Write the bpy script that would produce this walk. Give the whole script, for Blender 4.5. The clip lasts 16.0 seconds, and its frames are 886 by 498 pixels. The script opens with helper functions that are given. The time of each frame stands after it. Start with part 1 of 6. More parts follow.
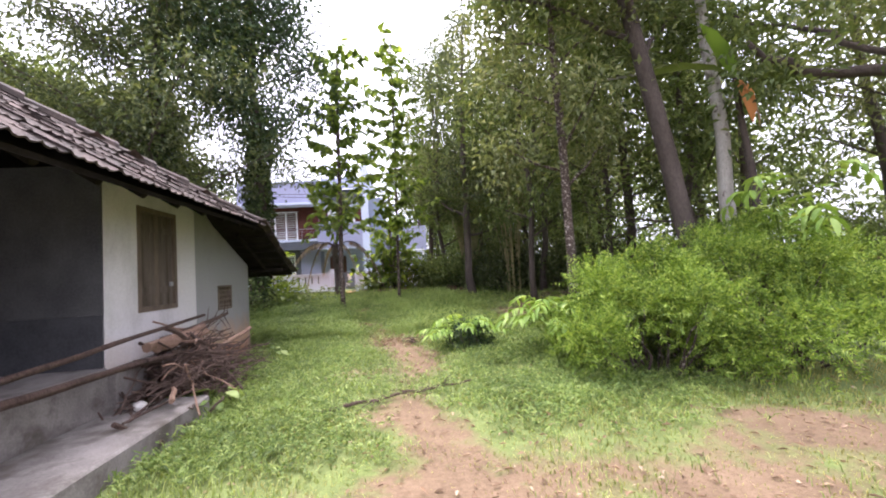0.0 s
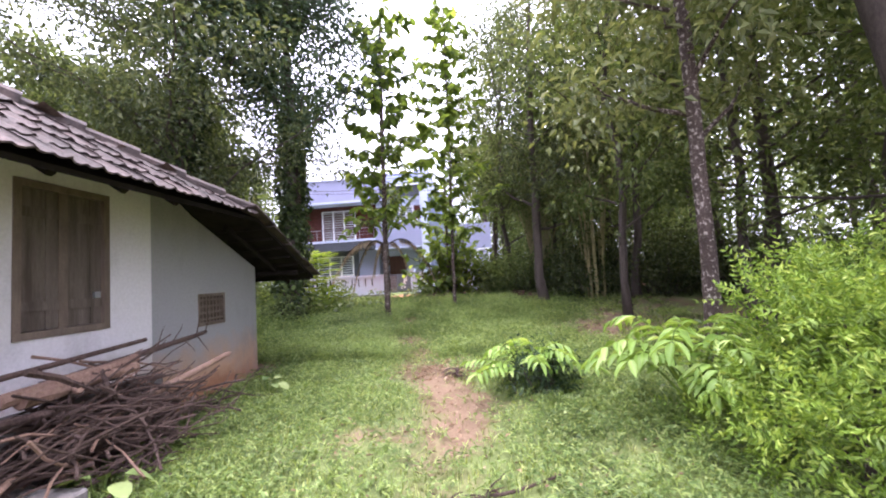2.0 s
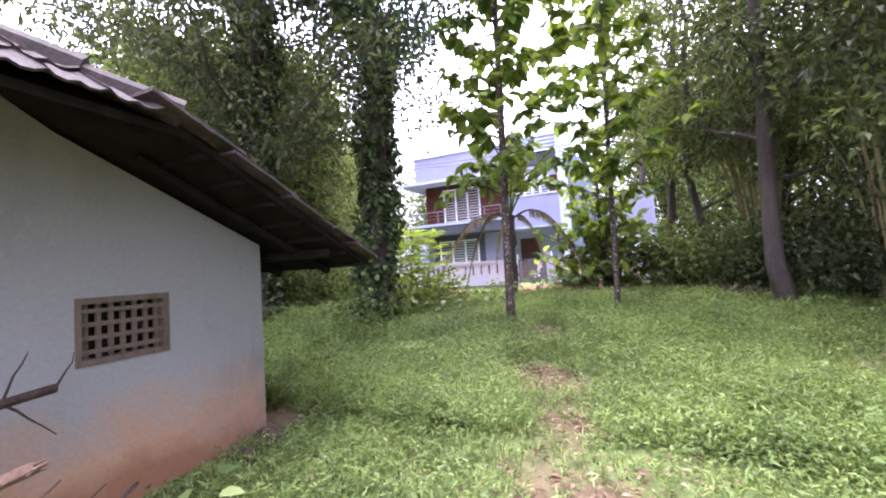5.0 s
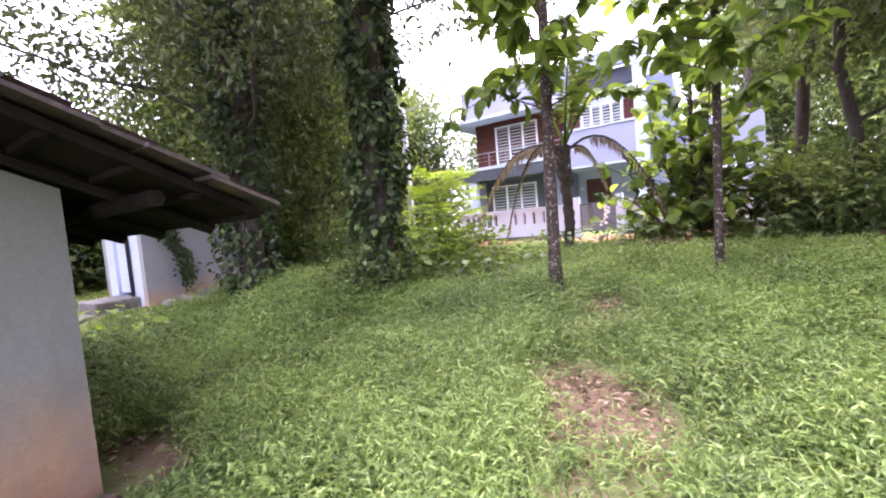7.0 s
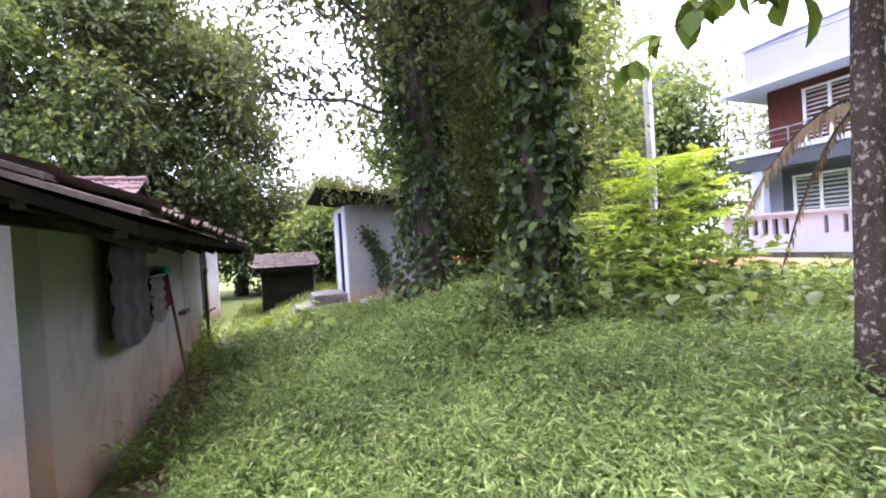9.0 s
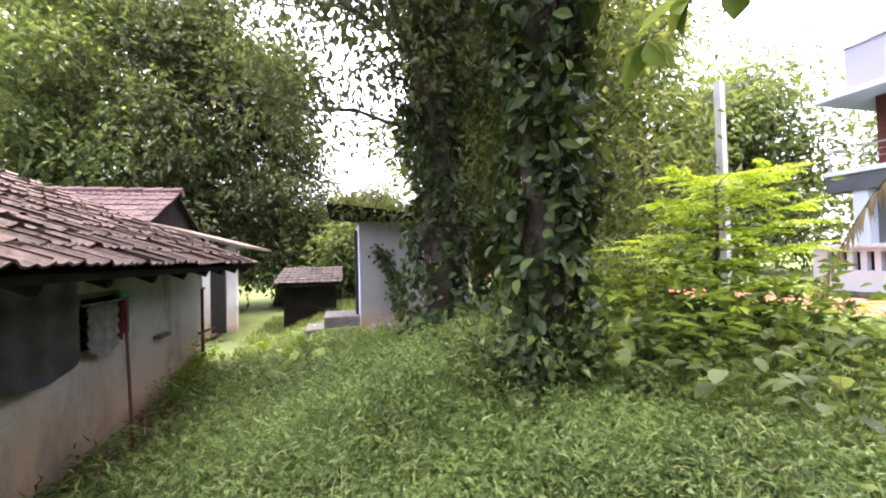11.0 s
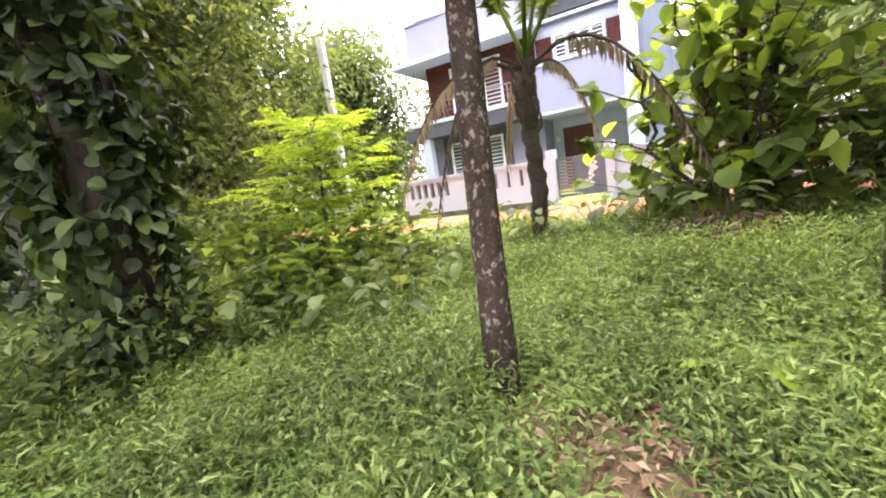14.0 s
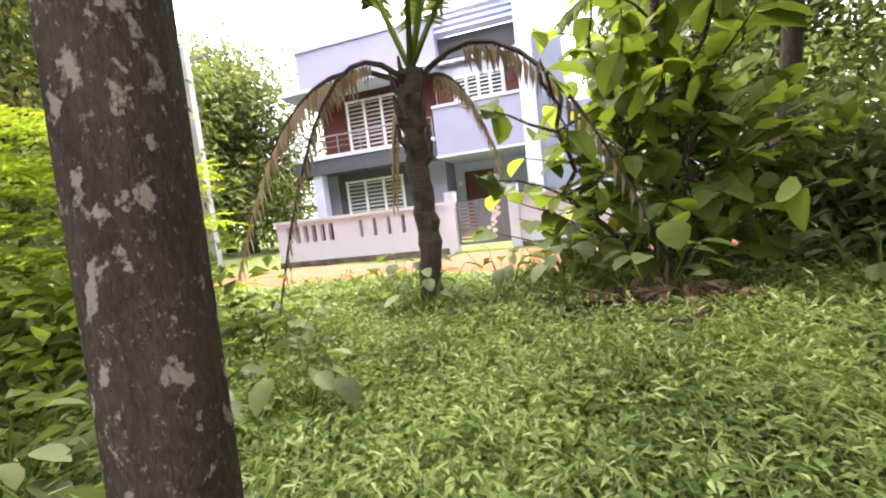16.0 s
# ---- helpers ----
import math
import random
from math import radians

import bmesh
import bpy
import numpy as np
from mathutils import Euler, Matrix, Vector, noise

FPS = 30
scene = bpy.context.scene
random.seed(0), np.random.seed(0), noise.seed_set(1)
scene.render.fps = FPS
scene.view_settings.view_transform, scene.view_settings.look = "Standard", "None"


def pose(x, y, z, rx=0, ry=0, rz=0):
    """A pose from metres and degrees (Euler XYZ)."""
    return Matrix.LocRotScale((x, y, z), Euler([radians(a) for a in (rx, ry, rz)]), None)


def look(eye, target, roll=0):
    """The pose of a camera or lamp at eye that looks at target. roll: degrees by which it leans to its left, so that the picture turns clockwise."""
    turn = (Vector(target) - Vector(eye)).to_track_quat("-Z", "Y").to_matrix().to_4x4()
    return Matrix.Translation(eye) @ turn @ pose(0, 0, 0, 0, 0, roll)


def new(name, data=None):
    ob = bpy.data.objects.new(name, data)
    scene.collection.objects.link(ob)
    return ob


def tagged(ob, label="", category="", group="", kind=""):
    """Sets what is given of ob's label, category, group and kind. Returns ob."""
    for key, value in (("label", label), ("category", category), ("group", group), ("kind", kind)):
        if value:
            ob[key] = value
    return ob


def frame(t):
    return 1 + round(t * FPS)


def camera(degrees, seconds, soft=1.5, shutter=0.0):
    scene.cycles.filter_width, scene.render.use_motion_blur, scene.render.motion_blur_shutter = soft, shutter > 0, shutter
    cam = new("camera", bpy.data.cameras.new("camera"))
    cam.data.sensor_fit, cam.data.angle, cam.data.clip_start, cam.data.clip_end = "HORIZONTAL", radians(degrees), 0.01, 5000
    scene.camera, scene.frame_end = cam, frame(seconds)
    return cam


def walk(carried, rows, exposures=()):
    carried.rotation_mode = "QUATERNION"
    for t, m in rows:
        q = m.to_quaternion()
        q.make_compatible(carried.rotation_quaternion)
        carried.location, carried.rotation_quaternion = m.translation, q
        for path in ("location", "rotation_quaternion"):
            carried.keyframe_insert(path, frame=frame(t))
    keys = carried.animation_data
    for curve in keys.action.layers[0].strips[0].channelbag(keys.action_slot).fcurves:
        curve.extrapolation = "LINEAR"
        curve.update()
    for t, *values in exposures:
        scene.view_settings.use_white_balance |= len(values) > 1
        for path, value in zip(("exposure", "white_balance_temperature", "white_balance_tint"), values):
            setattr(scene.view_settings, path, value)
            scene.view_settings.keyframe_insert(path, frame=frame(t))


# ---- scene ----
cam = camera(95.0, 16.0, 2.0)
METRES, EYE, TILT, LEAN, TURN = 13.5, 1.5, 0.0, 0.0, -6.2
ROWS = [
    (0.0, 0.0, 0.0, 0.0, 0.2, 3.19, 3.57),
    (0.5, 0.0107, 0.0391, 0.0021, 0.49, -0.91, 4.64),
    (1.0, 0.0183, 0.0797, 0.0007, 8.03, 1.2, 2.84),
    (1.5, 0.0141, 0.1246, 0.0051, 9.96, 6.02, 2.3),
    (2.0, 0.0122, 0.1719, 0.0028, 10.01, 3.84, 3.52),
    (2.5, -0.0034, 0.2167, 0.0015, 14.78, 2.74, 4.36),
    (3.0, -0.012, 0.2562, -0.0025, 17.09, 1.51, 5.16),
    (3.5, -0.023, 0.3073, 0.0021, 17.57, 2.38, 5.68),
    (4.0, -0.0372, 0.3483, 0.0027, 19.74, 4.23, 4.79),
    (4.5, -0.0472, 0.394, 0.0024, 24.66, 4.25, 3.72),
    (7.0, -0.0837, 0.5908, 0.0004, 38.44, -3.41, 5.04),
    (7.5, -0.0953, 0.6263, 0.0003, 41.67, -3.37, 2.87),
    (8.0, -0.1019, 0.666, 0.0005, 52.68, -3.02, 2.9),
    (8.5, -0.1172, 0.6978, 0.0024, 64.43, -1.89, 3.66),
    (9.0, -0.1247, 0.7285, 0.0029, 73.73, -0.65, 3.58),
    (11.5, -0.1746, 0.7955, 0.0173, 82.64, 0.7, 1.33),
    (12.0, -0.1756, 0.792, 0.0153, 82.69, -1.56, 1.48),
    (12.5, -0.1615, 0.7916, 0.0113, 81.81, -3.1, 3.43),
    (13.0, -0.162, 0.7961, 0.0108, 64.1, -4.68, 6.39),
    (13.5, -0.1635, 0.8081, 0.0068, 47.62, -7.31, 8.11),
    (14.0, -0.1658, 0.826, 0.0061, 35.43, -9.03, 8.53),
    (14.5, -0.1759, 0.8485, 0.0034, 27.0, -8.61, 7.79),
    (15.0, -0.183, 0.8723, 0.0057, 23.32, -7.33, 7.68),
    (15.5, -0.1851, 0.9044, 0.004, 22.76, -6.4, 7.68),
    (16.0, -0.1964, 0.9273, 0.0054, 22.45, -4.99, 6.64),
]
walk(cam, [(t, pose(0, 0, EYE, TILT, LEAN, TURN) @ pose(METRES * x, METRES * y, METRES * z, 90 + pitch, roll, yaw)) for t, x, y, z, yaw, pitch, roll in ROWS], [(0, 1.18, 6100, 22), (1.5, 1.36, 5900, 25), (3, 1.46, 5750, 33), (4.5, 1.66, 5650, 32), (7, 1.95, 5850, 32), (9, 2.15, 5750, 30), (11.5, 2.1, 6250, 22), (12.5, 2.1, 6250, 21), (14, 2.12, 6750, 17), (15, 2.05, 6800, 17), (16, 1.95, 6800, 18)])


# ---- world and light ----
world = bpy.data.worlds.new("overcast_sky")
scene.world = world
world.use_nodes = True
wn, wl = world.node_tree.nodes, world.node_tree.links
wn.clear()
w_out = wn.new("ShaderNodeOutputWorld")
w_bg = wn.new("ShaderNodeBackground")
w_sky = wn.new("ShaderNodeTexSky")
w_sky.sky_type, w_sky.sun_disc = "NISHITA", False
w_sky.sun_elevation, w_sky.sun_rotation = radians(79), radians(327)
w_sky.dust_density, w_sky.air_density = 4.0, 1.0
w_cloud = wn.new("ShaderNodeTexNoise")
w_cloud.inputs["Scale"].default_value, w_cloud.inputs["Detail"].default_value = 2.2, 5.0
w_ramp = wn.new("ShaderNodeValToRGB")
w_ramp.color_ramp.elements[0].position, w_ramp.color_ramp.elements[0].color = 0.3, (15.5, 15.8, 17.5, 1)
w_ramp.color_ramp.elements[1].position, w_ramp.color_ramp.elements[1].color = 0.7, (20.5, 20.3, 21.0, 1)
w_mix = wn.new("ShaderNodeMixRGB")
w_mix.inputs[0].default_value = 0.85
# thin overcast: brightest overhead, a third of that near the horizon
w_sep, w_grad = wn.new("ShaderNodeSeparateXYZ"), wn.new("ShaderNodeMapRange")
w_dome = wn.new("ShaderNodeTexCoord")
wl.new(w_dome.outputs["Generated"], w_sep.inputs[0])
w_grad.inputs[1].default_value, w_grad.inputs[2].default_value = 0.0, 1.0
w_grad.inputs[3].default_value, w_grad.inputs[4].default_value = 0.32, 1.75
w_shade = wn.new("ShaderNodeMixRGB")
w_shade.blend_type, w_shade.inputs[0].default_value = "MULTIPLY", 1.0
wl.new(w_sep.outputs[2], w_grad.inputs[0])
wl.new(w_grad.outputs[0], w_shade.inputs[2])
wl.new(w_cloud.outputs["Fac"], w_ramp.inputs[0])
wl.new(w_sky.outputs[0], w_mix.inputs[1])
wl.new(w_ramp.outputs[0], w_shade.inputs[1])
wl.new(w_shade.outputs[0], w_mix.inputs[2])
wl.new(w_mix.outputs[0], w_bg.inputs[0])
w_bg.inputs[1].default_value = 0.12
wl.new(w_bg.outputs[0], w_out.inputs[0])

sun_data = bpy.data.lights.new("sun", "SUN")
sun_data.energy, sun_data.angle, sun_data.color = 4.0, radians(40), (1.0, 0.94, 0.82)
sun = new("sun", sun_data)
sun.matrix_world = look((-3, 10.6, 28), (0, 6, 0))


# ---- materials ----
def mat_base(name, rough=0.8, metal=0.0, spec=0.3):
    m = bpy.data.materials.new(name)
    m.use_nodes = True
    b = m.node_tree.nodes["Principled BSDF"]
    b.inputs["Roughness"].default_value, b.inputs["Metallic"].default_value = rough, metal
    b.inputs["Specular IOR Level"].default_value = spec
    return m, m.node_tree.nodes, m.node_tree.links, b


def coords(n, l, scale=(1, 1, 1), space="Object"):
    c, mp = n.new("ShaderNodeTexCoord"), n.new("ShaderNodeMapping")
    mp.inputs["Scale"].default_value = scale
    l.new(c.outputs[space], mp.inputs[0])
    return mp.outputs[0]


def noise_tex(n, l, vec, scale, detail=4.0, rough=0.55):
    t = n.new("ShaderNodeTexNoise")
    t.inputs["Scale"].default_value, t.inputs["Detail"].default_value, t.inputs["Roughness"].default_value = scale, detail, rough
    l.new(vec, t.inputs["Vector"])
    return t.outputs["Fac"]


def ramp(n, l, fac, stops):
    r = n.new("ShaderNodeValToRGB")
    els = r.color_ramp.elements
    while len(els) < len(stops):
        els.new(0.5)
    for e, (p, c) in zip(els, stops):
        e.position, e.color = p, (*c, 1) if len(c) == 3 else c
    l.new(fac, r.inputs[0])
    return r.outputs[0]


def mix(n, l, fac, a, b, mode="MIX"):
    m = n.new("ShaderNodeMixRGB")
    m.blend_type = mode
    for sock, v in zip(m.inputs, (fac, a, b)):
        if isinstance(v, (int, float)):
            sock.default_value = v
        elif isinstance(v, tuple):
            sock.default_value = (*v, 1)
        else:
            l.new(v, sock)
    return m.outputs[0]


def bump(n, l, b, height, strength=0.3, dist=0.02):
    k = n.new("ShaderNodeBump")
    k.inputs["Strength"].default_value, k.inputs["Distance"].default_value = strength, dist
    l.new(height, k.inputs["Height"])
    l.new(k.outputs[0], b.inputs["Normal"])


def rough_mat(name, dark, light, scale=6.0, fine=60.0, rough=0.85, stain=None, stain_scale=1.2, stain_lo=0.5, stain_hi=0.7, strength=0.3, stretch=(1, 1, 1), space="Object", spec=0.3):
    """Two scales of noise, a stain and a fine bump."""
    m, n, l, b = mat_base(name, rough, 0.0, spec)
    v = coords(n, l, stretch, space)
    col = ramp(n, l, noise_tex(n, l, v, scale, 5), [(0.3, dark), (0.7, light)])
    f = noise_tex(n, l, v, fine, 3)
    col = mix(n, l, 0.35, col, ramp(n, l, f, [(0.3, tuple(c * 0.6 for c in dark)), (0.7, light)]))
    if stain:
        s = ramp(n, l, noise_tex(n, l, v, stain_scale, 6, 0.65), [(stain_lo, (0, 0, 0)), (stain_hi, (1, 1, 1))])
        col = mix(n, l, s, col, stain)
    l.new(col, b.inputs["Base Color"])
    bump(n, l, b, f, strength, 0.01)
    return m


def leaf_mat(name, dark, light, tip=None, rough=0.6, glow=0.35, spec=0.22):
    """Leaves: colour by leaf, thin and partly see-through to light."""
    m, n, l, b = mat_base(name, rough, 0.0, spec)
    g, oi = n.new("ShaderNodeNewGeometry"), n.new("ShaderNodeObjectInfo")
    add, fr = n.new("ShaderNodeMath"), n.new("ShaderNodeMath")
    fr.operation = "FRACT"
    l.new(g.outputs["Random Per Island"], add.inputs[0])
    l.new(oi.outputs["Random"], add.inputs[1])
    l.new(add.outputs[0], fr.inputs[0])
    stops = [(0.0, dark), (0.75, light)] + ([(1.0, tip)] if tip else [])
    col = ramp(n, l, fr.outputs[0], stops)
    v = coords(n, l)
    col = mix(n, l, 0.3, col, ramp(n, l, noise_tex(n, l, v, 1.3, 3), [(0.35, tuple(c * 0.55 for c in dark)), (0.65, light)]))
    l.new(col, b.inputs["Base Color"])
    tr = n.new("ShaderNodeBsdfTranslucent")
    warm = mix(n, l, 1.0, col, (1.45, 1.35, 0.65), "MULTIPLY")
    l.new(warm, tr.inputs[0])
    ms = n.new("ShaderNodeMixShader")
    ms.inputs[0].default_value = glow
    l.new(b.outputs[0], ms.inputs[1])
    l.new(tr.outputs[0], ms.inputs[2])
    l.new(ms.outputs[0], n["Material Output"].inputs[0])
    return m


def bark_mat(name, dark, light, lichen=None, amount=0.62, stretch=(1, 1, 0.35), scale=9):
    m, n, l, b = mat_base(name, 0.9, 0.0, 0.2)
    v = coords(n, l, stretch)
    f = noise_tex(n, l, v, scale * 5, 6, 0.7)
    col = ramp(n, l, f, [(0.3, dark), (0.7, light)])
    col = mix(n, l, 0.4, col, ramp(n, l, noise_tex(n, l, v, scale * 0.5, 4), [(0.3, dark), (0.7, light)]))
    if lichen:
        s = ramp(n, l, noise_tex(n, l, coords(n, l, (1, 1, 0.8)), scale, 5, 0.6), [(amount, (0, 0, 0)), (amount + 0.05, (1, 1, 1))])
        col = mix(n, l, s, col, lichen)
        s = ramp(n, l, noise_tex(n, l, coords(n, l, (1, 1, 0.7)), scale * 3.2, 6, 0.7), [(amount + 0.02, (0, 0, 0)), (amount + 0.1, (0.7, 0.7, 0.7))])
        col = mix(n, l, s, col, tuple(k * 0.8 for k in lichen))
    l.new(col, b.inputs["Base Color"])
    bump(n, l, b, f, 0.9, 0.03)
    return m


def plaster_mat(name, top, bottom, foot, z0, z1, grime=(0.16, 0.15, 0.14), amount=0.56):
    """Old lime wash: soil splashed up to an uneven line above the foot, grey mould and fine cracks."""
    m, n, l, b = mat_base(name, 0.9, 0.0, 0.2)
    v = coords(n, l, (1, 1, 1))
    sep = n.new("ShaderNodeSeparateXYZ")
    l.new(v, sep.inputs[0])
    wob = n.new("ShaderNodeMath")
    wob.operation = "MULTIPLY_ADD"
    l.new(noise_tex(n, l, v, 2.5, 6, 0.6), wob.inputs[0])
    wob.inputs[1].default_value = 0.7
    l.new(sep.outputs[2], wob.inputs[2])
    rng = n.new("ShaderNodeMapRange")
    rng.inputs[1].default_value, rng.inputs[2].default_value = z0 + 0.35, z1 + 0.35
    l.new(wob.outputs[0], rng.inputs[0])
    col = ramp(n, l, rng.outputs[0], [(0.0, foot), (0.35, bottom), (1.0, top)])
    blot = ramp(n, l, noise_tex(n, l, coords(n, l, (1, 1, 0.5)), 1.4, 7, 0.65), [(amount, (0, 0, 0)), (amount + 0.22, (0.8, 0.8, 0.8))])
    col = mix(n, l, blot, col, grime)
    fine = noise_tex(n, l, v, 35, 5, 0.7)
    col = mix(n, l, 0.25, col, ramp(n, l, fine, [(0.3, (0.35, 0.34, 0.33)), (0.7, (1, 1, 1))]), "MULTIPLY")
    l.new(col, b.inputs["Base Color"])
    bump(n, l, b, fine, 0.25, 0.012)
    return m


def tile_mat(name, dark, light, moss=(0.02, 0.02, 0.018), amount=0.5):
    m, n, l, b = mat_base(name, 0.85, 0.0, 0.25)
    o = n.new("ShaderNodeObjectInfo")
    g = n.new("ShaderNodeNewGeometry")
    add = n.new("ShaderNodeMath")
    add.operation = "ADD"
    l.new(o.outputs["Random"], add.inputs[0])
    l.new(g.outputs["Random Per Island"], add.inputs[1])
    fr = n.new("ShaderNodeMath")
    fr.operation = "FRACT"
    l.new(add.outputs[0], fr.inputs[0])
    col = ramp(n, l, fr.outputs[0], [(0.0, dark), (1.0, light)])
    c = n.new("ShaderNodeNewGeometry")
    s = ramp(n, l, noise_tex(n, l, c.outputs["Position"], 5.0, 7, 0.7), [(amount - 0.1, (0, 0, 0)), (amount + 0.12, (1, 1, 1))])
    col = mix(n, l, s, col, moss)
    f = noise_tex(n, l, c.outputs["Position"], 45, 4, 0.7)
    col = mix(n, l, 0.4, col, ramp(n, l, f, [(0.3, tuple(k * 0.5 for k in dark)), (0.75, light)]))
    l.new(col, b.inputs["Base Color"])
    bump(n, l, b, f, 0.5, 0.01)
    return m


def plain(name, col, rough=0.6, metal=0.0, spec=0.4, vary=0.15):
    m, n, l, b = mat_base(name, rough, metal, spec)
    f = noise_tex(n, l, coords(n, l), 7, 5)
    c = ramp(n, l, f, [(0.3, tuple(k * (1 - vary) for k in col)), (0.7, tuple(min(1, k * (1 + vary * 0.5)) for k in col))])
    l.new(c, b.inputs["Base Color"])
    return m


def glass_mat(name, tint=(0.05, 0.06, 0.07)):
    m, n, l, b = mat_base(name, 0.08, 0.0, 0.6)
    b.inputs["Base Color"].default_value = (*tint, 1)
    return m


M_PLASTER = plaster_mat("lime_wash", (0.6, 0.58, 0.585), (0.5, 0.41, 0.35), (0.36, 0.22, 0.15), 0.25, 1.05, (0.37, 0.36, 0.355), 0.5)
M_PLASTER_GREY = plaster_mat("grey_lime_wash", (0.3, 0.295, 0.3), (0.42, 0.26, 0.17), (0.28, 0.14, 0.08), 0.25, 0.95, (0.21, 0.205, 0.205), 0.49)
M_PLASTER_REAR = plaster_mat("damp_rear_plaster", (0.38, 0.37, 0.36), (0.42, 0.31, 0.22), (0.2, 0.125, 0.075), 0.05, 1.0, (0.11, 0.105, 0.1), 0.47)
# Dark grey verandah plaster, the recess's shade put into the colour as well.
M_DARK_WALL = rough_mat("shaded_verandah_plaster", (0.04, 0.04, 0.043), (0.085, 0.085, 0.085), 3, 40, 0.9)
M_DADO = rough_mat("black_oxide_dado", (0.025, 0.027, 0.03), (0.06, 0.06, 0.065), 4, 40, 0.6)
M_CONCRETE = rough_mat("old_concrete", (0.1, 0.088, 0.082), (0.22, 0.2, 0.185), 3, 50, 0.92, (0.07, 0.06, 0.05), 2.0, 0.5, 0.65)
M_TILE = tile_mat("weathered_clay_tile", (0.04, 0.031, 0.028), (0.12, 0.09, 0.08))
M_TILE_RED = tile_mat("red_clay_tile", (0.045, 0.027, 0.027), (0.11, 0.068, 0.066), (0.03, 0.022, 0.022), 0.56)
# Rear slope's lighter copy of the clay tile: sunlight painted into faded colour.
M_TILE_REAR = tile_mat("sunlit_tint_clay_tile", (0.065, 0.044, 0.036), (0.2, 0.14, 0.115), (0.03, 0.022, 0.018), 0.5)
# Near-black timber: the shade under eaves and decks is put into the colour.
M_RAFTER = rough_mat("shade_black_timber", (0.008, 0.007, 0.006), (0.024, 0.02, 0.017), 5, 60, 0.95, spec=0.06)
M_SHUTTER = rough_mat("weathered_shutter_wood", (0.06, 0.048, 0.04), (0.15, 0.123, 0.1), 3, 45, 0.85, (0.06, 0.045, 0.035), 1.6, 0.48, 0.62, stretch=(6, 6, 0.5))
M_FRAME = rough_mat("dark_window_frame", (0.09, 0.07, 0.055), (0.17, 0.13, 0.1), 4, 50, 0.8, stretch=(4, 4, 1))
M_STICK = bark_mat("dead_stick_bark", (0.024, 0.015, 0.012), (0.12, 0.08, 0.064))
M_STICK_PALE = bark_mat("peeled_stick_wood", (0.14, 0.08, 0.06), (0.3, 0.2, 0.145))
M_BARK_DARK = bark_mat("dark_bark", (0.035, 0.028, 0.024), (0.1, 0.08, 0.068))
M_BARK_TEAK = bark_mat("lichened_teak_bark", (0.02, 0.014, 0.011), (0.11, 0.08, 0.064), (0.33, 0.29, 0.25), 0.565, scale=28)
M_BARK_PALE = bark_mat("pale_bark", (0.2, 0.18, 0.16), (0.42, 0.4, 0.36), (0.12, 0.1, 0.085), 0.6)
M_BARK_PALM = bark_mat("ringed_palm_bark", (0.035, 0.027, 0.022), (0.12, 0.095, 0.08), stretch=(0.4, 0.4, 2.2), scale=7)
M_LEAF_DARK = leaf_mat("dark_leaf", (0.02, 0.04, 0.02), (0.05, 0.085, 0.035), (0.09, 0.13, 0.05), 0.4, 0.22)
M_LEAF_MID = leaf_mat("mid_green_leaf", (0.04, 0.062, 0.022), (0.13, 0.175, 0.06), (0.26, 0.3, 0.14), 0.5, 0.42)
M_LEAF_FRESH = leaf_mat("fresh_green_leaf", (0.14, 0.22, 0.022), (0.3, 0.42, 0.045), (0.46, 0.54, 0.13), 0.35, 0.45)
M_LEAF_LIME = leaf_mat("lime_shrub_leaf", (0.1, 0.18, 0.03), (0.22, 0.34, 0.07), (0.36, 0.46, 0.16), 0.4, 0.42)
M_LEAF_BUSH = leaf_mat("bush_leaf", (0.05, 0.095, 0.015), (0.22, 0.33, 0.05), (0.42, 0.5, 0.13), 0.4, 0.4)
M_LEAF_TEAK = leaf_mat("teak_leaf", (0.05, 0.085, 0.022), (0.15, 0.22, 0.045), (0.3, 0.38, 0.1), 0.55, 0.52, 0.22)
M_LEAF_VINE = leaf_mat("vine_leaf", (0.014, 0.024, 0.009), (0.052, 0.078, 0.027), (0.14, 0.19, 0.06), 0.5, 0.22, 0.16)
M_LEAF_AIRY = leaf_mat("airy_crown_leaf", (0.03, 0.045, 0.02), (0.085, 0.11, 0.045), (0.18, 0.2, 0.1), 0.42, 0.36)
M_LEAF_DRY = leaf_mat("dry_leaf", (0.07, 0.045, 0.028), (0.26, 0.17, 0.11), (0.45, 0.35, 0.26), 0.8, 0.1, 0.15)
M_LEAF_TWIG = leaf_mat("olive_leaf", (0.06, 0.075, 0.03), (0.17, 0.2, 0.085), (0.28, 0.3, 0.16), 0.45, 0.4)
M_GRASS = leaf_mat("grass_blade", (0.05, 0.08, 0.02), (0.22, 0.28, 0.08), (0.44, 0.47, 0.21), 0.45, 0.38, 0.22)
M_GRASS_DRY = leaf_mat("yellowed_grass", (0.1, 0.1, 0.03), (0.3, 0.29, 0.1), (0.45, 0.4, 0.2), 0.6, 0.3, 0.15)
M_HERB = leaf_mat("ground_cover_blade", (0.028, 0.056, 0.015), (0.2, 0.28, 0.076), (0.38, 0.45, 0.17), 0.42, 0.42, 0.25)
M_WEED = leaf_mat("weed_leaf", (0.05, 0.09, 0.025), (0.19, 0.27, 0.085), (0.33, 0.39, 0.15), 0.6, 0.3, 0.2)
M_FROND_DRY = leaf_mat("dead_frond", (0.16, 0.12, 0.08), (0.36, 0.29, 0.22), None, 0.8, 0.15, 0.1)
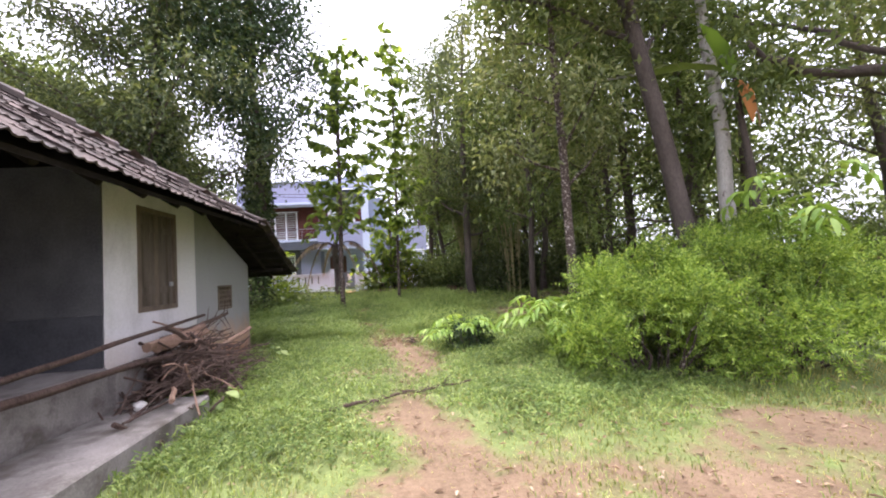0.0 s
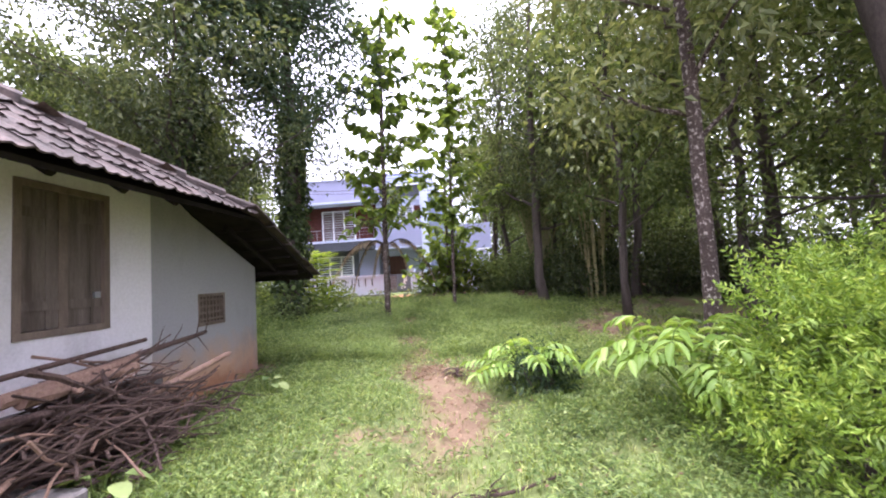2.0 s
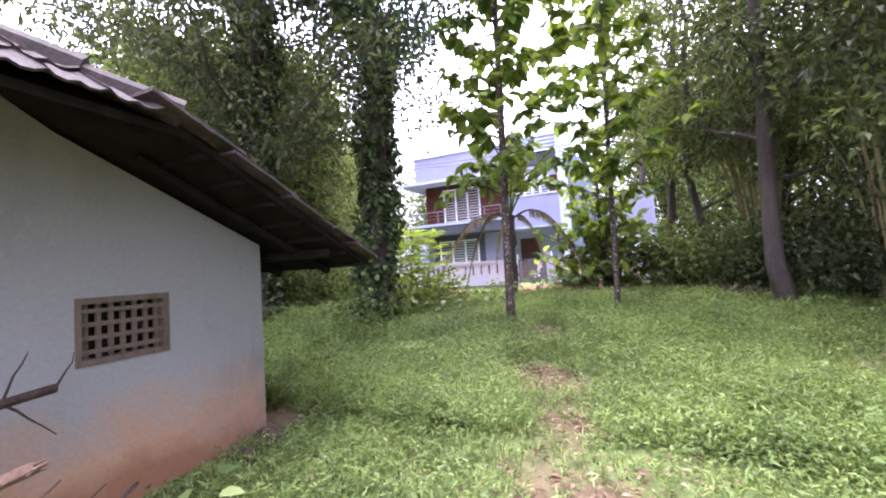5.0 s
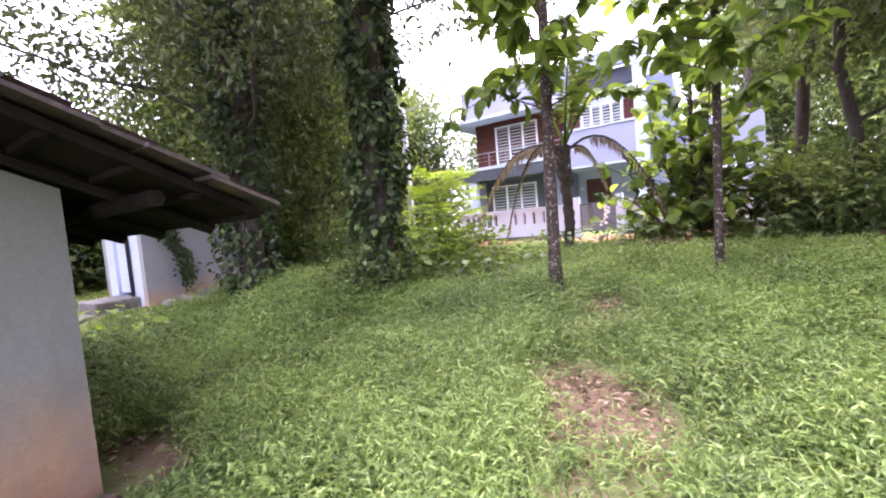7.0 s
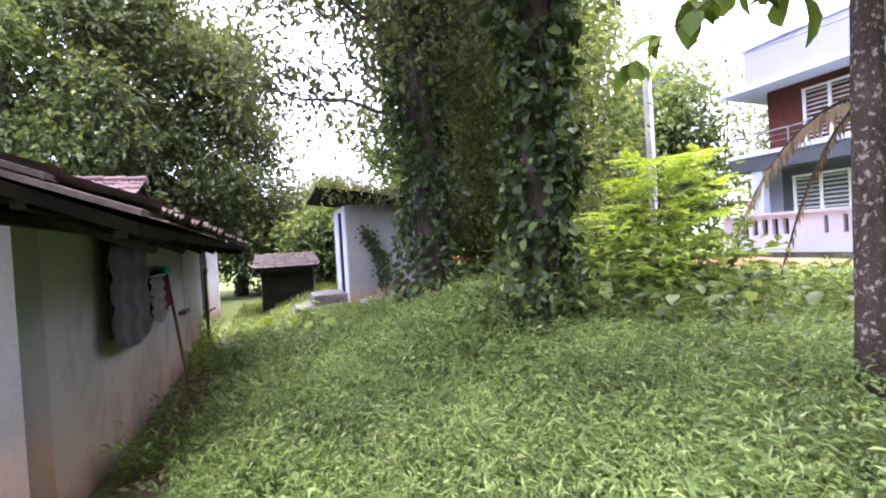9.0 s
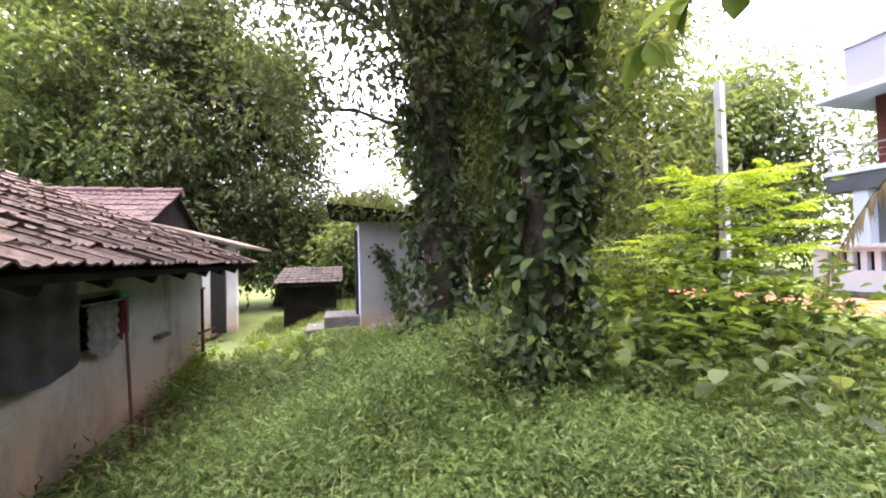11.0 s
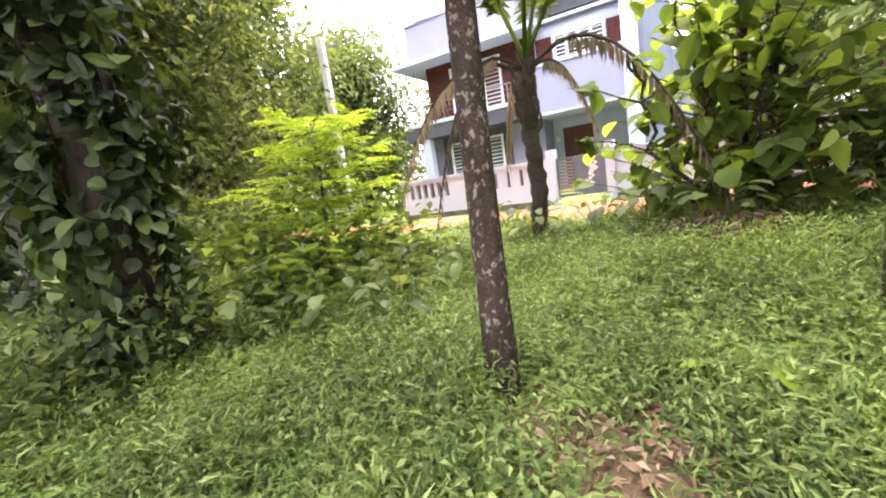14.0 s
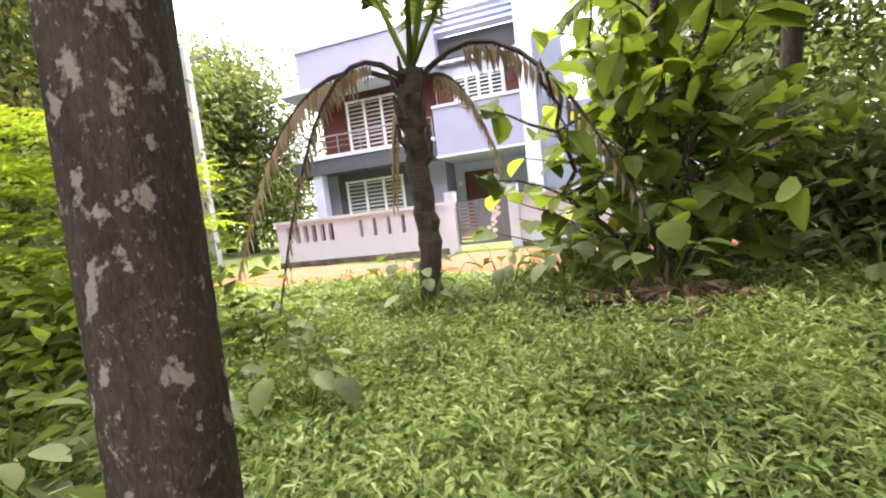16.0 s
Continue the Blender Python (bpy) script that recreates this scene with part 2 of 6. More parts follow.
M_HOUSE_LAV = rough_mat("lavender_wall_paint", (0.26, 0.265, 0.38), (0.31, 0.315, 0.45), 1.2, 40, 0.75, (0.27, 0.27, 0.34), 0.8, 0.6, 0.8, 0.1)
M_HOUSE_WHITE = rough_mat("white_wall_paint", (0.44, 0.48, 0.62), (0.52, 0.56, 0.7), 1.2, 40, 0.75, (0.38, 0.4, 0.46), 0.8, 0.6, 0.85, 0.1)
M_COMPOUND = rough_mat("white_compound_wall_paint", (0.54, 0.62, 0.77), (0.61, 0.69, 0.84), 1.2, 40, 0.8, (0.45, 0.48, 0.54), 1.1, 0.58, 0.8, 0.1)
M_HOUSE_DARK = rough_mat("charcoal_wall_paint", (0.055, 0.06, 0.075), (0.085, 0.09, 0.11), 2, 40, 0.7, strength=0.1)
M_HOUSE_BLUE = rough_mat("slate_blue_wall_paint", (0.16, 0.19, 0.27), (0.2, 0.23, 0.32), 2, 40, 0.7, strength=0.1)
M_WIN_WHITE = plain("white_window_paint", (0.78, 0.78, 0.78), 0.45)
M_SLAT = plain("grey_white_slat", (0.5, 0.53, 0.52), 0.5)
M_GLASS = glass_mat("window_glass")
M_GATE = plain("slate_gate_paint", (0.13, 0.15, 0.19), 0.45)
M_STEEL = plain("grey_steel", (0.3, 0.3, 0.32), 0.4, 0.6)
# Flat black; on backing sheets it paints in the dark of unlit openings.
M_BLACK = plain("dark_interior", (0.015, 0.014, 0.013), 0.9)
M_DOOR = rough_mat("dark_red_door_wood", (0.07, 0.025, 0.018), (0.13, 0.05, 0.035), 3, 40, 0.5, stretch=(4, 4, 0.6))
M_ROAD = rough_mat("red_laterite_road", (0.19, 0.068, 0.036), (0.27, 0.1, 0.055), 0.9, 25, 0.95, (0.23, 0.105, 0.06), 0.6, 0.5, 0.7)
M_POLE = rough_mat("concrete_pole", (0.36, 0.36, 0.36), (0.5, 0.5, 0.49), 3, 40, 0.9)
M_WIRE = plain("black_cable", (0.02, 0.02, 0.02), 0.6)


def brick_cladding(name):
    """Dark red stone cladding, fine enough to stay in the material at this distance."""
    m, n, l, b = mat_base(name, 0.85, 0.0, 0.2)
    t = n.new("ShaderNodeTexBrick")
    t.inputs["Scale"].default_value = 6.0
    t.inputs["Color1"].default_value, t.inputs["Color2"].default_value = (0.125, 0.042, 0.032, 1), (0.075, 0.026, 0.021, 1)
    t.inputs["Mortar"].default_value = (0.06, 0.02, 0.018, 1)
    c = n.new("ShaderNodeTexCoord")
    mp = n.new("ShaderNodeMapping")
    mp.inputs["Rotation"].default_value = (radians(90), 0, 0)
    l.new(c.outputs["Object"], mp.inputs[0])
    l.new(mp.outputs[0], t.inputs[0])
    l.new(t.outputs[0], b.inputs["Base Color"])
    bump(n, l, b, t.outputs["Fac"], 0.4, 0.01)
    return m


M_BRICK = brick_cladding("red_cladding")


def ground_mat():
    m, n, l, b = mat_base("trodden_soil_and_turf", 0.95, 0.0, 0.15)
    g = n.new("ShaderNodeNewGeometry")
    at = n.new("ShaderNodeAttribute")
    at.attribute_name = "bare"
    p = g.outputs["Position"]
    soil = ramp(n, l, noise_tex(n, l, p, 1.6, 6, 0.65), [(0.3, (0.075, 0.05, 0.03)), (0.55, (0.135, 0.09, 0.055)), (0.75, (0.2, 0.14, 0.09))])
    soil = mix(n, l, 0.4, soil, ramp(n, l, noise_tex(n, l, p, 28, 5, 0.7), [(0.3, (0.06, 0.042, 0.024)), (0.7, (0.24, 0.17, 0.115))]))
    turf = ramp(n, l, noise_tex(n, l, p, 3.0, 6, 0.7), [(0.3, (0.06, 0.085, 0.025)), (0.7, (0.14, 0.18, 0.05))])
    turf = mix(n, l, 0.4, turf, ramp(n, l, noise_tex(n, l, p, 40, 4, 0.7), [(0.3, (0.04, 0.05, 0.02)), (0.7, (0.22, 0.25, 0.1))]))
    add = n.new("ShaderNodeMath")
    add.operation = "ADD"
    l.new(at.outputs["Fac"], add.inputs[0])
    l.new(noise_tex(n, l, p, 2.2, 6, 0.7), add.inputs[1])
    f = ramp(n, l, add.outputs[0], [(0.78, (0, 0, 0)), (1.0, (1, 1, 1))])
    l.new(mix(n, l, f, turf, soil), b.inputs["Base Color"])
    bump(n, l, b, noise_tex(n, l, p, 18, 6, 0.7), 0.6, 0.05)
    return m


M_GROUND = ground_mat()


# ---- mesh helpers ----
rng = np.random.default_rng(7)


class Shape:
    """Gathers vertices and faces, then becomes one mesh."""

    def __init__(self):
        self.v, self.f, self.n = [], [], 0

    def add(self, verts, faces):
        verts = np.asarray(verts, float).reshape(-1, 3)
        faces = np.asarray(faces, int)
        self.v.append(verts)
        self.f.append(faces + self.n)
        self.n += len(verts)
        return self

    def box(self, x0, x1, y0, y1, z0, z1, bevel=0.0):
        c = [(x, y, z) for x in (x0, x1) for y in (y0, y1) for z in (z0, z1)]
        return self.add(c, [(0, 1, 3, 2), (4, 6, 7, 5), (0, 4, 5, 1), (2, 3, 7, 6), (0, 2, 6, 4), (1, 5, 7, 3)])

    def prism(self, poly, axis, a, b):
        """A polygon in the two other axes, thickened from a to b along axis 0, 1 or 2."""
        k = len(poly)
        ring = lambda w: [tuple(np.insert(np.array(q, float), axis, w)) for q in poly]
        base = self.n
        self.v.append(np.array(ring(a) + ring(b)))
        self.n += 2 * k
        flat = (np.array([(i, (i + 1) % k, k + (i + 1) % k, k + i) for i in range(k)]) + base)
        self.f.append(flat)
        self.f.append(np.array([tuple(range(k))]) + base)
        self.f.append(np.array([tuple(range(2 * k - 1, k - 1, -1))]) + base)
        return self

    def tube(self, pts, radii, seg=8, wobble=0.0):
        pts = np.asarray(pts, float)
        radii = np.broadcast_to(np.asarray(radii, float), len(pts))
        d = np.gradient(pts, axis=0)
        d /= np.linalg.norm(d, axis=1)[:, None] + 1e-9
        ref = np.where(np.abs(d[:, 2:3]) > 0.9, np.array([[1.0, 0, 0]]), np.array([[0, 0, 1.0]]))
        if np.abs(d[0, 2]) > 0.6:
            ref = np.tile([[1.0, 0, 0]], (len(pts), 1))
        else:
            ref = np.tile([[0, 0, 1.0]], (len(pts), 1))
        u = np.cross(d, ref)
        u /= np.linalg.norm(u, axis=1)[:, None] + 1e-9
        w = np.cross(u, d)
        a = np.linspace(0, 2 * np.pi, seg, endpoint=False)
        r = radii[:, None] * (1 + wobble * rng.standard_normal((len(pts), seg)))
        v = pts[:, None, :] + r[..., None] * (np.cos(a)[None, :, None] * u[:, None, :] + np.sin(a)[None, :, None] * w[:, None, :])
        k = len(pts)
        f = [(i * seg + j, i * seg + (j + 1) % seg, (i + 1) * seg + (j + 1) % seg, (i + 1) * seg + j) for i in range(k - 1) for j in range(seg)]
        self.add(v.reshape(-1, 3), f)
        self.f.append(np.array([tuple(range(seg - 1, -1, -1))]) + self.n - k * seg)
        self.f.append(np.array([tuple(range((k - 1) * seg, k * seg))]) + self.n - k * seg)
        return self

    def leaves(self, at, way, up, length, width, curl=0.15, blade=False):
        """Leaves with a midrib fold: at, way (base to tip) and up are arrays; length and width one number or arrays."""
        at = np.asarray(at, float)
        k = len(at)
        if k == 0:
            return self
        way = np.asarray(way, float)
        way = way / (np.linalg.norm(way, axis=1)[:, None] + 1e-9)
        side = np.cross(way, up)
        side /= np.linalg.norm(side, axis=1)[:, None] + 1e-9
        nrm = np.cross(side, way)
        L = np.broadcast_to(np.asarray(length, float), (k,))[:, None]
        W = np.broadcast_to(np.asarray(width, float), (k,))[:, None] * 0.5
        base, tip = at, at + way * L - nrm * L * curl
        m1 = at + way * L * 0.42 + nrm * L * 0.05
        v = np.stack([base, m1 + side * W + nrm * W * 0.35, tip, m1 - side * W + nrm * W * 0.35], 1).reshape(-1, 3)
        i = np.arange(k)[:, None] * 4
        f = np.concatenate([i + np.array([[0, 1, 3]]), i + np.array([[1, 2, 3]])] if blade else [i + np.array([[0, 1, 2]]), i + np.array([[0, 2, 3]])])
        return self.add(v, f)

    def big_leaves(self, at, way, up, length, width, droop=0.3):
        """Broad leaves of eight faces with a drooping tip."""
        at = np.asarray(at, float)
        k = len(at)
        if k == 0:
            return self
        way = np.asarray(way, float)
        way = way / (np.linalg.norm(way, axis=1)[:, None] + 1e-9)
        side = np.cross(way, up)
        side /= np.linalg.norm(side, axis=1)[:, None] + 1e-9
        nrm = np.cross(side, way)
        L = np.broadcast_to(np.asarray(length, float), (k,))[:, None]
        W = np.broadcast_to(np.asarray(width, float), (k,))[:, None] * 0.5
        rows = []
        for s, w in ((0.0, 0.12), (0.22, 0.78), (0.5, 1.0), (0.8, 0.72), (1.0, 0.08)):
            mid = at + way * L * s - nrm * L * droop * s * s
            rows += [mid + side * W * w + nrm * W * w * 0.3, mid, mid - side * W * w + nrm * W * w * 0.3]
        v = np.stack(rows, 1).reshape(-1, 3)
        i = np.arange(k)[:, None] * 15
        f = []
        for r in range(4):
            for c in (0, 1):
                q = r * 3 + c
                f.append(i + np.array([[q, q + 1, q + 4, q + 3]]))
        return self.add(v, np.concatenate(f))

    def mesh(self, name, smooth=False):
        me = bpy.data.meshes.new(name)
        verts = np.concatenate(self.v) if self.v else np.zeros((0, 3))
        me.vertices.add(len(verts))
        me.vertices.foreach_set("co", verts.astype(np.float32).ravel())
        loops = np.concatenate([f.ravel() for f in self.f])
        sizes = np.concatenate([np.full(len(f), f.shape[1]) for f in self.f])
        me.loops.add(len(loops))
        me.loops.foreach_set("vertex_index", loops.astype(np.int32))
        me.polygons.add(len(sizes))
        me.polygons.foreach_set("loop_start", np.concatenate([[0], np.cumsum(sizes)[:-1]]).astype(np.int32))
        me.polygons.foreach_set("use_smooth", np.full(len(sizes), smooth))
        me.update(calc_edges=True)
        me.validate()
        return me


def part(name, shape, material, parent=None, label="", smooth=False, bevel=0.0):
    """One mesh object, under a thing or a part where one is given."""
    me = shape.mesh(name, smooth)
    me.materials.append(material)
    if 8 < shape.n < 400:
        bm = bmesh.new()
        bm.from_mesh(me)
        bmesh.ops.remove_doubles(bm, verts=bm.verts, dist=0.0005)
        bm.to_mesh(me)
        bm.free()
    if bevel:
        bm = bmesh.new()
        bm.from_mesh(me)
        bmesh.ops.recalc_face_normals(bm, faces=bm.faces)
        bmesh.ops.bevel(bm, geom=bm.edges[:], offset=bevel, segments=1, affect="EDGES")
        bm.to_mesh(me)
        bm.free()
    ob = new(name, me)
    if parent is not None:
        ob.parent = parent
        ob.matrix_parent_inverse = parent.matrix_world.inverted()
    if label:
        ob["label"] = label
    return ob


def thing(name, place, label, category, group="", kind=""):
    ob = new(name)
    ob.empty_display_size = 0.2
    ob.matrix_world = Matrix.Translation(place)
    return tagged(ob, label, category, group, kind)


def whole(name, shape, material, label, category, kind="", smooth=False, group=""):
    return tagged(part(name, shape, material, None, "", smooth), label, category, group, kind)


def unit(v):
    return v / (np.linalg.norm(v, axis=-1, keepdims=True) + 1e-9)


def scatter_dirs(k, lift=0.0, spread=1.0):
    d = rng.standard_normal((k, 3)) * spread
    d[:, 2] += lift
    return unit(d)


LEAF_MESHES = {}


def leaf_pieces(parent, at, way, up, length, width, droop, material, name="foliage", limit=300):
    """Broad leaves: the first ones as pieces of their own on one mesh, the rest joined."""
    at, way, up = np.asarray(at, float), unit(np.asarray(way, float)), np.asarray(up, float)
    k = len(at)
    L, W = np.broadcast_to(np.asarray(length, float), (k,)), np.broadcast_to(np.asarray(width, float), (k,))
    key = (material.name, round(droop, 2))
    if key not in LEAF_MESHES:
        me = Shape().big_leaves([(0, 0, 0)], [(1, 0, 0)], np.array([[0, 0, 1.0]]), 1.0, 1.0, droop).mesh("leaf", True)
        me.materials.append(material)
        LEAF_MESHES[key] = me
    inv = parent.matrix_world.inverted()
    side = unit(np.cross(way, up))
    nrm = np.cross(side, way)
    for i in range(min(k, limit)):
        m = Matrix((tuple(way[i] * L[i]) + (0,), tuple(-side[i] * W[i]) + (0,), tuple(nrm[i] * L[i]) + (0,), (0, 0, 0, 1))).transposed()
        m.translation = Vector(at[i])
        o = new("leaf", LEAF_MESHES[key])
        o.parent = parent
        o.matrix_parent_inverse = inv
        o.matrix_basis = m
    if k > limit:
        s = Shape().big_leaves(at[limit:], way[limit:], up[limit:], L[limit:], W[limit:], droop)
        part(name, s, material, parent)["kind"] = "stuff"


# ---- the lie of the land ----
def land(x, y):
    x, y = np.asarray(x, float), np.asarray(y, float)
    z = np.interp(y, [-60, 1, 4, 8.5, 11.5, 13, 16, 18, 60], [0, 0, 0.05, 0.14, 0.21, 0.4, 0.73, 0.8, 0.9])
    z = z + 0.3 * np.exp(-(((x + 5.2) / 2.2) ** 2 + ((y - 12.6) / 1.7) ** 2))
    bank = np.clip((-x - 6.5) / 2.0, 0, 1) * np.clip((y - 9.6) / 1.0, 0, 1) * np.clip((14.5 - y) / 2.5, 0, 1)
    z = z + 0.28 * bank
    z = z - 0.06 * np.exp(-(((y - 9.4) / 0.5) ** 2)) * np.clip((-x - 3.3) / 1.0, 0, 1)
    return z + 0.03 * np.sin(x * 1.7 + 0.6 * y) * np.sin(y * 1.3 - 0.4 * x) + 0.012 * np.sin(5.1 * x + 1.0) * np.sin(4.3 * y)


PATH_X = ([-6, 0.2], [2, 0.35], [5, 0.1], [6.5, 0.2], [9, -0.7], [11, -0.9], [13.3, -1.3], [17, -2.2])


def bare(x, y):
    """How bare the ground is: the trodden path and the open patch by the yard."""
    x, y = np.asarray(x, float), np.asarray(y, float)
    px = np.interp(y, [p[0] for p in PATH_X], [p[1] for p in PATH_X])
    b = 0.38 * np.exp(-(((x - px) / 0.6) ** 2)) * np.interp(y, [4, 6, 8, 10, 12.0, 13.0], [0.85, 1, 0.9, 0.7, 0.5, 0.0])
    for cx, cy, r, a in ((-1.15, 10.95, 0.6, 0.46), (-0.55, 10.6, 0.4, 0.25), (-1.3, 12.1, 0.35, 0.3), (-1.25, 12.95, 0.42, 0.38), (-0.95, 12.55, 0.38, 0.32), (-0.1, 8.3, 0.55, 0.3), (-0.5, 9.6, 0.4, 0.25), (0.2, 6.5, 0.6, 0.2), (2.7, 11.4, 1.0, 0.3), (-1.77, 13.1, 0.3, 0.35), (0.0, 14.15, 0.28, 0.4)):
        b = b + a * np.exp(-(((x - cx) / r) ** 2 + ((y - cy) / r) ** 2))
    b = b + 0.3 * np.clip(np.sin(2.3 * x + 1 + np.sin(1.7 * y)) * np.sin(1.9 * y + 0.5 * x), 0, 1) * np.clip((8.5 - y) / 1.5, 0, 1)
    b = b + 0.42 * np.clip((x + 0.9) / 1.2, 0, 1) * np.clip((3.6 + 0.12 * x - y) / 0.9, 0, 1)
    b = b + 0.4 * np.clip((x - 1.6 - 0.15 * (y - 9)) / 1.5, 0, 1) * np.clip((y - 7.5) / 2.0, 0, 1) * np.clip((15.5 - y) / 1.5, 0, 1)
    b = b + 0.55 * np.exp(-(((y - 9.15) / 0.3) ** 2)) * np.clip((-x - 2.6) / 0.5, 0, 1) * np.clip((x + 9) / 1, 0, 1)
    return b


def build_ground():
    near_x, near_y = np.arange(-16, 16.01, 0.16), np.arange(-6, 24.01, 0.16)
    far = np.array([-900, -300, -120, -60, -35, -22])
    xs = np.concatenate([far, near_x, -far[::-1]])
    ys = np.concatenate([far - 0.0, near_y, -far[::-1] + 8])
    X, Y = np.meshgrid(xs, ys)
    Z = land(X, Y)
    v = np.stack([X.ravel(), Y.ravel(), Z.ravel()], 1)
    nx, ny = len(xs), len(ys)
    i = np.arange(nx * ny).reshape(ny, nx)
    f = np.stack([i[:-1, :-1].ravel(), i[:-1, 1:].ravel(), i[1:, 1:].ravel(), i[1:, :-1].ravel()], 1)
    s = Shape().add(v, f)
    g = whole("ground", s, M_GROUND, "trodden reddish soil and weedy turf rising to the road", "ground", "structure", True)
    a = g.data.attributes.new("bare", "FLOAT", "POINT")
    a.data.foreach_set("value", bare(X, Y).ravel().astype(np.float32))
    # the road in front of the far house
    xs = np.arange(-60, 40.1, 0.5)
    s = Shape()
    v, k = [], 6
    for x in xs:
        e0, e1 = 17.6 + 0.18 * math.sin(x * 1.3) + 0.1 * math.sin(x * 3.1), 19.75 + 0.1 * math.sin(x * 1.7)
        for j in range(k):
            y = e0 + (e1 - e0) * j / (k - 1)
            v.append((x, y, float(land(x, y)) + (0.03 if 0 < j < k - 1 else -0.02)))
    i = np.arange(len(v)).reshape(len(xs), k)
    f = np.stack([i[:-1, :-1].ravel(), i[1:, :-1].ravel(), i[1:, 1:].ravel(), i[:-1, 1:].ravel()], 1)
    whole("road", s.add(v, f), M_ROAD, "unpaved red laterite road in front of the house", "road", "structure", True)


build_ground()


# ---- roofs of clay tiles ----
def tile_shape(w=0.265, length=0.40, thick=0.014):
    xs = np.linspace(-w / 2, w / 2, 7)
    hs = np.array([0.03, 0.006, 0.0, 0.016, 0.0, 0.006, 0.034])
    v = []
    for y, lift in ((0.0, 0.026), (length, 0.0)):
        v += [(x, y, h + lift) for x, h in zip(xs, hs)]
    v += [(x, 0.0, h + 0.026 - thick) for x, h in zip(xs, hs)]
    f = [(i, i + 1, i + 8, i + 7) for i in range(6)] + [(14 + i, 15 + i, i + 1, i) for i in range(6)]
    return np.array(v, float), f


TILE_V, TILE_F = tile_shape()
TILE_MESHES = {}


def tile_roof(parent, roof_name, origin, along, slope, nu, ns, material, keep, near, wide=0.25, step=0.32):
    """Courses of tiles on a slope. keep(x, y): the tile is on this slope; near(x, y): it is laid as a piece of its own."""
    along, slope = Vector(along).normalized(), Vector(slope).normalized()
    normal = along.cross(slope).normalized()
    if normal.z < 0:
        normal = -normal
    rot = Matrix((along, slope, normal)).transposed().to_4x4()
    if material.name not in TILE_MESHES:
        me = Shape().add(TILE_V, TILE_F).mesh("tile")
        me.materials.append(material)
        TILE_MESHES[material.name] = me
    rest, spots = Shape(), []
    R = np.array(rot.to_3x3())
    for j in range(ns):
        for i in range(nu):
            p = Vector(origin) + along * ((i + 0.5) * wide) + slope * (j * step)
            c = p + slope * (step / 2)
            if not keep(c.x, c.y):
                continue
            q = p + along * rng.normal(0, 0.008) + slope * rng.normal(0, 0.012) + normal * (0.012 + abs(rng.normal(0, 0.007)))
            turn = rng.normal(0, 0.02)
            if near(c.x, c.y) and len(spots) < 300:
                spots.append(Matrix.Translation(q) @ rot @ Matrix.Rotation(turn, 4, "Z"))
            else:
                c_, s_ = math.cos(turn), math.sin(turn)
                T = TILE_V @ np.array([[c_, s_, 0], [-s_, c_, 0], [0, 0, 1]])
                rest.add(T @ R.T + np.array(q), TILE_F)
    if rest.n:
        ob = part(roof_name, rest, material, parent)
        ob["kind"] = "stuff"
    return spots, TILE_MESHES[material.name]


LOOSE_TILES = []


# ---- the old cottage ----
EAVE, PITCH_F, PITCH_R = 2.48, 0.67, 0.42
TIP_Y, TIP_Z = 9.5, 1.69


def z_front(x):
    return EAVE + PITCH_F * (-2.4 - x)


def z_back(y):
    return TIP_Z + PITCH_R * (TIP_Y - y)


def shutter_window(parent, x, y0, y1, z0, z1):
    w = part("window", Shape().box(x - 0.16, x - 0.12, y0, y1, z0, z1), M_BLACK, parent, "closed two-leaf wooden shutter window")
    fr = Shape()
    for a, b, c, d in ((y0, y1, z1 - 0.06, z1), (y0, y1, z0, z0 + 0.06), (y0, y0 + 0.06, z0 + 0.06, z1 - 0.06), (y1 - 0.06, y1, z0 + 0.06, z1 - 0.06)):
        fr.box(x - 0.12, x + 0.012, a, b, c, d)
    part("frame", fr, M_FRAME, w)
    mid = (y0 + y1) / 2 - 0.02
    for a, b in ((y0 + 0.065, mid - 0.03), (mid + 0.05, y1 - 0.065)):
        k = 3
        for i in range(k):
            part("plank", Shape().box(x - 0.05 - 0.004 * (i % 2), x - 0.02 - 0.006 * (i % 2), a + (b - a) * i / k + 0.003, a + (b - a) * (i + 1) / k - 0.003, z0 + 0.065, z1 - 0.065), M_SHUTTER, w)
        for zz in (z0 + 0.22, z1 - 0.3):
            part("ledge", Shape().box(x - 0.019, x - 0.008, a, b, zz, zz + 0.08), M_SHUTTER, w)
    part("post", Shape().box(x - 0.06, x - 0.012, mid - 0.03, mid + 0.05, z0 + 0.06, z1 - 0.06), M_FRAME, w)
    part("latch", Shape().box(x - 0.012, x + 0.01, y1 - 0.16, y1 - 0.1, z0 + 0.3, z0 + 0.36), M_STEEL, w, "rusty latch")


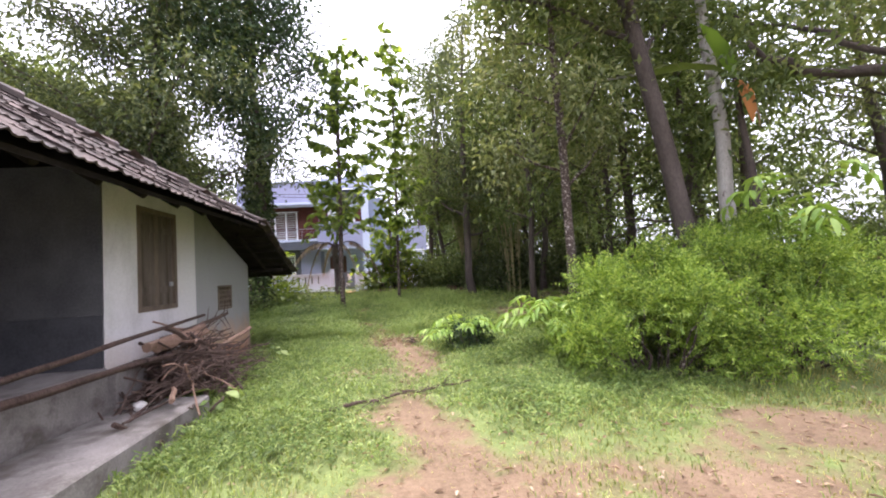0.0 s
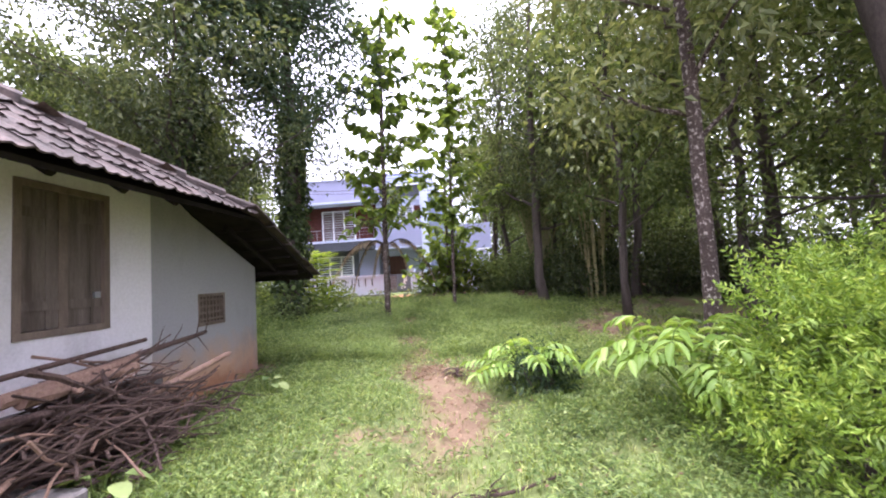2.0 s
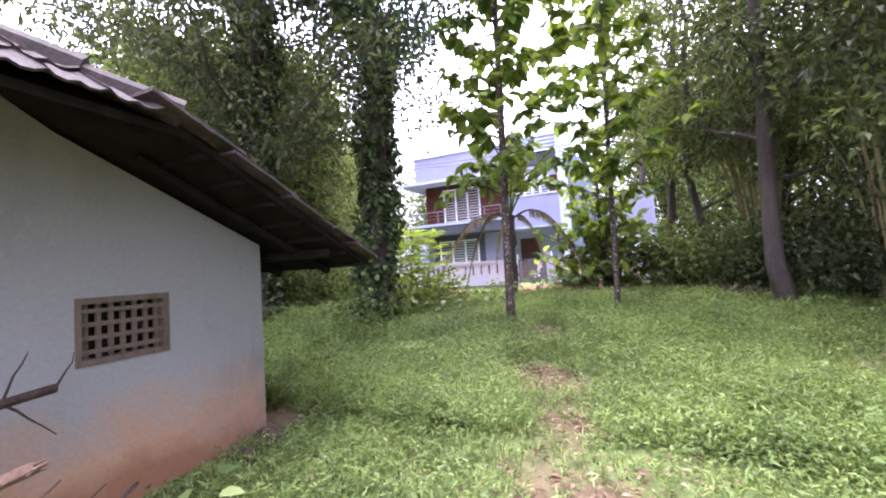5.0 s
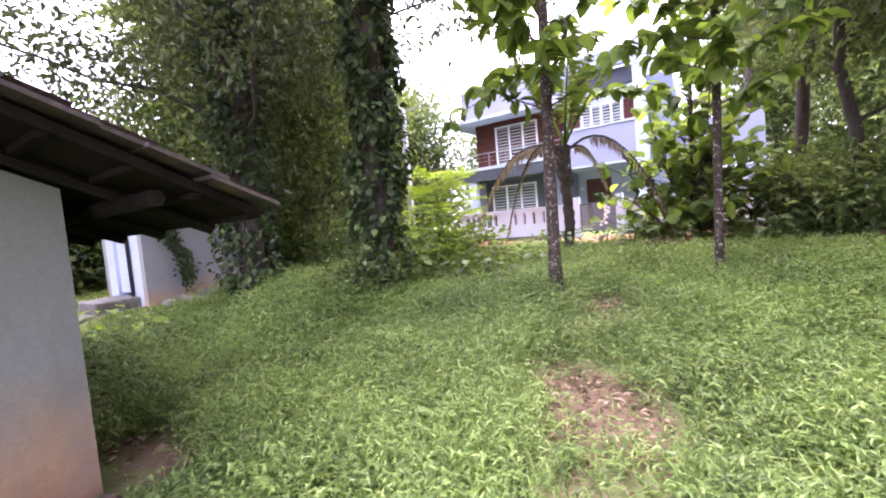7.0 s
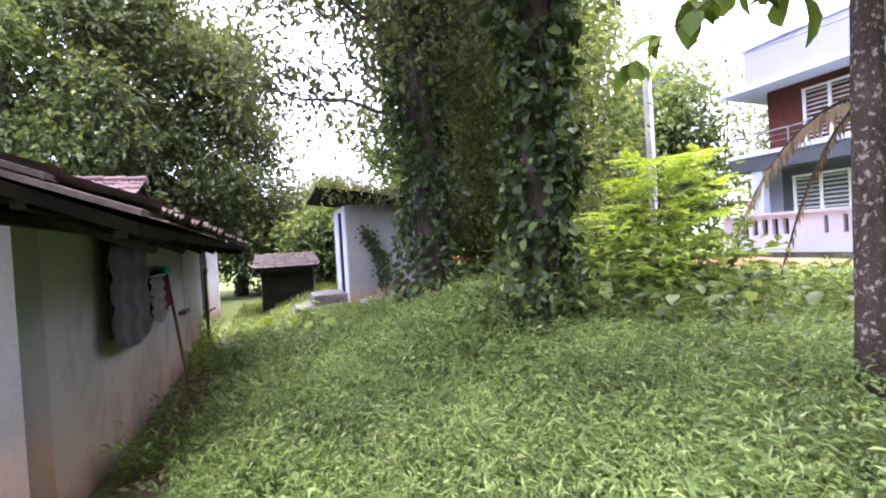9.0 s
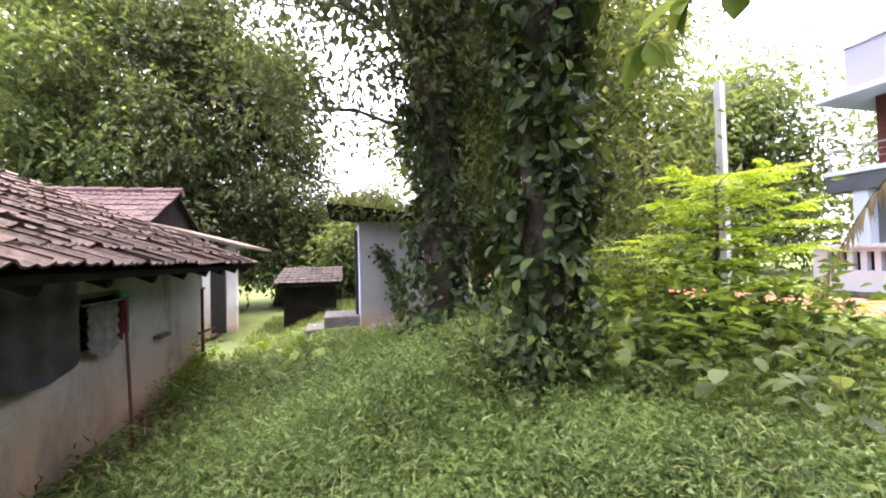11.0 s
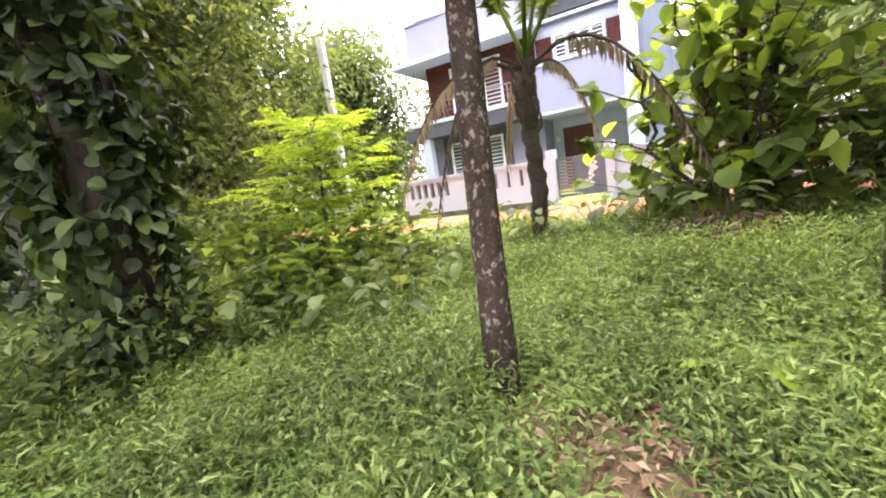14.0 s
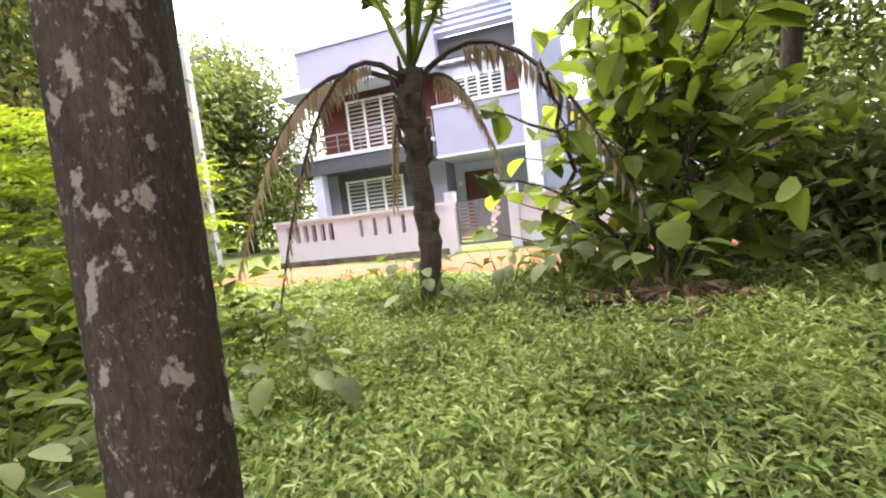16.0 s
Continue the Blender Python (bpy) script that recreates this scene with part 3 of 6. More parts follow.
def lattice_vent(parent, x, y0, y1, z0, z1, ny=8, nz=5):
    # Black sheet behind the lattice, painted as the unlit room.
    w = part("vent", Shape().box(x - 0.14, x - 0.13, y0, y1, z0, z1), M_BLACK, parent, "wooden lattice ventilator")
    fr = Shape()
    for a, b, c, d in ((y0, y1, z1 - 0.04, z1), (y0, y1, z0, z0 + 0.04), (y0, y0 + 0.035, z0 + 0.04, z1 - 0.04), (y1 - 0.035, y1, z0 + 0.04, z1 - 0.04)):
        fr.box(x - 0.1, x + 0.008, a, b, c, d)
    part("frame", fr, M_FRAME, w)
    for i in range(1, ny):
        yy = y0 + (y1 - y0) * i / ny
        part("bar", Shape().box(x - 0.05, x - 0.03, yy - 0.014, yy + 0.014, z0 + 0.04, z1 - 0.04), M_FRAME, w)
    for i in range(1, nz):
        zz = z0 + (z1 - z0) * i / nz
        part("bar", Shape().box(x - 0.029, x - 0.012, y0 + 0.035, y1 - 0.035, zz - 0.014, zz + 0.014), M_FRAME, w)


def build_cottage():
    c = thing("cottage", (-5.8, 4, 0.1), "old lime-washed cottage with weathered clay tile roof", "cottage")
    # window wall, around its opening
    y0, y1, z0, z1, x0, x1 = 5.2, 6.05, 1.235, 2.53, -3.38, -3.11
    s = Shape()
    s.box(x0, x1, 4.65, 6.58, 0.3, z0).box(x0, x1, 4.65, y0, z0, z1).box(x0, x1, y1, 6.58, z0, z1).box(x0, x1, 4.65, 6.58, z1, 2.86)
    part("wall", s, M_PLASTER, c, "white lime-washed wall stained with red soil")
    shutter_window(c, x1, y0, y1, z0, z1)
    # vent wall
    y0, y1, z0, z1, x1 = 7.39, 7.96, 1.075, 1.5, -3.14
    s = Shape()
    s.box(x0, x1, 6.58, 8.82, 0.0, z0).box(x0, x1, 6.58, y0, z0, z1).box(x0, x1, y1, 8.82, z0, z1)
    s.prism([(6.58, z1), (8.82, z1), (8.82, z_back(8.82) - 0.1), (7.3, z_back(7.3) - 0.1), (6.9, 2.75), (6.58, 2.82)], 0, x0, x1)
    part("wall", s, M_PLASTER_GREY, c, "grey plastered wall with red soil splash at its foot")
    lattice_vent(c, x1, y0, y1, z0, z1)
    # rear wall with its two openings
    s = Shape()
    yb0, yb1, ztop = 8.57, 8.82, 1.92
    holes = [(-5.66, -5.02, 0.98, 1.5), (-4.9, -4.25, 1.0, 1.55)]
    s.box(-8.15, -5.66, yb0, yb1, -0.1, ztop).box(-5.66, -5.02, yb0, yb1, -0.1, 0.98).box(-5.66, -5.02, yb0, yb1, 1.5, ztop)
    s.box(-5.02, -4.9, yb0, yb1, -0.1, ztop).box(-4.9, -4.25, yb0, yb1, -0.1, 1.0).box(-4.9, -4.25, yb0, yb1, 1.55, ztop)
    s.box(-4.25, x0, yb0, yb1, -0.1, ztop)
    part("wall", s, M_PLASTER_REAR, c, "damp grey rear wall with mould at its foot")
    for a, b, lo, hi in holes:
        # Black sheet set into the wall for the opening's darkness.
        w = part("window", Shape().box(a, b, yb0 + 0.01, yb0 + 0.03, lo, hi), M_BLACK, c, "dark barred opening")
        fr = Shape()
        fr.box(a, b, yb0 + 0.12, yb1 + 0.01, lo, lo + 0.045).box(a, b, yb0 + 0.12, yb1 + 0.01, hi - 0.045, hi)
        fr.box(a, a + 0.045, yb0 + 0.12, yb1 + 0.01, lo + 0.045, hi - 0.045).box(b - 0.045, b, yb0 + 0.12, yb1 + 0.01, lo + 0.045, hi - 0.045)
        part("frame", fr, M_FRAME, w)
        for i in range(1, 5):
            zz = lo + (hi - lo) * i / 5
            part("bar", Shape().tube([(a + 0.04, yb0 + 0.16, zz), (b - 0.04, yb0 + 0.16, zz)], 0.008, 6), M_STEEL, w)
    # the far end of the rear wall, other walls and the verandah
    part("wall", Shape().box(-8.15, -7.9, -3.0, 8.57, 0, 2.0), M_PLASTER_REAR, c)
    part("wall", Shape().box(-6.6, -3.115, 4.625, 4.648, 1.272, 2.86), M_DARK_WALL, c, "dark grey verandah wall with recess shade in its colour")
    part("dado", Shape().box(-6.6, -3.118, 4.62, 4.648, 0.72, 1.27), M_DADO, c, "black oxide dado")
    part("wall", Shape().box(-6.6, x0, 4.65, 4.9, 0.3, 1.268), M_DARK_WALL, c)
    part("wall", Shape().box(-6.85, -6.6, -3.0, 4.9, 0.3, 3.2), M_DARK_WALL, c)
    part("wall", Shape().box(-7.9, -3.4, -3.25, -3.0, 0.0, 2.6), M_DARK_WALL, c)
    part("plinth", Shape().box(-6.6, -3.06, -3.0, 4.62, 0.0, 0.72), M_CONCRETE, c, "stained concrete verandah plinth", bevel=0.015)
    part("plinth", Shape().box(-3.11, -2.98, 4.625, 6.58, 0.0, 0.7), M_CONCRETE, c, bevel=0.015)
    part("apron", Shape().box(-3.06, -2.22, -3.0, 4.95, -0.1, 0.28), M_CONCRETE, c, "cracked concrete apron", bevel=0.02)
    # roof decks, under the tiles
    ridge_x, ridge_z = -5.8, z_front(-5.8)
    yr = TIP_Y - (ridge_z - TIP_Z) / PITCH_R
    t = 0.05
    yh = TIP_Y - (EAVE - TIP_Z) / PITCH_R
    fr, bk = Shape(), Shape()

    def slab(s, poly):
        k = len(poly)
        v = [(x, y, z) for x, y, z in poly] + [(x, y, z - t) for x, y, z in poly]
        base = s.n
        s.v.append(np.array(v, float))
        s.n += 2 * k
        s.f.append(np.array([tuple(range(k))]) + base)
        s.f.append(np.array([tuple(range(2 * k - 1, k - 1, -1))]) + base)
        s.f.append(np.array([(i, (i + 1) % k, k + (i + 1) % k, k + i) for i in range(k)]) + base)

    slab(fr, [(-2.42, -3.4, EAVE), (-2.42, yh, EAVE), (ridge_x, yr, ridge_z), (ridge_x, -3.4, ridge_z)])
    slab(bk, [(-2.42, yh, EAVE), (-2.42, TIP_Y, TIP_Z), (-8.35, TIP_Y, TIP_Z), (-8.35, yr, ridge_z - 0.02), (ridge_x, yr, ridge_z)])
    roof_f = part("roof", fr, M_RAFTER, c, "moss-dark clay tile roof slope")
    roof_b = part("roof", bk, M_RAFTER, c, "weathered clay tile lean-to slope with sunlight in its colour, strewn with leaves")
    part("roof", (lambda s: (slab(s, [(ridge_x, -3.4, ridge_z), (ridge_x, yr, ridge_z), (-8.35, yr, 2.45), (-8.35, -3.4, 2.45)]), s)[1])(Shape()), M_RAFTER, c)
    # rafters below the overhangs, their colour holding the eave shade
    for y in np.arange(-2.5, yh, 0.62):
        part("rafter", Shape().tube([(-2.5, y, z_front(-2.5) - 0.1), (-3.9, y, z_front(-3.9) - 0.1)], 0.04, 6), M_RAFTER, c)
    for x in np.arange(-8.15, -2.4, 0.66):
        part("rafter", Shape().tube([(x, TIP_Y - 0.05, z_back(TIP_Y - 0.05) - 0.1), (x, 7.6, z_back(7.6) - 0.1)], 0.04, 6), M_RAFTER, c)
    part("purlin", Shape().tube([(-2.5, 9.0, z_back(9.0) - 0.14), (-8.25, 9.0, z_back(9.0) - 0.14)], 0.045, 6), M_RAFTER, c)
    hip = lambda x, y: z_front(x) <= z_back(y) + 0.02
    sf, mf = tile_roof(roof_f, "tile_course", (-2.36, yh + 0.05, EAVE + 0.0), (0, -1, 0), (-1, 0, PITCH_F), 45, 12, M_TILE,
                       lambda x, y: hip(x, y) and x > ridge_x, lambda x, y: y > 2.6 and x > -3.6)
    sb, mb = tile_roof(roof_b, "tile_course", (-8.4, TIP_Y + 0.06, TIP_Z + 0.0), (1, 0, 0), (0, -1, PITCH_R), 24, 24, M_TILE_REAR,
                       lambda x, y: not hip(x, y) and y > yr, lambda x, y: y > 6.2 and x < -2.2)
    LOOSE_TILES.append((sf, mf, roof_f))
    LOOSE_TILES.append((sb, mb, roof_b))
    # ragged verge of the lean-to, and its battens from below
    r5 = np.random.default_rng(5)
    for i in range(17):
        y = TIP_Y + 0.04 - 0.26 * i
        if y < yh - 0.1:
            break
        out, dz = r5.uniform(0.0, 0.07), r5.normal(0.03, 0.012)
        v = [(x, yy, z_back(yy) + dz + lift + k) for k in (0, 0.022) for x, yy, lift in ((-2.62, y, 0.03), (-2.36 + out, y, 0.015), (-2.36 + out, y - 0.36, 0.0), (-2.62, y - 0.36, 0.0))]
        part("verge_tile", Shape().add(v, [(3, 2, 1, 0), (4, 5, 6, 7), (0, 1, 5, 4), (1, 2, 6, 5), (2, 3, 7, 6), (3, 0, 4, 7)]), M_TILE, roof_b)
    for i in range(9):
        y = TIP_Y - 0.06 - 0.28 * i
        if y > yh:
            part("batten", Shape().box(-3.1, -2.44, y - 0.022, y + 0.022, z_back(y) - 0.082, z_back(y) - 0.052), M_RAFTER, c)
    # ridge and hip caps
    n = 9
    for a, b in (((-2.45, yh, EAVE + 0.05), (ridge_x, yr, ridge_z + 0.06)),):
        a, b = np.array(a), np.array(b)
        for i in range(14):
            p, q = a + (b - a) * i / 14, a + (b - a) * (i + 1.12) / 14
            part("hip_tile", Shape().tube([p + (0, 0, 0.03), q], [0.11, 0.09], 7), M_TILE, roof_f)
    return c


build_cottage()


def build_back_wing():
    c = thing("outbuilding", (-12, 6, 0.2), "red-tiled rear wing with a small gable", "outbuilding")
    part("wall", Shape().box(-14.5, -10.4, 2.0, 7.15, 0.2, 2.5), M_PLASTER_REAR, c)
    part("wall", Shape().box(-12.6, -10.4, 7.15, 8.3, 0.2, 2.05), M_PLASTER, c, "pale plaster wall")
    part("post", Shape().box(-10.55, -10.38, 8.62, 8.8, 0.3, 2.1), M_PLASTER, c)
    # Flat black panel painted as the doorway's shade.
    part("doorway", Shape().box(-10.395, -10.38, 8.32, 8.6, 0.3, 2.0), M_BLACK, c)
    rx, rz = -12.0, 3.4
    r = Shape()
    r.prism([(-10.1, 2.42), (rx, rz), (-13.9, 2.42), (-13.9, 2.36), (rx, rz - 0.07), (-10.1, 2.36)], 1, 2.0, 7.22)
    roof = part("roof", r, M_RAFTER, c, "red clay tile gable roof")
    sl = (rz - 2.42) / 1.9
    s1, m1 = tile_roof(roof, "tile_course", (-10.05, 7.3, 2.43), (0, -1, 0), (-1, 0, sl), 20, 7, M_TILE_RED, lambda x, y: x > rx, lambda x, y: y > 4.2)
    LOOSE_TILES.append((s1, m1, roof))
    for i in range(13):
        part("ridge_tile", Shape().tube([(rx, 7.3 - i * 0.4, rz + 0.06), (rx, 6.87 - i * 0.4, rz + 0.04)], [0.11, 0.1], 7), M_TILE_RED, roof)
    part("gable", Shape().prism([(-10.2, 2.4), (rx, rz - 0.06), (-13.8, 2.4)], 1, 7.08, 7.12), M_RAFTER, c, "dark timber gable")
    lt = Shape().prism([(7.15, 2.62), (8.98, 2.1), (8.98, 2.04), (7.15, 2.56)], 0, -13.6, -10.0)
    part("roof", lt, M_FRAME, c, "lean-to of dark tiles")
    return c


build_back_wing()


def build_shed():
    c = thing("shed", (-9.6, 11.8, 0.6), "small white plastered outhouse overgrown with creepers", "shed")
    x0, x1, y0, y1, zb, zt = -10.3, -8.57, 11.25, 13.3, 0.3, 2.42
    part("wall", Shape().box(x1 - 0.15, x1, y0, y1, zb, zt), M_PLASTER_GREY, c, "grey plastered wall with creeper stains")
    part("wall", Shape().box(x0, x1 - 0.15, y1 - 0.15, y1, zb, zt), M_PLASTER_GREY, c)
    part("wall", Shape().box(x0, x0 + 0.15, y0, y1 - 0.15, zb, zt), M_PLASTER_GREY, c)
    s = Shape()
    s.box(x0 + 0.15, x0 + 0.5, y0, y0 + 0.15, zb, zt).box(x1 - 0.62, x1 - 0.15, y0, y0 + 0.15, zb, zt).box(x0 + 0.5, x1 - 0.62, y0, y0 + 0.15, 2.2, zt)
    part("wall", s, M_HOUSE_WHITE, c, "whitewashed front wall")
    part("door", Shape().box(x0 + 0.5, x1 - 0.62, y0 + 0.06, y0 + 0.1, 0.75, 2.2), M_HOUSE_WHITE, c, "pale painted door")
    part("pipe", Shape().tube([(x1 - 0.5, y0 - 0.04, 0.7), (x1 - 0.5, y0 - 0.04, 2.3)], 0.03, 8), M_BLACK, c, "dark drain pipe")
    part("vent", Shape().box(x1 - 0.01, x1 + 0.006, y1 - 0.65, y1 - 0.2, 2.05, 2.32), M_BLACK, c)
    r = Shape().prism([(y0 - 0.55, 2.72), (y1 + 0.3, 2.36), (y1 + 0.3, 2.31), (y0 - 0.55, 2.66)], 0, x0 - 0.3, x1 + 0.35)
    part("roof", r, M_RAFTER, c, "sagging dark roof slab under dead creepers")
    step = Shape().box(-9.75, -8.85, 10.6, 11.25, 0.2, 0.7)
    part("step", step, M_CONCRETE, c, bevel=0.02)
    part("step", Shape().box(-9.6, -8.8, 10.25, 10.6, 0.1, 0.5), M_CONCRETE, c, bevel=0.02)
    return c


build_shed()


def build_tank():
    c = thing("wood_store", (-11.6, 10.2, 0.3), "low brick store under a small tiled roof", "store")
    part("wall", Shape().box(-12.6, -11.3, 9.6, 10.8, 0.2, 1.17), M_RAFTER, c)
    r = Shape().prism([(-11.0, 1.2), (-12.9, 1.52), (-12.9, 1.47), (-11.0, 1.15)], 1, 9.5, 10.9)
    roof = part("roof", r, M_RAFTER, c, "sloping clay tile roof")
    s1, m1 = tile_roof(roof, "tile_course", (-10.95, 9.45, 1.21), (0, 1, 0), (-1, 0, 0.168), 6, 6, M_TILE, lambda x, y: True, lambda x, y: True)
    LOOSE_TILES.append((s1, m1, roof))
    return c


build_tank()


# ---- the far house ----
def louvre_window(parent, x0, x1, y, z0, z1, panes=3, slats=9, label="white louvred window"):
    w = part("window", Shape().box(x0, x1, y + 0.02, y + 0.05, z0, z1), M_GLASS, parent, label)
    fr = Shape()
    fr.box(x0 - 0.05, x1 + 0.05, y - 0.05, y + 0.02, z1, z1 + 0.07).box(x0 - 0.05, x1 + 0.05, y - 0.05, y + 0.02, z0 - 0.07, z0)
    for i in range(panes + 1):
        x = x0 + (x1 - x0) * i / panes
        fr.box(x - 0.04, x + 0.04, y - 0.05, y + 0.02, z0, z1)
    part("frame", fr, M_WIN_WHITE, w)
    for i in range(panes):
        a, b = x0 + (x1 - x0) * i / panes + 0.045, x0 + (x1 - x0) * (i + 1) / panes - 0.045
        for j in range(slats):
            z = z0 + (z1 - z0) * (j + 0.5) / slats
            part("slat", Shape().add([(a, y - 0.03, z - 0.02), (b, y - 0.03, z - 0.02), (b, y + 0.01, z + 0.035), (a, y + 0.01, z + 0.035), (a, y - 0.02, z - 0.028), (b, y - 0.02, z - 0.028)], [(0, 1, 2, 3), (0, 4, 5, 1)]), M_SLAT, w)
    return w


def build_house():
    h = thing("house", (-5, 27, 0.8), "two-storey lavender and white modern house", "house")
    YW = 25.9
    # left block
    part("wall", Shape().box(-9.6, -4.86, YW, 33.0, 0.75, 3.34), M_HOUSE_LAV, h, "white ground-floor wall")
    part("wall", Shape().box(-9.2, -4.86, YW, 33.0, 3.95, 6.05), M_BRICK, h, "dark red stone-clad wall")
    part("window_surround", Shape().box(-8.85, -6.05, YW - 0.05, YW, 1.7, 3.34), M_HOUSE_DARK, h, "charcoal window surround")
    louvre_window(h, -8.5, -6.4, YW - 0.05, 1.93, 3.0, 3, 8)
    louvre_window(h, -8.15, -6.2, YW, 4.05, 5.72, 3, 12)
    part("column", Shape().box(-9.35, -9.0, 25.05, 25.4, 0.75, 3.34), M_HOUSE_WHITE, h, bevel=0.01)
    part("balcony", Shape().box(-9.95, -4.84, 25.0, YW, 3.34, 3.82), M_HOUSE_DARK, h, "balcony with charcoal fascia")
    part("balcony_edge", Shape().box(-9.97, -4.84, 24.97, YW, 3.825, 3.95), M_HOUSE_WHITE, h)
    rail = part("railing", Shape().box(-9.9, -4.9, 25.05, 25.08, 4.55, 4.59), M_STEEL, h, "slim dark balcony railing")
    for x in np.arange(-9.9, -4.9, 0.83):
        part("post", Shape().box(x, x + 0.03, 25.05, 25.08, 3.95, 4.55), M_STEEL, rail)
    for z in (4.2, 4.38):
        part("bar", Shape().box(-9.9, -4.9, 25.06, 25.07, z, z + 0.012), M_STEEL, rail)
    part("bar", Shape().box(-9.9, -9.87, 25.08, YW, 4.55, 4.59), M_STEEL, rail)
    part("sunshade", Shape().box(-10.15, -4.7, 24.9, 33.2, 6.05, 6.18), M_HOUSE_WHITE, h, "white roof sunshade")
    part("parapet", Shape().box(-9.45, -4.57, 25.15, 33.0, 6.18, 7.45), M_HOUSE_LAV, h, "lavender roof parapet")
    part("coping", Shape().box(-9.5, -4.57, 25.1, 33.0, 7.45, 7.52), M_HOUSE_WHITE, h)
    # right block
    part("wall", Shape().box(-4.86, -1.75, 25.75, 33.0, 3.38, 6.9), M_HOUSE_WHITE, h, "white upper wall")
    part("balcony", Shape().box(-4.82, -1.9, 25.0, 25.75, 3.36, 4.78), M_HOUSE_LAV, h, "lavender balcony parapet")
    part("coping", Shape().box(-4.84, -1.88, 24.96, 25.75, 4.78, 4.86), M_HOUSE_WHITE, h)
    part("cladding", Shape().box(-2.6, -2.12, 25.70, 25.75, 4.86, 5.78), M_BRICK, h, "red clad panel")
    part("cladding", Shape().box(-4.82, -4.3, 25.70, 25.75, 4.86, 5.78), M_BRICK, h, "red clad panel")
    louvre_window(h, -4.2, -2.68, 25.72, 4.9, 5.72, 4, 7)
    pg = part("pergola", Shape().box(-4.6, -2.1, 25.0, 25.06, 6.02, 6.1), M_HOUSE_WHITE, h, "white pergola over the upper balcony")
    part("beam", Shape().box(-4.6, -2.1, 25.66, 25.72, 6.14, 6.24), M_HOUSE_DARK, pg)
    for x in np.linspace(-4.5, -2.16, 8):
        part("fin", Shape().add([(x, 25.02, 6.1), (x + 0.05, 25.02, 6.1), (x + 0.05, 25.7, 6.3), (x, 25.7, 6.3), (x, 25.02, 6.02), (x + 0.05, 25.02, 6.02), (x + 0.05, 25.7, 6.22), (x, 25.7, 6.22)],
                            [(0, 1, 2, 3), (4, 7, 6, 5), (0, 4, 5, 1), (1, 5, 6, 2), (2, 6, 7, 3), (3, 7, 4, 0)]), M_HOUSE_WHITE, pg)
    part("fascia", Shape().box(-4.57, -2.15, 25.6, 25.75, 6.36, 7.0), M_HOUSE_DARK, h, "charcoal roof fascia")
    for z in (7.06, 7.24, 7.42, 7.6):
        part("roof_fin", Shape().box(-4.57, -2.15, 25.3, 25.7, z, z + 0.08), M_HOUSE_WHITE, h)
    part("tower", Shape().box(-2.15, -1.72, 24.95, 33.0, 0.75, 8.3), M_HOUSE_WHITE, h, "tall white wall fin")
    part("wall", Shape().box(-1.72, -0.9, 25.1, 33.0, 0.75, 6.3), M_HOUSE_BLUE, h, "slate blue wall")
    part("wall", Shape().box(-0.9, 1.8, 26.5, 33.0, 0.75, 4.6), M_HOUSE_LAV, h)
    louvre_window(h, 0.2, 1.6, 26.5, 1.8, 3.0, 2, 7)
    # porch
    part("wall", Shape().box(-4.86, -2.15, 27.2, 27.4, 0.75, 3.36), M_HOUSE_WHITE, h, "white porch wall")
    part("door", Shape().box(-4.5, -3.46, 27.12, 27.2, 0.9, 2.95), M_DOOR, h, "dark red wooden front door")
    part("ceiling", Shape().box(-4.86, -2.15, 25.0, 27.2, 3.28, 3.355), M_HOUSE_WHITE, h)
    lamp = part("wall_lamp", Shape().box(-4.75, -4.65, 27.1, 27.2, 2.5, 2.65), M_WIN_WHITE, h)
    part("plinth", Shape().box(-9.7, -0.9, 25.4, 27.5, 0.6, 0.9), M_CONCRETE, h)
    # compound wall and gate are things of their own
    w = thing("compound_wall", (-5, 20, 0.85), "low white compound wall with slotted openings", "wall")

    def wall_run(x0, x1, slots):
        z0, z1 = 0.7, 1.72
        xs = [x0] + [q for a in slots for q in a] + [x1]
        s = Shape()
        for i in range(0, len(xs), 2):
            s.box(xs[i], xs[i + 1], 20.0, 20.16, z0, z1)
        for a, b in slots:
            s.box(a, b, 20.0, 20.16, z0, 1.3).box(a, b, 20.0, 20.16, 1.64, z1)
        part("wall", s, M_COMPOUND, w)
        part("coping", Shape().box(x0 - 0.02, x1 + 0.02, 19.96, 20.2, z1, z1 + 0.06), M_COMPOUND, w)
        part("footing", Shape().box(x0, x1, 19.97, 19.998, 0.6, 0.92), M_CONCRETE, w, "grey rubble footing")
        for a, b in slots:
            # Black sheet behind each slot, shade put in as colour.
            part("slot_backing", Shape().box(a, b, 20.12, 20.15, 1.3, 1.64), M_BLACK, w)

    wall_run(-7.1, -3.35, [(-6.85 + 0.2 * i, -6.74 + 0.2 * i) for i in range(6)] + [(-5.15 + 0.3 * i, -5.08 + 0.3 * i) for i in range(5)])
    wall_run(-2.0, 6.0, [(-1.0 + 0.3 * i, -0.93 + 0.3 * i) for i in range(3)])
    part("wall", Shape().box(-7.1, -6.94, 20.16, 30.0, 0.7, 1.72), M_COMPOUND, w)
    for x in (-3.33, -2.18):
        part("gate_pillar", Shape().box(x, x + 0.17, 19.93, 20.2, 0.7, 1.95), M_COMPOUND, w)
    g = thing("gate", (-2.7, 20.05, 0.9), "slate blue steel gate with white flower motif", "gate")
    fr = Shape()
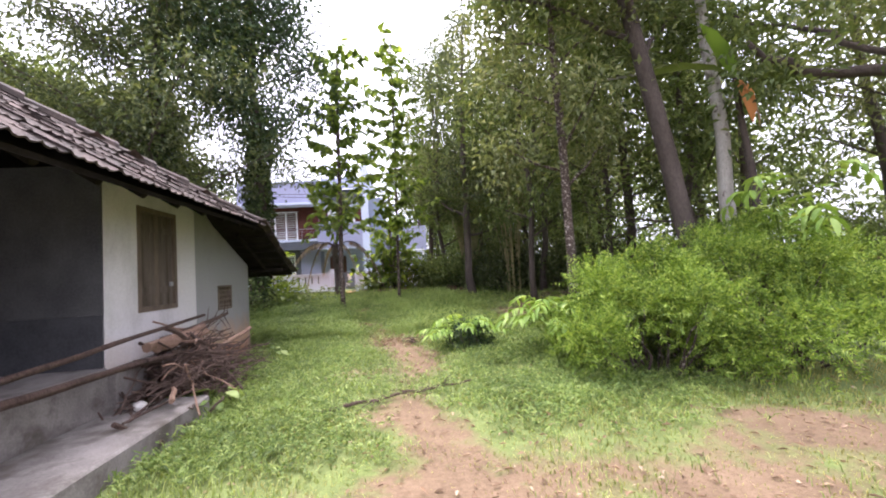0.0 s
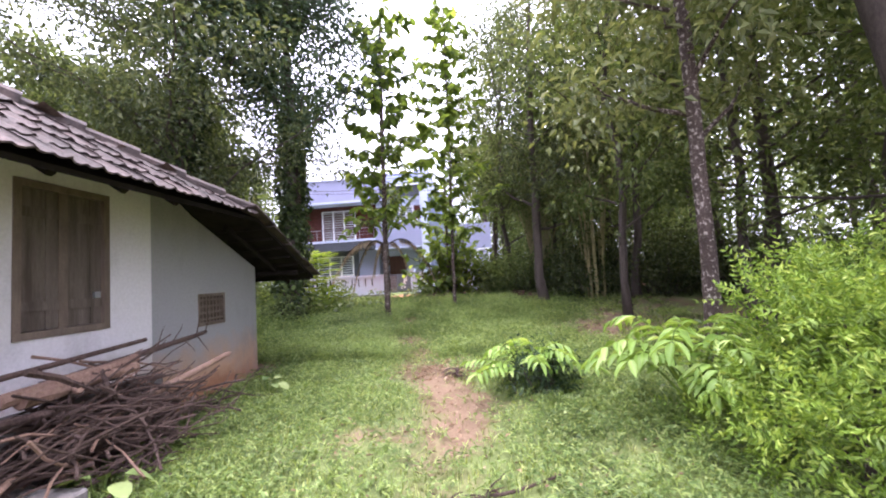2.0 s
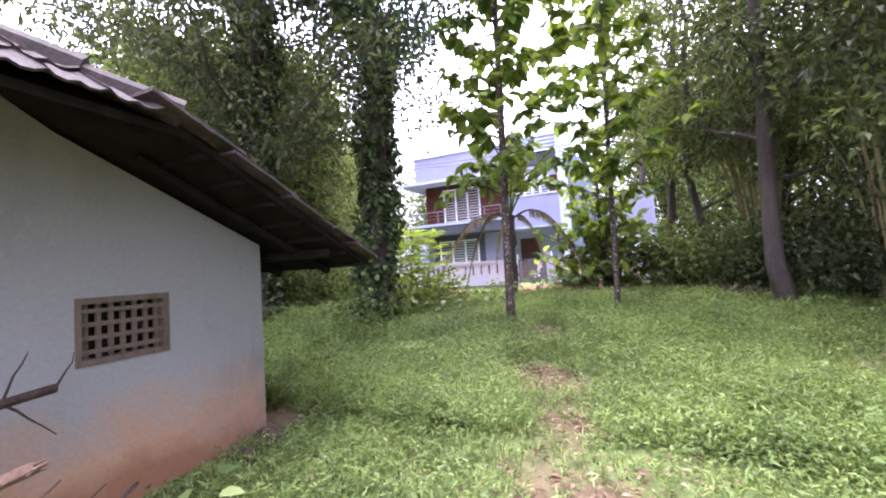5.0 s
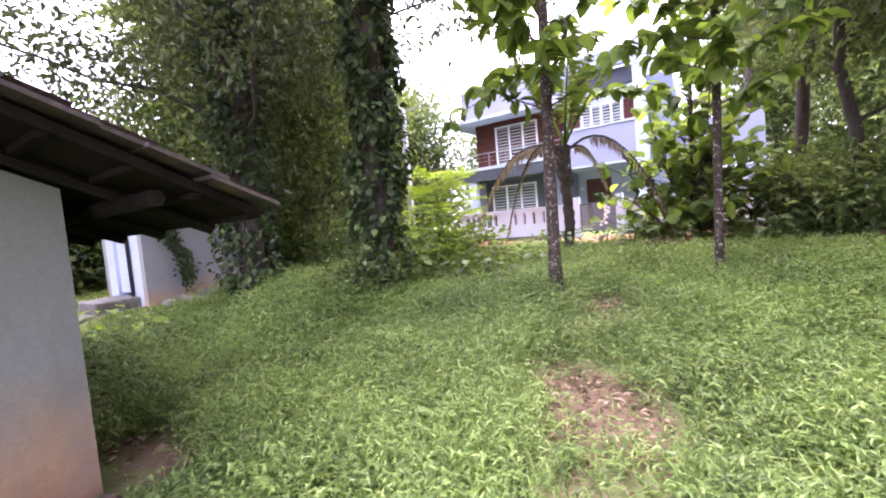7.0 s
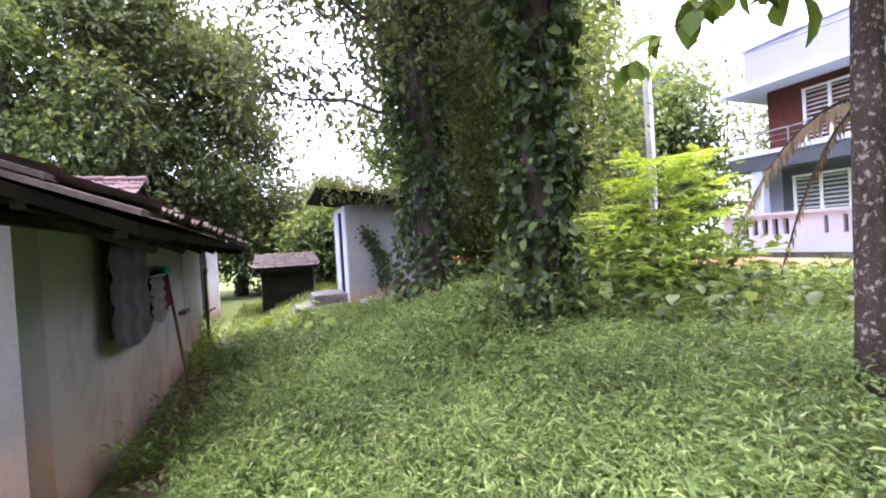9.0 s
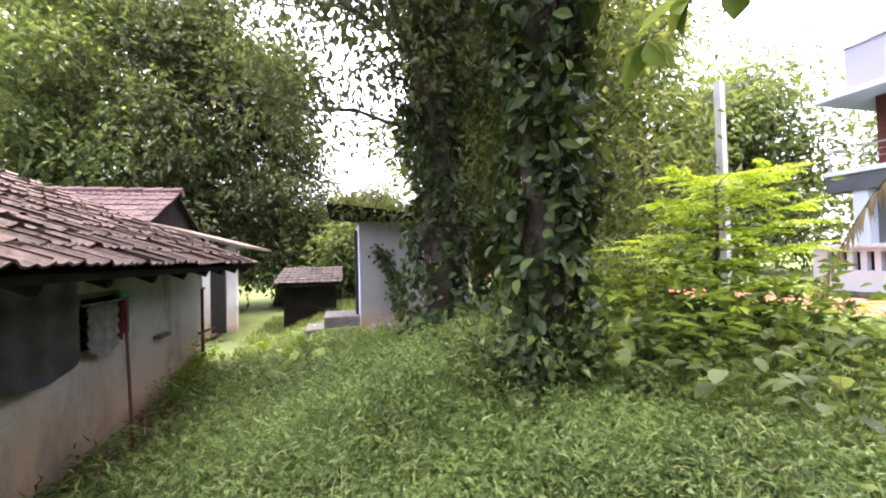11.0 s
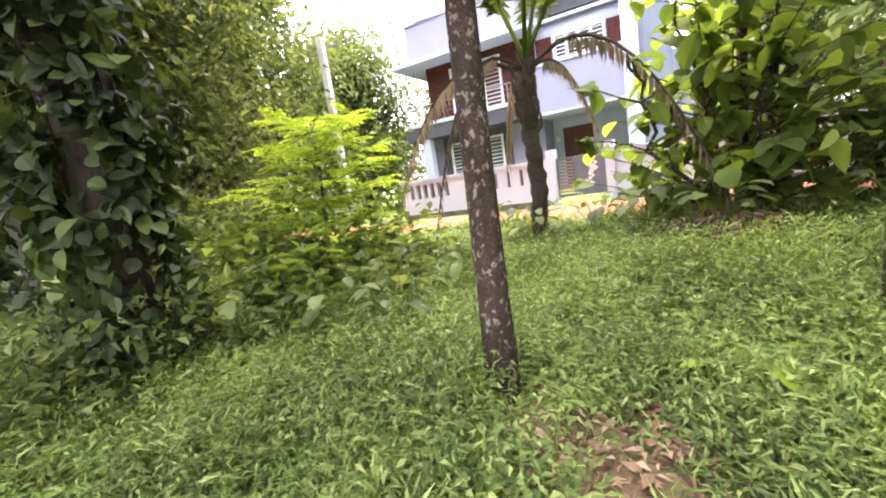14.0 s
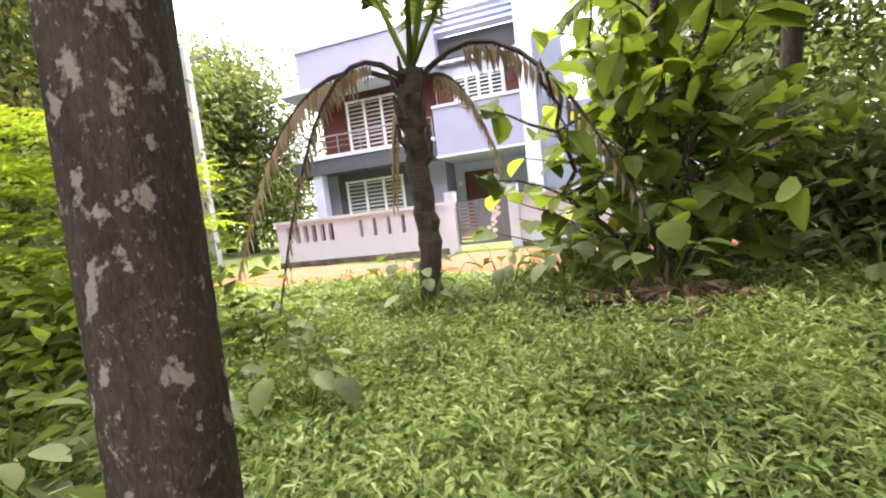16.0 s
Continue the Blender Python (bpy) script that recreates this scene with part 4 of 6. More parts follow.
    fr.box(-3.15, -2.78, 20.03, 20.07, 1.7, 1.75).box(-3.15, -2.78, 20.03, 20.07, 0.95, 1.0).box(-3.15, -3.11, 20.03, 20.07, 1.0, 1.7).box(-2.82, -2.78, 20.03, 20.07, 1.0, 1.7)
    part("frame", fr, M_GATE, g)
    for i in range(10):
        part("slat", Shape().box(-3.11, -2.82, 20.04, 20.06, 1.03 + i * 0.067, 1.07 + i * 0.067), M_STEEL, g)
    pn = part("panel", Shape().box(-2.77, -2.19, 20.03, 20.06, 0.95, 1.76), M_GATE, g)
    r2 = np.random.default_rng(3)
    for i in range(11):
        a = np.linspace(0, 2 * np.pi, 9)[:-1]
        cx, cz, rr = -2.62 + 0.16 * r2.random() + 0.014 * i, 1.12 + 0.05 * i, 0.03 + 0.03 * r2.random()
        poly = [(cx + rr * math.cos(q) * (1 + 0.3 * math.cos(3 * q)), cz + rr * math.sin(q)) for q in a]
        part("petal", Shape().prism(poly, 1, 20.02, 20.028), M_WIN_WHITE, pn)


build_house()


def build_pole():
    p = thing("utility_pole", (-9.9, 21.07, 0.8), "concrete utility pole with sagging cables", "utility pole")
    part("shaft", Shape().prism([(-10.0, 21.0), (-9.8, 21.0), (-9.8, 21.16), (-10.0, 21.16)], 2, 0.6, 6.35), M_POLE, p)
    part("crossarm", Shape().box(-10.5, -9.4, 21.17, 21.23, 6.05, 6.12), M_STEEL, p)
    for x, end in ((-10.45, (-30, 40, 6.3)), (-9.45, (18, 21.5, 7.6)), (-9.9, (14, 22.2, 7.2)), (-10.2, (-30, 14, 6.5))):
        a, b = np.array((x, 21.2, 6.15)), np.array(end, float)
        s = np.linspace(0, 1, 16)[:, None]
        q = a + (b - a) * s
        q[:, 2] -= 0.9 * (4 * s * (1 - s))[:, 0]
        part("cable", Shape().tube(q, 0.012, 4), M_WIRE, p)


build_pole()


# ---- trees ----
def bend(base, top, k=8, sway=0.1):
    base, top = np.array(base, float), np.array(top, float)
    s = np.linspace(0, 1, k)[:, None]
    p = base + (top - base) * s
    off = np.cumsum(rng.normal(0, sway / math.sqrt(k), (k, 3)), 0)
    off[:, 2] *= 0.2
    off -= off[0] + (off[-1] - off[0]) * s
    return p + off


def limb(shape, start, way, length, r, k=6, droop=0.0, sway=0.15):
    way = np.array(way, float) / np.linalg.norm(way)
    s = np.linspace(0, 1, k)[:, None]
    p = np.array(start) + way * length * s
    p[:, 2] -= droop * (s[:, 0] ** 2) * length
    off = np.cumsum(rng.normal(0, sway * length / k, (k, 3)), 0)
    p = p + off - off[0]
    shape.tube(p, np.linspace(r, r * 0.3, k), 6)
    return p


def foliage(shape, spots, per, radius, length, width, lift=0.0, droop=0.2, flat=0.75):
    """Leaves gathered round the given spots."""
    c = np.repeat(np.asarray(spots), per, axis=0)
    off = rng.normal(0, 1, c.shape) * radius
    off[:, 2] *= flat
    at = c + off
    way = unit(off * 0.8 + rng.standard_normal(c.shape) * radius * 0.9 + np.array([0, 0, -droop * radius * 2]))
    up = unit(rng.standard_normal(c.shape) * 0.55 + np.array([0, 0, 1.0 + lift]))
    k = len(c)
    shape.leaves(at, way, up, length * rng.uniform(0.6, 1.25, k), width * rng.uniform(0.7, 1.2, k))


def tree(label, base, height, r, crown_from=0.35, spread=2.0, limbs=10, spots=10, per=30, leaf=(0.16, 0.07), clump=0.4, bark=None, leaves=None,
         lean=(0, 0), rise=0.5, name="tree", sway=0.3, droop=0.0, category="tree", flare=1.35, flat=0.75):
    z = float(land(base[0], base[1]))
    t = thing(name, (base[0], base[1], z), label, category)
    path = bend((base[0], base[1], z - 0.15), (base[0] + lean[0], base[1] + lean[1], z + height), 12, sway)
    rad = np.interp(np.linspace(0, 1, 12), [0, 0.06, 0.5, 1], [r * flare, r, r * 0.75, r * 0.2])
    trunk = Shape().tube(path, rad, 10, 0.03)
    pts = []
    for i in range(limbs):
        s = crown_from + (1 - crown_from) * (i + rng.random()) / limbs
        k = s * 11
        p0 = path[int(k)] + (path[min(11, int(k) + 1)] - path[int(k)]) * (k - int(k))
        a = i * 2.4 + rng.normal(0, 0.4)
        ln = spread * (1.15 - 0.6 * s) * rng.uniform(0.7, 1.25)
        br = Shape()
        q = limb(br, p0, (math.cos(a), math.sin(a), rise * rng.uniform(0.4, 1.6)), ln, max(0.012, r * 0.4 * (1.2 - s)), 6, droop)
        part("limb", br, bark or M_BARK_DARK, t)
        j = rng.uniform(0.35, 1.0, spots) * 5
        lo = j.astype(int).clip(0, 4)
        base_pts = q[lo] + (q[lo + 1] - q[lo]) * (j - lo)[:, None]
        pts.append(base_pts + rng.normal(0, clump * 0.8, base_pts.shape))
    part("trunk", trunk, bark or M_BARK_DARK, t, smooth=True)
    crown = Shape()
    foliage(crown, np.concatenate(pts), per, clump, leaf[0], leaf[1], flat=flat)
    c = part("crown", crown, leaves or M_LEAF_MID, t)
    return t


def vine_tree(label, base, height, r, sleeve_to, sleeve_r, leaf, count, crown):
    """A trunk wrapped in a thick sleeve of climbing leaves, with a fine-leaved crown above."""
    z = float(land(base[0], base[1]))
    t = thing("tree", (base[0], base[1], z), label, "tree")
    path = bend((base[0], base[1], z - 0.15), (base[0] + 0.2, base[1] + 0.2, z + height), 14, 0.25)
    trunk = Shape().tube(path, np.linspace(r * 1.2, r * 0.3, 14), 10, 0.05)
    pts = []
    for i in range(crown["limbs"]):
        s = crown["from"] + (1 - crown["from"]) * (i + rng.random()) / crown["limbs"]
        k = s * 13
        p0 = path[int(k)] + (path[min(13, int(k) + 1)] - path[int(k)]) * (k - int(k))
        a = i * 2.4 + rng.normal(0, 0.5)
        br = Shape()
        q = limb(br, p0, (math.cos(a), math.sin(a), rng.uniform(0.15, 1.1)), crown["spread"] * rng.uniform(0.5, 1.2) * (1.2 - 0.5 * s), 0.036 * (1.3 - s), 7, crown.get("droop", 0.1))
        part("limb", br, M_BARK_DARK, t)
        j = rng.uniform(0.25, 1.0, crown["spots"]) * 6
        lo = j.astype(int).clip(0, 5)
        b = q[lo] + (q[lo + 1] - q[lo]) * (j - lo)[:, None]
        pts.append(b + rng.normal(0, 0.3, b.shape))
    part("trunk", trunk, M_BARK_DARK, t, smooth=True)
    c = Shape()
    foliage(c, np.concatenate(pts), crown["per"], crown["clump"], *crown["leaf"])
    part("crown", c, crown["mat"], t)
    # creeper stems and leaves
    stems = Shape()
    for i in range(9):
        a0, w = rng.uniform(0, 6.3), rng.uniform(-0.6, 0.6)
        hh = np.linspace(0.05, sleeve_to / height, 12)
        q = np.stack([np.interp(hh * 13, np.arange(14), path[:, k]) for k in range(3)], 1)
        q[:, 0] += (r * 1.15) * np.cos(a0 + w * hh * 6)
        q[:, 1] += (r * 1.15) * np.sin(a0 + w * hh * 6)
        stems.tube(q, 0.018, 5)
    part("creeper_bine", stems, M_BARK_TEAK, t, "rope-like creeper bine")
    s = rng.uniform(0, 1, count) ** 0.9 * sleeve_to / height
    q = np.stack([np.interp(s * 13, np.arange(14), path[:, k]) for k in range(3)], 1)
    a = rng.uniform(0, 2 * np.pi, count)
    bulge = sleeve_r * (1 + 0.35 * np.sin(q[:, 2] * 2.3 + a) + 0.25 * np.sin(q[:, 2] * 5.1 + 2 * a))
    rad = r + bulge * rng.uniform(0.1, 1.0, count) ** 0.7 * np.interp(s, [0, 0.1 * sleeve_to / height, sleeve_to / height], [1.3, 1.0, 0.7])
    out = np.stack([np.cos(a), np.sin(a), np.zeros(count)], 1)
    at = q + out * rad[:, None]
    way = unit(out * 0.5 + np.array([0, 0, -0.7]) + rng.standard_normal((count, 3)) * 0.85)
    up = unit(out + np.array([0, 0, 0.6]) + rng.standard_normal((count, 3)) * 0.55)
    full = np.sin(q[:, 2] * 3.1 + 2 * a) + np.sin(q[:, 2] * 7.3 - 3 * a + 1.0) + rng.normal(0, 0.6, count) > -0.7
    at, way, up, count = at[full], way[full], up[full], int(full.sum())
    low = np.argsort(np.abs(at[:, 2] - 1.6))
    leaf_pieces(t, at[low], way[low], up[low], leaf[0] * rng.uniform(0.5, 1.3, count), leaf[1] * rng.uniform(0.6, 1.25, count), 0.15, M_LEAF_VINE, "creeper")
    return t


def teak(label, base, height, r, lean, leaf_from, leaf_n, leaf=(0.3, 0.2), spread=0.7, stems=1, bark=None):
    """A slim teak: bare lichened stem, broad round leaves in opposite pairs above."""
    z = float(land(base[0], base[1]))
    t = thing("tree", (base[0], base[1], z), label, "tree")
    trunk, twigs = Shape(), Shape()
    at, way = [], []
    for m in range(stems):
        d = np.array([rng.normal(0, 0.5), rng.normal(0, 0.5)]) * (m > 0)
        h = height * (1 if m == 0 else rng.uniform(0.4, 0.75))
        b0 = np.array([base[0] + d[0] * 0.3, base[1] + d[1] * 0.3, z - 0.15])
        path = bend(b0, (base[0] + lean[0] + d[0] * 1.6, base[1] + lean[1] + d[1] * 1.6, z + h), 14, 0.02 if m == 0 else 0.25)
        rr = r if m == 0 else r * 0.45
        trunk.tube(path, np.interp(np.linspace(0, 1, 14), [0, 0.05, 1], [rr * 1.25, rr, rr * 0.45]), 14, 0.025)
        k = max(3, int((1 - leaf_from) * h / 0.2))
        for i in range(k):
            s = leaf_from + (1 - leaf_from) * i / k
            j = s * 13
            p0 = path[int(j)] + (path[min(13, int(j) + 1)] - path[int(j)]) * (j - int(j))
            a = (i % 2) * 1.57 + rng.normal(0, 0.35)
            for sgn in (0, math.pi):
                ln = spread * rng.uniform(0.35, 1.15) * (1.1 - 0.5 * (s - leaf_from) / (1 - leaf_from))
                q = limb(twigs, p0, (math.cos(a + sgn), math.sin(a + sgn), 0.55), ln, 0.014, 5, 0.1, 0.1)
                nn = max(2, int(leaf_n * ln / spread))
                u = rng.uniform(0.25, 1.0, nn) * 4
                lo = u.astype(int).clip(0, 3)
                at.append(q[lo] + (q[lo + 1] - q[lo]) * (u - lo)[:, None])
                w = rng.standard_normal((nn, 3))
                w[:, 2] = rng.uniform(-0.7, 0.25, nn)
                way.append(w)
    at, way = np.concatenate(at), np.concatenate(way)
    k = len(at)
    up = unit(rng.standard_normal((k, 3)) * 0.35 + np.array([0, 0, 1]))
    part("trunk", trunk, bark or M_BARK_TEAK, t, smooth=True)
    part("branchwork", twigs, bark or M_BARK_TEAK, t)
    low = np.argsort(at[:, 2])
    leaf_pieces(t, at[low], way[low], up, leaf[0] * rng.uniform(0.55, 1.2, k), leaf[1] * rng.uniform(0.6, 1.2, k), 0.35, M_LEAF_TEAK, "crown")
    return t


def frond(shape, stem, root, way, length, leaflet, droop, dens=46, w=0.035, hang=0.4):
    way = np.array(way, float) / np.linalg.norm(way)
    s = np.linspace(0, 1, 12)[:, None]
    p = np.array(root) + way * length * s
    p[:, 2] -= droop * length * s[:, 0] ** 2.2
    stem.tube(p, np.linspace(0.03, 0.006, 12), 5)
    k = dens
    u = np.linspace(0.24, 0.99, k) * 11
    lo = u.astype(int).clip(0, 10)
    at = p[lo] + (p[lo + 1] - p[lo]) * (u - lo)[:, None]
    tan = unit(p[lo + 1] - p[lo])
    side = unit(np.cross(tan, np.array([0, 0, 1.0])) + 1e-6)
    for sgn in (-1, 1):
        d = side * sgn + tan * 0.7 + np.array([0, 0, -hang]) + rng.standard_normal((k, 3)) * 0.12
        shape.leaves(at, d, unit(np.tile([[0, 0, 1.0]], (k, 1)) + tan * 0.2 + 0.01), leaflet * (1.05 - 0.5 * (np.abs(u / 11 - 0.45))) * rng.uniform(0.85, 1.1, k), w, 0.25)


def palm(base, height, r, label="young palm with hanging dead fronds", dead=True):
    z = float(land(base[0], base[1]))
    t = thing("palm_tree", (base[0], base[1], z), label, "palm tree")
    path = bend((base[0], base[1], z - 0.1), (base[0] + 0.02, base[1] + 0.1, z + height), 26, 0.06)
    rad = r * (1 + 0.08 * np.sin(np.arange(26) * 2.6)) * np.interp(np.linspace(0, 1, 26), [0, 0.1, 0.75, 0.88, 1], [1.3, 1.0, 0.95, 1.12, 0.9])
    part("trunk", Shape().tube(path, rad, 10, 0.05), M_BARK_PALM, t)
    top = path[-1]
    for i in range(6):
        a = i * 2.4 + 0.5
        g, s = Shape(), Shape()
        frond(g, s, top, (math.cos(a), math.sin(a), 1.9 + 0.8 * (i % 3)), 2.6, 0.3, 0.22)
        f = part("frond", g, M_LEAF_MID, t, "green palm frond")
        part("rib", s, M_LEAF_TEAK, f)
    for i in range(16):
        a, h = i * 2.4, 0.62 + 0.36 * i / 16
        p0 = path[int(h * 25)]
        d = np.array([math.cos(a), math.sin(a), 0.9])
        part("leaf_stub", Shape().tube([p0 + d * r * 0.5, p0 + d * r * 1.3, p0 + d * r * 1.5 + np.array([0, 0, 0.12])], [0.035, 0.028, 0.012], 6, 0.1), M_BARK_PALM, t)
    for a, ln, lift, drop, lf in () if not dead else ((3.2, 2.6, 0.75, 1.2, 0.3), (3.8, 2.1, 1.1, 1.75, 0.2), (6.1, 2.7, 0.8, 1.5, 0.26), (0.9, 1.3, 0.9, 1.2, 0.2), (2.2, 1.4, 0.6, 1.2, 0.2)):
        g, s = Shape(), Shape()
        frond(g, s, top - np.array([0, 0, 0.15]), (math.cos(a), math.sin(a), lift), ln, lf, drop, 34, 0.016, 1.8)
        f = part("frond", g, M_FROND_DRY, t, "brown drooping dead frond")
        part("rib", s, M_BARK_DARK, f)
    return t


def sprigs(shape, root, way, up, length, pairs, leaf, droop=0.15):
    """Feathery leaves: two rows of leaflets on a thin drooping stalk, for arrays of roots and directions."""
    root, way = np.asarray(root, float), unit(np.asarray(way, float))
    k = len(root)
    side = unit(np.cross(way, up))
    nrm = np.cross(side, way)
    L = np.broadcast_to(np.asarray(length, float), (k,))[:, None]
    for s in np.linspace(0.12, 1.0, pairs):
        at = root + way * L * s - nrm * L * droop * s * s
        for sg in (-1, 1):
            d = side * sg + way * (0.45 + 0.5 * s) - nrm * 0.12 + rng.normal(0, 0.12, (k, 3))
            shape.leaves(at, d, unit(nrm + rng.normal(0, 0.18, (k, 3))), leaf[0] * (1.1 - 0.45 * abs(s - 0.45)) * rng.uniform(0.8, 1.15, k), leaf[1] * rng.uniform(0.85, 1.15, k), 0.12)


def sapling(label, base, height, mat):
    """A thin stem with level tiers of feathery leaves."""
    z = float(land(*base))
    t = thing("sapling", (base[0], base[1], z), label, "sapling")
    path = bend((base[0], base[1], z - 0.1), (base[0] + 0.05, base[1], z + height), 10, 0.05)
    part("trunk", Shape().tube(path, np.linspace(0.03, 0.01, 10), 8, 0.04), M_BARK_TEAK, t, smooth=True)
    roots, ways, lens = [], [], []
    for i in range(30):
        s = 0.3 + 0.7 * (i + rng.random()) / 30
        p0 = path[min(9, int(s * 9))]
        a = i * 2.4 + rng.normal(0, 0.3)
        br = Shape()
        q = limb(br, p0, (math.cos(a), math.sin(a), rng.uniform(0.12, 0.5)), rng.uniform(0.55, 1.15) * (1.25 - 0.6 * s), 0.009, 7, 0.12, 0.06)
        part("limb", br, M_LEAF_TEAK, t)
        tan = unit(np.gradient(q, axis=0))
        for u in np.linspace(1.2, 6, 9):
            j = min(5, int(u))
            for sg in (-1, 1):
                side = np.cross(tan[j], (0, 0, 1.0)) * sg
                roots.append(q[j] + (q[j + 1] - q[j]) * (u - j))
                ways.append(side + tan[j] * 0.6 + np.array([0, 0, rng.normal(0.02, 0.12)]))
                lens.append(rng.uniform(0.2, 0.34))
    lf = Shape()
    k = len(roots)
    sprigs(lf, roots, ways, unit(np.tile([[0, 0, 1.0]], (k, 1)) + rng.normal(0, 0.12, (k, 3))), np.array(lens), 7, (0.062, 0.032))
    part("crown", lf, mat, t)["kind"] = "stuff"
    return t


vine_tree("tall tree trunk sheathed in dark creeper, fine-leaved crown", (-4.3, 12.6), 11.5, 0.16, 5.6, 0.26, (0.135, 0.09), 5200,
          {"limbs": 34, "from": 0.4, "spread": 3.3, "spots": 16, "per": 46, "clump": 0.36, "leaf": (0.15, 0.075), "mat": M_LEAF_DARK})
vine_tree("tall creeper-wrapped tree with wide airy crown", (-7.0, 12.35), 12.0, 0.2, 7.0, 0.34, (0.13, 0.085), 5600,
          {"limbs": 46, "from": 0.22, "spread": 4.9, "spots": 24, "per": 40, "clump": 0.32, "leaf": (0.14, 0.07), "mat": M_LEAF_AIRY, "droop": 0.15})
near_teak = teak("slim teak trunk mottled with pale lichen, leafy top", (-1.845, 13.12), 8.5, 0.08, (0.17, 0.16), 0.29, 30, (0.28, 0.18), 1.75)
twig = Shape()
twig_path = limb(twig, (-1.8, 13.1, 3.3), (-0.85, -0.7, -0.35), 1.25, 0.014, 7, 0.15, 0.05)
part("twig", twig, M_BARK_TEAK, near_teak)
leaf_pieces(near_teak, np.repeat(twig_path[2:], 4, 0), rng.standard_normal((20, 3)) * 0.7 + np.array([-0.3, -0.3, -0.8]), unit(rng.normal(0, 0.4, (20, 3)) + np.array([0, 0, 1])), rng.uniform(0.13, 0.24, 20), rng.uniform(0.09, 0.15, 20), 0.35, M_LEAF_TEAK)
teak("slender teak with lichened bark at the grove's edge", (-0.08, 14.13), 9.5, 0.052, (0.2, 0.35), 0.24, 28, (0.27, 0.175), 1.6)
teak("bushy young teak with broad drooping leaves", (-0.35, 17.0), 4.2, 0.06, (0.05, 0.0), 0.06, 9, (0.27, 0.22), 1.3, 8)
palm((-2.46, 16.1), 2.1, 0.1)
sapling("bright yellow-green sapling with feathery layered leaves", (-4.7, 14.9), 1.95, M_LEAF_FRESH)
tree("leafy yellow-green young tree behind the creeper trunks", (-8.5, 15.7), 7.5, 0.09, 0.1, 1.7, 24, 13, 30, (0.17, 0.09), 0.4, M_BARK_DARK, M_LEAF_MID)
tree("olive young tree among the creeper trunks", (-9.6, 15.6), 7.0, 0.1, 0.08, 2.3, 24, 14, 40, (0.17, 0.08), 0.45, M_BARK_DARK, M_LEAF_TWIG)
tree("dark leaning trunk with high canopy", (5.05, 6.1), 11.0, 0.17, 0.4, 3.2, 16, 10, 60, (0.17, 0.075), 0.32, M_BARK_DARK, M_LEAF_MID, lean=(-1.85, 0.3), sway=0.05)
tree("pale smooth trunk forking above", (5.65, 6.2), 9.5, 0.13, 0.4, 2.8, 8, 12, 56, (0.17, 0.075), 0.32, M_BARK_PALE, M_LEAF_MID, lean=(-0.4, 0.2), sway=0.1)
tree("slim pale-footed trunk in the grove", (3.0, 6.9), 9.0, 0.09, 0.3, 1.9, 16, 9, 50, (0.15, 0.068), 0.28, M_BARK_TEAK, M_LEAF_TWIG, sway=0.1)
GROVE = [(2.0, 16.7, 10), (1.3, 18.9, 11), (2.6, 14.6, 10), (4.0, 12.0, 11), (5.2, 14.5, 10), (6.5, 11.0, 12), (3.4, 17.0, 9), (7.5, 14.0, 11), (5.8, 17.0, 10), (9.0, 9.5, 12), (8.5, 17.0, 10), (10.5, 13.0, 12), (6.8, 8.4, 10), (9.5, 6.0, 11), (12.5, 9.0, 12), (13.0, 16.0, 12), (8.0, 3.0, 10), (11.5, 2.0, 11), (5.6, 10.2, 11)]
for i, (x, y, h) in enumerate(GROVE):
    tree("dark slender trunk in the shady grove", (x, y), h, 0.09 + 0.025 * (i % 3), (0.16, 0.3, 0.22)[i % 3], 2.3, 17, 9, 44, (0.17, 0.075), 0.3, M_BARK_DARK, (M_LEAF_MID, M_LEAF_TWIG, M_LEAF_AIRY)[i % 3], lean=(rng.normal(0, 0.5), rng.normal(0, 0.3)))
BACK = [(-17.2, 8.7, 9), (-12.6, 15.0, 8.5), (-13.5, 18.0, 7.5), (-16.0, 6.4, 10), (-15.5, 3.2, 11), (-20.0, 4.6, 12), (-13.5, -1.0, 9), (-19.0, 0.5, 12), (-18.5, 10.6, 2.6), (-23, 13, 4), (-14.5, 11.8, 1.8)]
for i, (x, y, h) in enumerate(BACK):
    tree("broad dark green tree behind the cottage", (x, y), h, 0.2, 0.1, min(2.8, h * 0.4), 26, 12, 62, (0.24, 0.11), 0.38, M_BARK_DARK, (M_LEAF_AIRY, M_LEAF_MID, M_LEAF_DARK)[i % 3])
for i, (x, y, h) in enumerate([(-13.2, 20.6, 9.5), (-14.0, 27.0, 7), (-18.0, 30.0, 8), (-11.5, 35.0, 7), (-22, 24, 6), (6, 29, 9), (10, 25, 9), (3.5, 36, 11), (-27, 20, 6)]):
    tree("rounded leafy tree beyond the road", (x, y), h, 0.2, 0.15, 2.8, 22, 14, 40, (0.3, 0.14), 0.6, M_BARK_DARK, M_LEAF_MID)


def far_woods():
    """The wooded skyline all round: rows of uneven crowns down to the ground."""
    s = Shape()
    spots = []
    for i in range(150):
        a = rng.uniform(-0.55, 3.6)
        d = rng.uniform(24, 48)
        x, y = d * math.cos(a), 8 + d * math.sin(a)
        if (-12 < x < 5 and 18 < y < 60) or (x < -15 and 8 < y < 14):
            continue
        h = rng.uniform(5, 9) * (1.9 if x > 4 else 0.75)
        for _ in range(26):
            spots.append((x + rng.normal(0, 1.5), y + rng.normal(0, 1.5), 0.5 + h * rng.random() ** 0.8))
    foliage(s, np.array(spots), 20, 0.8, 0.56, 0.3)
    whole("far_woods", s, M_LEAF_MID, "distant belt of mixed trees", "woods", "stuff")


